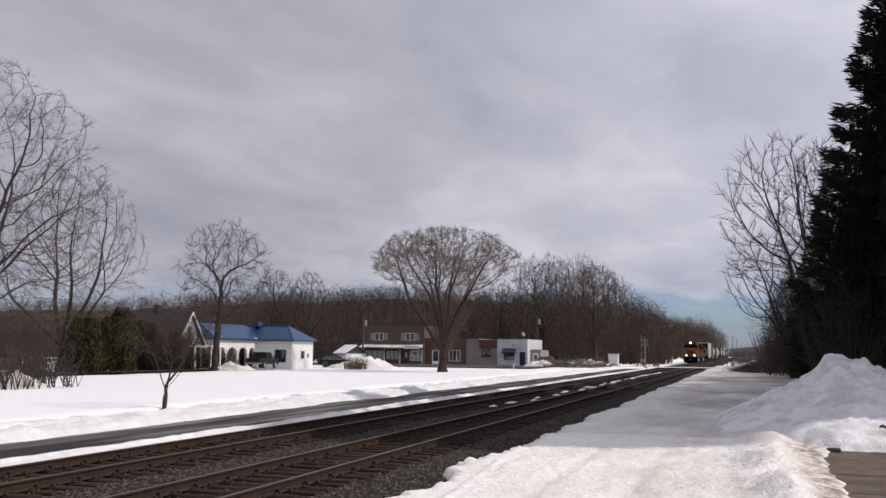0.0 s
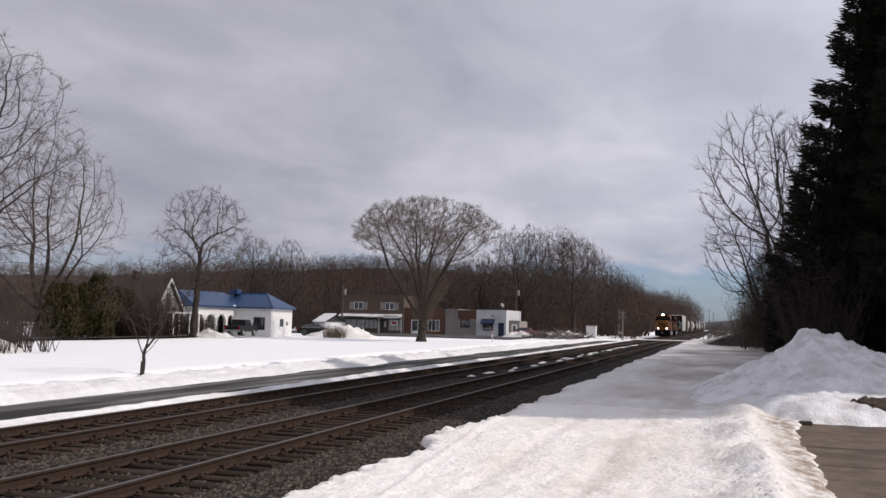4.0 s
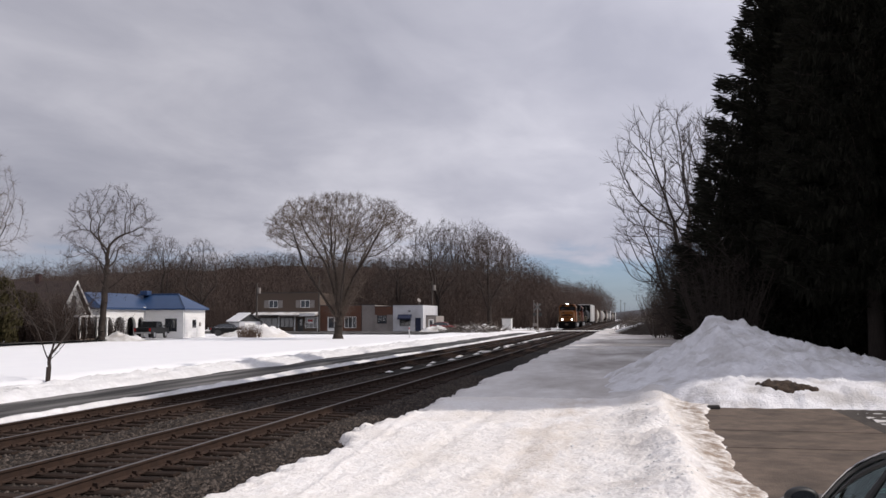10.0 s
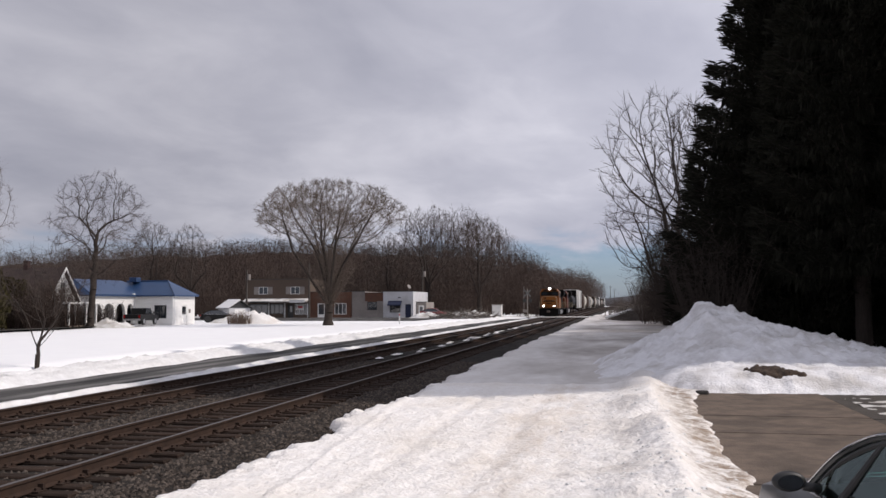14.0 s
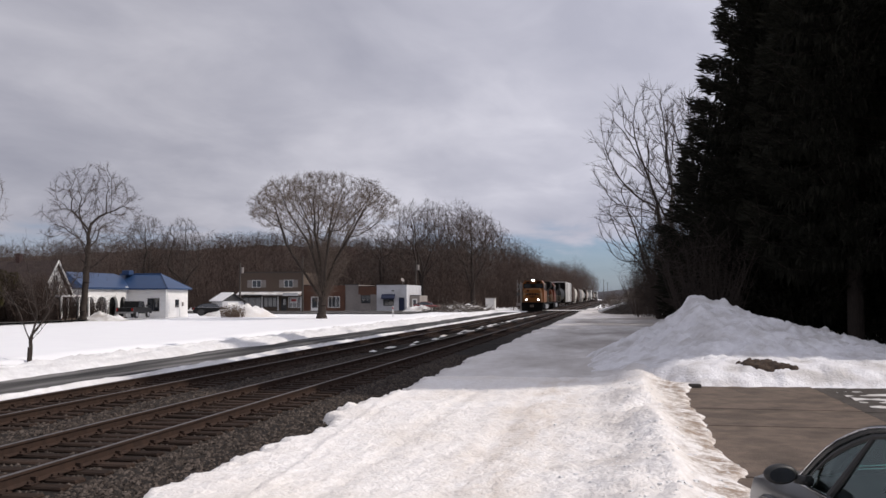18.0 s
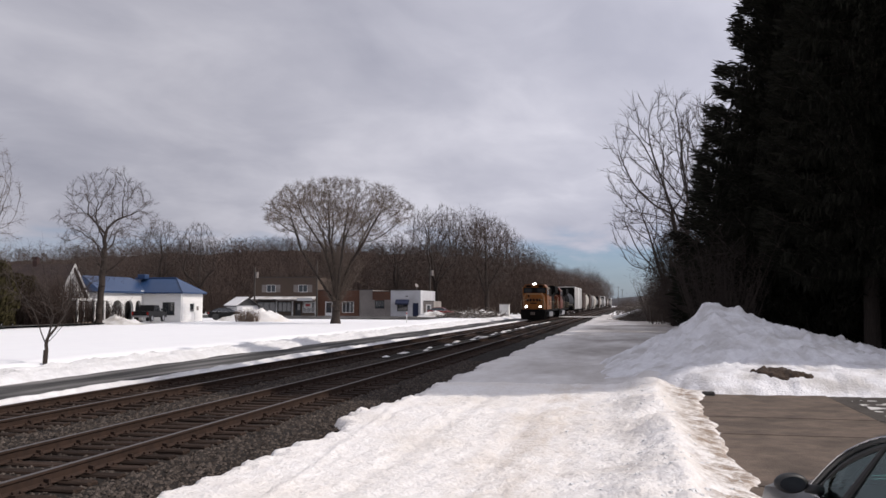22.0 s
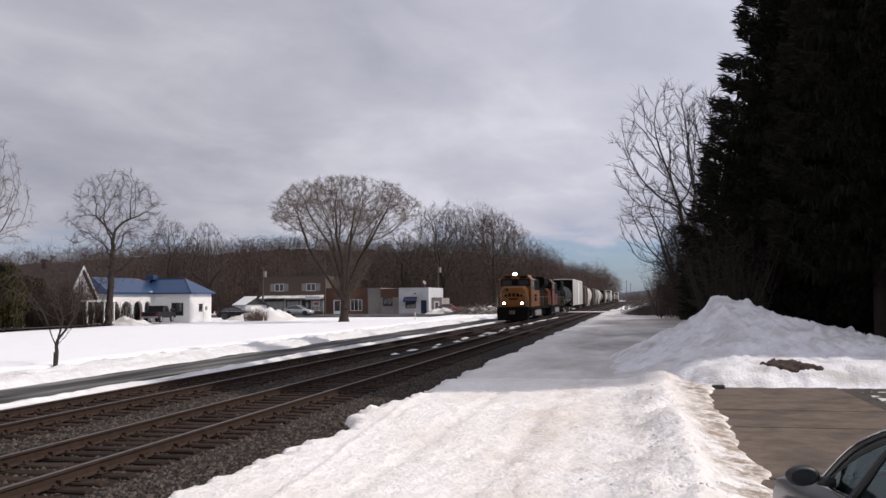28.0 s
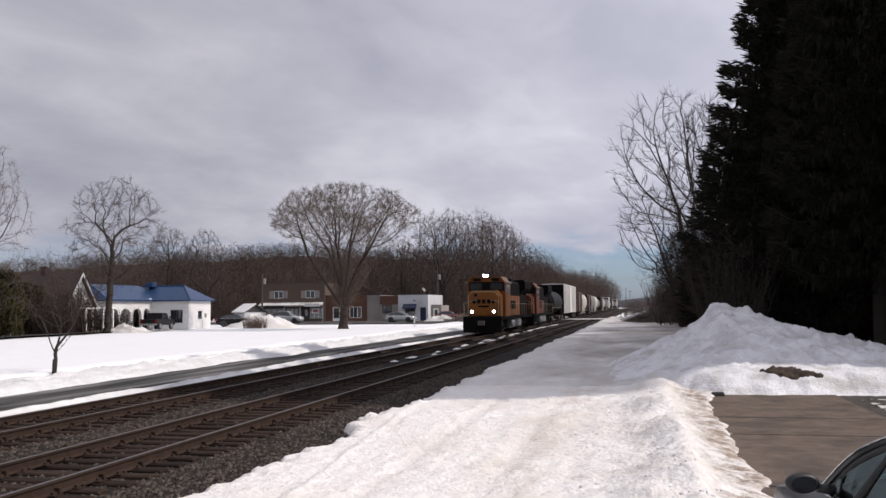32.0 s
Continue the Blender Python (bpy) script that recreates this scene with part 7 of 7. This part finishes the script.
pickup(pose(-50.6, 89.4, 0.12, 0, 0, 8))
sedan("parked_car", "red car parked behind the snow pile by the shops", mat("red_paint", (0.20, 0.015, 0.014), (0.15, 0.012, 0.012), scale=5, rough=0.35, coat=0.3), pose(-28.8, 138.6, 0.08, 0, 0, -90), 4.4)
sedan("parked_car", "dark car parked beside the white house", BLACK_PAINT, pose(-48.6, 104.5, 0.1, 0, 0, -75))


# ---- yard slabs ----
yard = thing("paved_yard", "worn brown concrete slabs with dark joints", "pavement", kind="structure")
rows_y = [-12.0, -6.0, 0.0, 3.9, 7.0, 11.8, 16.40, 18.85, 25.8]
for j, (a, b) in enumerate(zip(rows_y, rows_y[1:])):
    for i, (c, d) in enumerate(((0.9, 5.1), (5.1, 9.3), (9.3, 13.5)) if j < 6 else ((0.9, 4.65), (4.65, 9.3), (9.3, 13.5))):
        old = i > 0 and j > 5
        bm = B((c + 0.02, d - 0.02, a + 0.045, b - 0.045, -0.16, -0.02 if old else 0.0), bevel=0.012)
        part("slab", bm, CONCRETE_DARK if old else CONCRETE, yard)
part("joint_filler", B((0.85, 13.55, -12.0, 25.8, -0.20, -0.045)), mat("joint_tar", (0.035, 0.032, 0.03), (0.05, 0.045, 0.04), scale=8, rough=0.9), yard)
rng = random.Random(31)
for x, y, dx, dy, n_ in ((2.2, 24.6, 0.12, -0.34, 9), (5.6, 23.9, -0.10, -0.38, 12), (3.0, 15.9, 0.30, -0.16, 10), (4.4, 21.6, 0.34, -0.05, 9), (2.4, 11.4, 0.22, -0.22, 9)):
    V, F = [], []
    for i in range(n_ + 1):
        w_ = 0.004 + 0.006 * rng.random()
        V += [(x - w_, y - w_, 0.004), (x + w_, y + w_, 0.004)]
        x, y = x + dx + rng.uniform(-0.09, 0.09), y + dy + rng.uniform(-0.09, 0.09)
    F = [(2 * i, 2 * i + 1, 2 * i + 3, 2 * i + 2) for i in range(n_)]
    mesh_part("crack", V, F, bpy.data.materials["joint_tar"], yard)
part("tar_lump", B((1.70, 2.0, 23.0, 23.2, -0.02, 0.09), bevel=0.04), bpy.data.materials["joint_tar"], yard)
grid_mesh("snow_remnant", steps(5.0, 9.5, 0.08), steps(18.9, 22.9, 0.08), lambda x, y: -0.013 + 0.035 * fbm(x, y, 1.7, 5, 2.2) - 0.012 * abs(y - 20.6 + 0.55 * (x - 6.6)), SNOW_DIRTY)
tagged(bpy.data.objects["snow_remnant"], "thin remnant of dirty snow on the yard", "snow", kind="stuff")


# ---- tracks ----
def rail_profile(cx):
    z = RAIL_Z
    foot, web, head = 0.075, 0.010, 0.036
    return [(cx - foot, z - 0.17), (cx + foot, z - 0.17), (cx + foot, z - 0.158), (cx + web, z - 0.135), (cx + web, z - 0.045), (cx + head, z - 0.034), (cx + head, z - 0.006),
            (cx - head, z - 0.006), (cx - head, z - 0.034), (cx - web, z - 0.045), (cx - web, z - 0.135), (cx - foot, z - 0.158)]


def stuff_boxes(name, boxes, material, parent, label):
    """Many plain blocks as one mesh."""
    V, F = [], []
    for x0, x1, y0, y1, z0, z1 in boxes:
        b = len(V)
        V += [(x0, y0, z0), (x1, y0, z0), (x1, y1, z0), (x0, y1, z0), (x0, y0, z1), (x1, y0, z1), (x1, y1, z1), (x0, y1, z1)]
        F += [(b, b + 3, b + 2, b + 1), (b + 4, b + 5, b + 6, b + 7), (b, b + 1, b + 5, b + 4), (b + 1, b + 2, b + 6, b + 5), (b + 2, b + 3, b + 7, b + 6), (b + 3, b, b + 4, b + 7)]
    ob = mesh_part(name, V, F, material, parent, label=label)
    ob["kind"] = "stuff"
    return ob


def worn_tie():
    bm = B((-1.30, 1.30, -0.115, 0.115, -0.16, 0.0))
    bmesh.ops.bevel(bm, geom=[e for e in bm.edges if abs(e.verts[0].co.z) < 0.01 and abs(e.verts[1].co.z) < 0.01], offset=0.022, segments=1, affect="EDGES")
    me = bpy.data.meshes.new("tie")
    bm.to_mesh(me)
    bm.free()
    me.materials.append(TIE)
    return me


tie_mesh = worn_tie()
rng = random.Random(5)
for cx, label in ((TRACK_NEAR, "rusty railway track on dark wooden ties in ballast"), (TRACK_FAR, "second rusty railway track on wooden ties")):
    tr = thing("railway_track", label, "railway track", "railway tracks", "structure")
    for s in (-1, 1):
        x = cx + s * 0.7535
        r = part("rail", prism(bmesh.new(), rail_profile(x), "y", -40.0, 620), RAIL_SIDE, tr, "rust-brown steel rail")
        part("running_surface", B((x - 0.031, x + 0.031, -40.0, 620, RAIL_Z - 0.006, RAIL_Z)), RAIL_TOP, r, "worn bright rail head")
    far_ties, plates, spikes = [], [], []
    y = -38.0
    while y < 420:
        jog, turn = rng.uniform(-0.07, 0.07), rng.uniform(-1.6, 1.6)
        if y < 74:
            o = new("tie", tie_mesh)
            o.parent = tr
            o.matrix_basis = pose(cx + jog, y, -0.065 + rng.uniform(-0.012, 0.006), 0, 0, turn)
        else:
            far_ties.append((cx - 1.3 + jog, cx + 1.3 + jog, y - 0.11, y + 0.11, -0.2, -0.065))
        if y < 60:
            for s in (-1, 1):
                x = cx + s * 0.7535
                plates.append((x - 0.17, x + 0.17, y - 0.09, y + 0.09, -0.068, -0.056 + rng.uniform(0, 0.004)))
                for q in (-1, 1):
                    spikes.append((x + q * 0.095 - 0.014, x + q * 0.095 + 0.014, y - 0.05, y - 0.022, -0.06, -0.022))
                    spikes.append((x + q * 0.140 - 0.014, x + q * 0.140 + 0.014, y + 0.03, y + 0.058, -0.06, -0.024))
                if int(y * 2) % 2 == 0:
                    spikes.append((x - 0.085, x + 0.085, y + 0.12, y + 0.17, -0.11, 0.0))
        y += 0.505 + rng.uniform(-0.03, 0.03)
    stuff_boxes("far_ties", far_ties, TIE, tr, "dark wooden ties further along")
    stuff_boxes("tie_plates", plates, RAIL_SIDE, tr, "rusty tie plates")
    stuff_boxes("spikes", spikes, RAIL_SIDE, tr, "rusty spikes and rail anchors")


def ballast_stones(count, seed):
    """Crushed stones strewn over the near part of the bed."""
    r = np.random.RandomState(seed)
    u = r.rand(count)
    y = 6.5 + 30 * u ** 1.5
    x = -13.4 + r.rand(count) * 8.6
    size = 0.020 + 0.028 * r.rand(count)
    z = np.array([bed_z(float(a), float(b)) for a, b in zip(x, y)]) - 0.002
    for c in (TRACK_NEAR, TRACK_FAR):
        z -= np.where((np.abs(x - c) < 1.3) & (r.rand(count) < 0.6), 0.035, 0.0)
    octa = np.array([(1, 0, 0), (0, 1, 0), (-1, 0, 0), (0, -1, 0), (0, 0, 1), (0, 0, -1)], float)
    tri = np.array([(0, 1, 4), (1, 2, 4), (2, 3, 4), (3, 0, 4), (1, 0, 5), (2, 1, 5), (3, 2, 5), (0, 3, 5)])
    jit = 1 + 0.7 * (r.rand(count, 6, 3) - 0.5)
    a = r.rand(count) * 6.283
    P = octa[None] * jit * size[:, None, None] * np.array([1.15, 0.95, 0.75])
    c, s = np.cos(a)[:, None], np.sin(a)[:, None]
    X, Y = P[..., 0] * c - P[..., 1] * s, P[..., 0] * s + P[..., 1] * c
    tilt = (r.rand(count)[:, None] - 0.5) * 1.4
    Z = P[..., 2] + X * tilt
    V = np.stack([X + x[:, None], Y + y[:, None], Z + z[:, None]], -1).reshape(-1, 3)
    F = (np.arange(count)[:, None, None] * 6 + tri[None]).reshape(-1, 3)
    return tagged(mesh_part("ballast_stones", V.tolist(), F.tolist(), STONE, ballast), "loose grey crushed stones", kind="stuff")


ballast_stones(46000, 9)

# snow lying between the tracks further along
rng = random.Random(15)
for k in range(26):
    y = 36 + k * 2.9 + rng.uniform(-1.5, 1.5)
    x, n_, l_ = -9.9 + rng.uniform(-0.25, 0.25), rng.uniform(0.08, 0.20), rng.uniform(0.25, 0.9) * (1 + k / 9)
    V, F = [(x, y, 0.0)], []
    for i in range(18):
        a = 6.2832 * i / 18
        q = 1 + 0.5 * noise.noise(Vector((math.cos(a) * 2 + k * 7, math.sin(a) * 2, 0)))
        V.append((x + n_ * q * math.cos(a), y + l_ * q * math.sin(a), -0.06))
    V[0] = (x, y, 0.0)
    F = [(0, 1 + i, 1 + (i + 1) % 18) for i in range(18)]
    tagged(mesh_part("snow_patch", V, F, SNOW, None, True), "small leftover snow patch between the tracks", "snow", "snow patches between tracks")


# ---- what moves ----
def motions():
    front = ((0.0, 210.4), (9.0, 169.8), (19.0, 125.0), (25.0, 98.6), (32.0, 68.8))
    def at(t):
        for (ta, ya), (tb, yb) in zip(front, front[1:]):
            if t <= tb:
                return ya + (yb - ya) * (t - ta) / (tb - ta)
        return front[-1][1]
    for vehicle, back in TRAIN:
        walk(vehicle, [(t, pose(TRACK_FAR, y + back, RAIL_Z)) for t, y in front])
    # the wheels roll with the train
    for w, y, r in WHEELSETS[:12]:
        walk(w, [(t, Matrix.Translation((0, y, r)) @ Matrix.Rotation((front[0][1] - at(t)) / r, 4, "X")) for t in [i * 32.0 / 230 for i in range(231)]])
    walk(silver_car, [(t, pose(x, STREET_Y, 0.12, 0, 0, -90)) for t, x in ((0.0, -178.0), (24.0, -78.0), (27.5, -52.0), (28.0, -49.2), (28.5, -46.7), (29.0, -44.35), (29.5, -42.1), (30.0, -39.7), (30.5, -38.1), (31.0, -36.3), (31.5, -35.0), (32.0, -33.5))])
    walk(silver_suv, [(t, pose(x, STREET_Y, 0.12, 0, 0, -90)) for t, x in ((0.0, -234.0), (26.0, -84.0), (29.5, -62.7), (30.0, -61.0), (31.5, -53.4), (32.0, -50.8))])


motions()
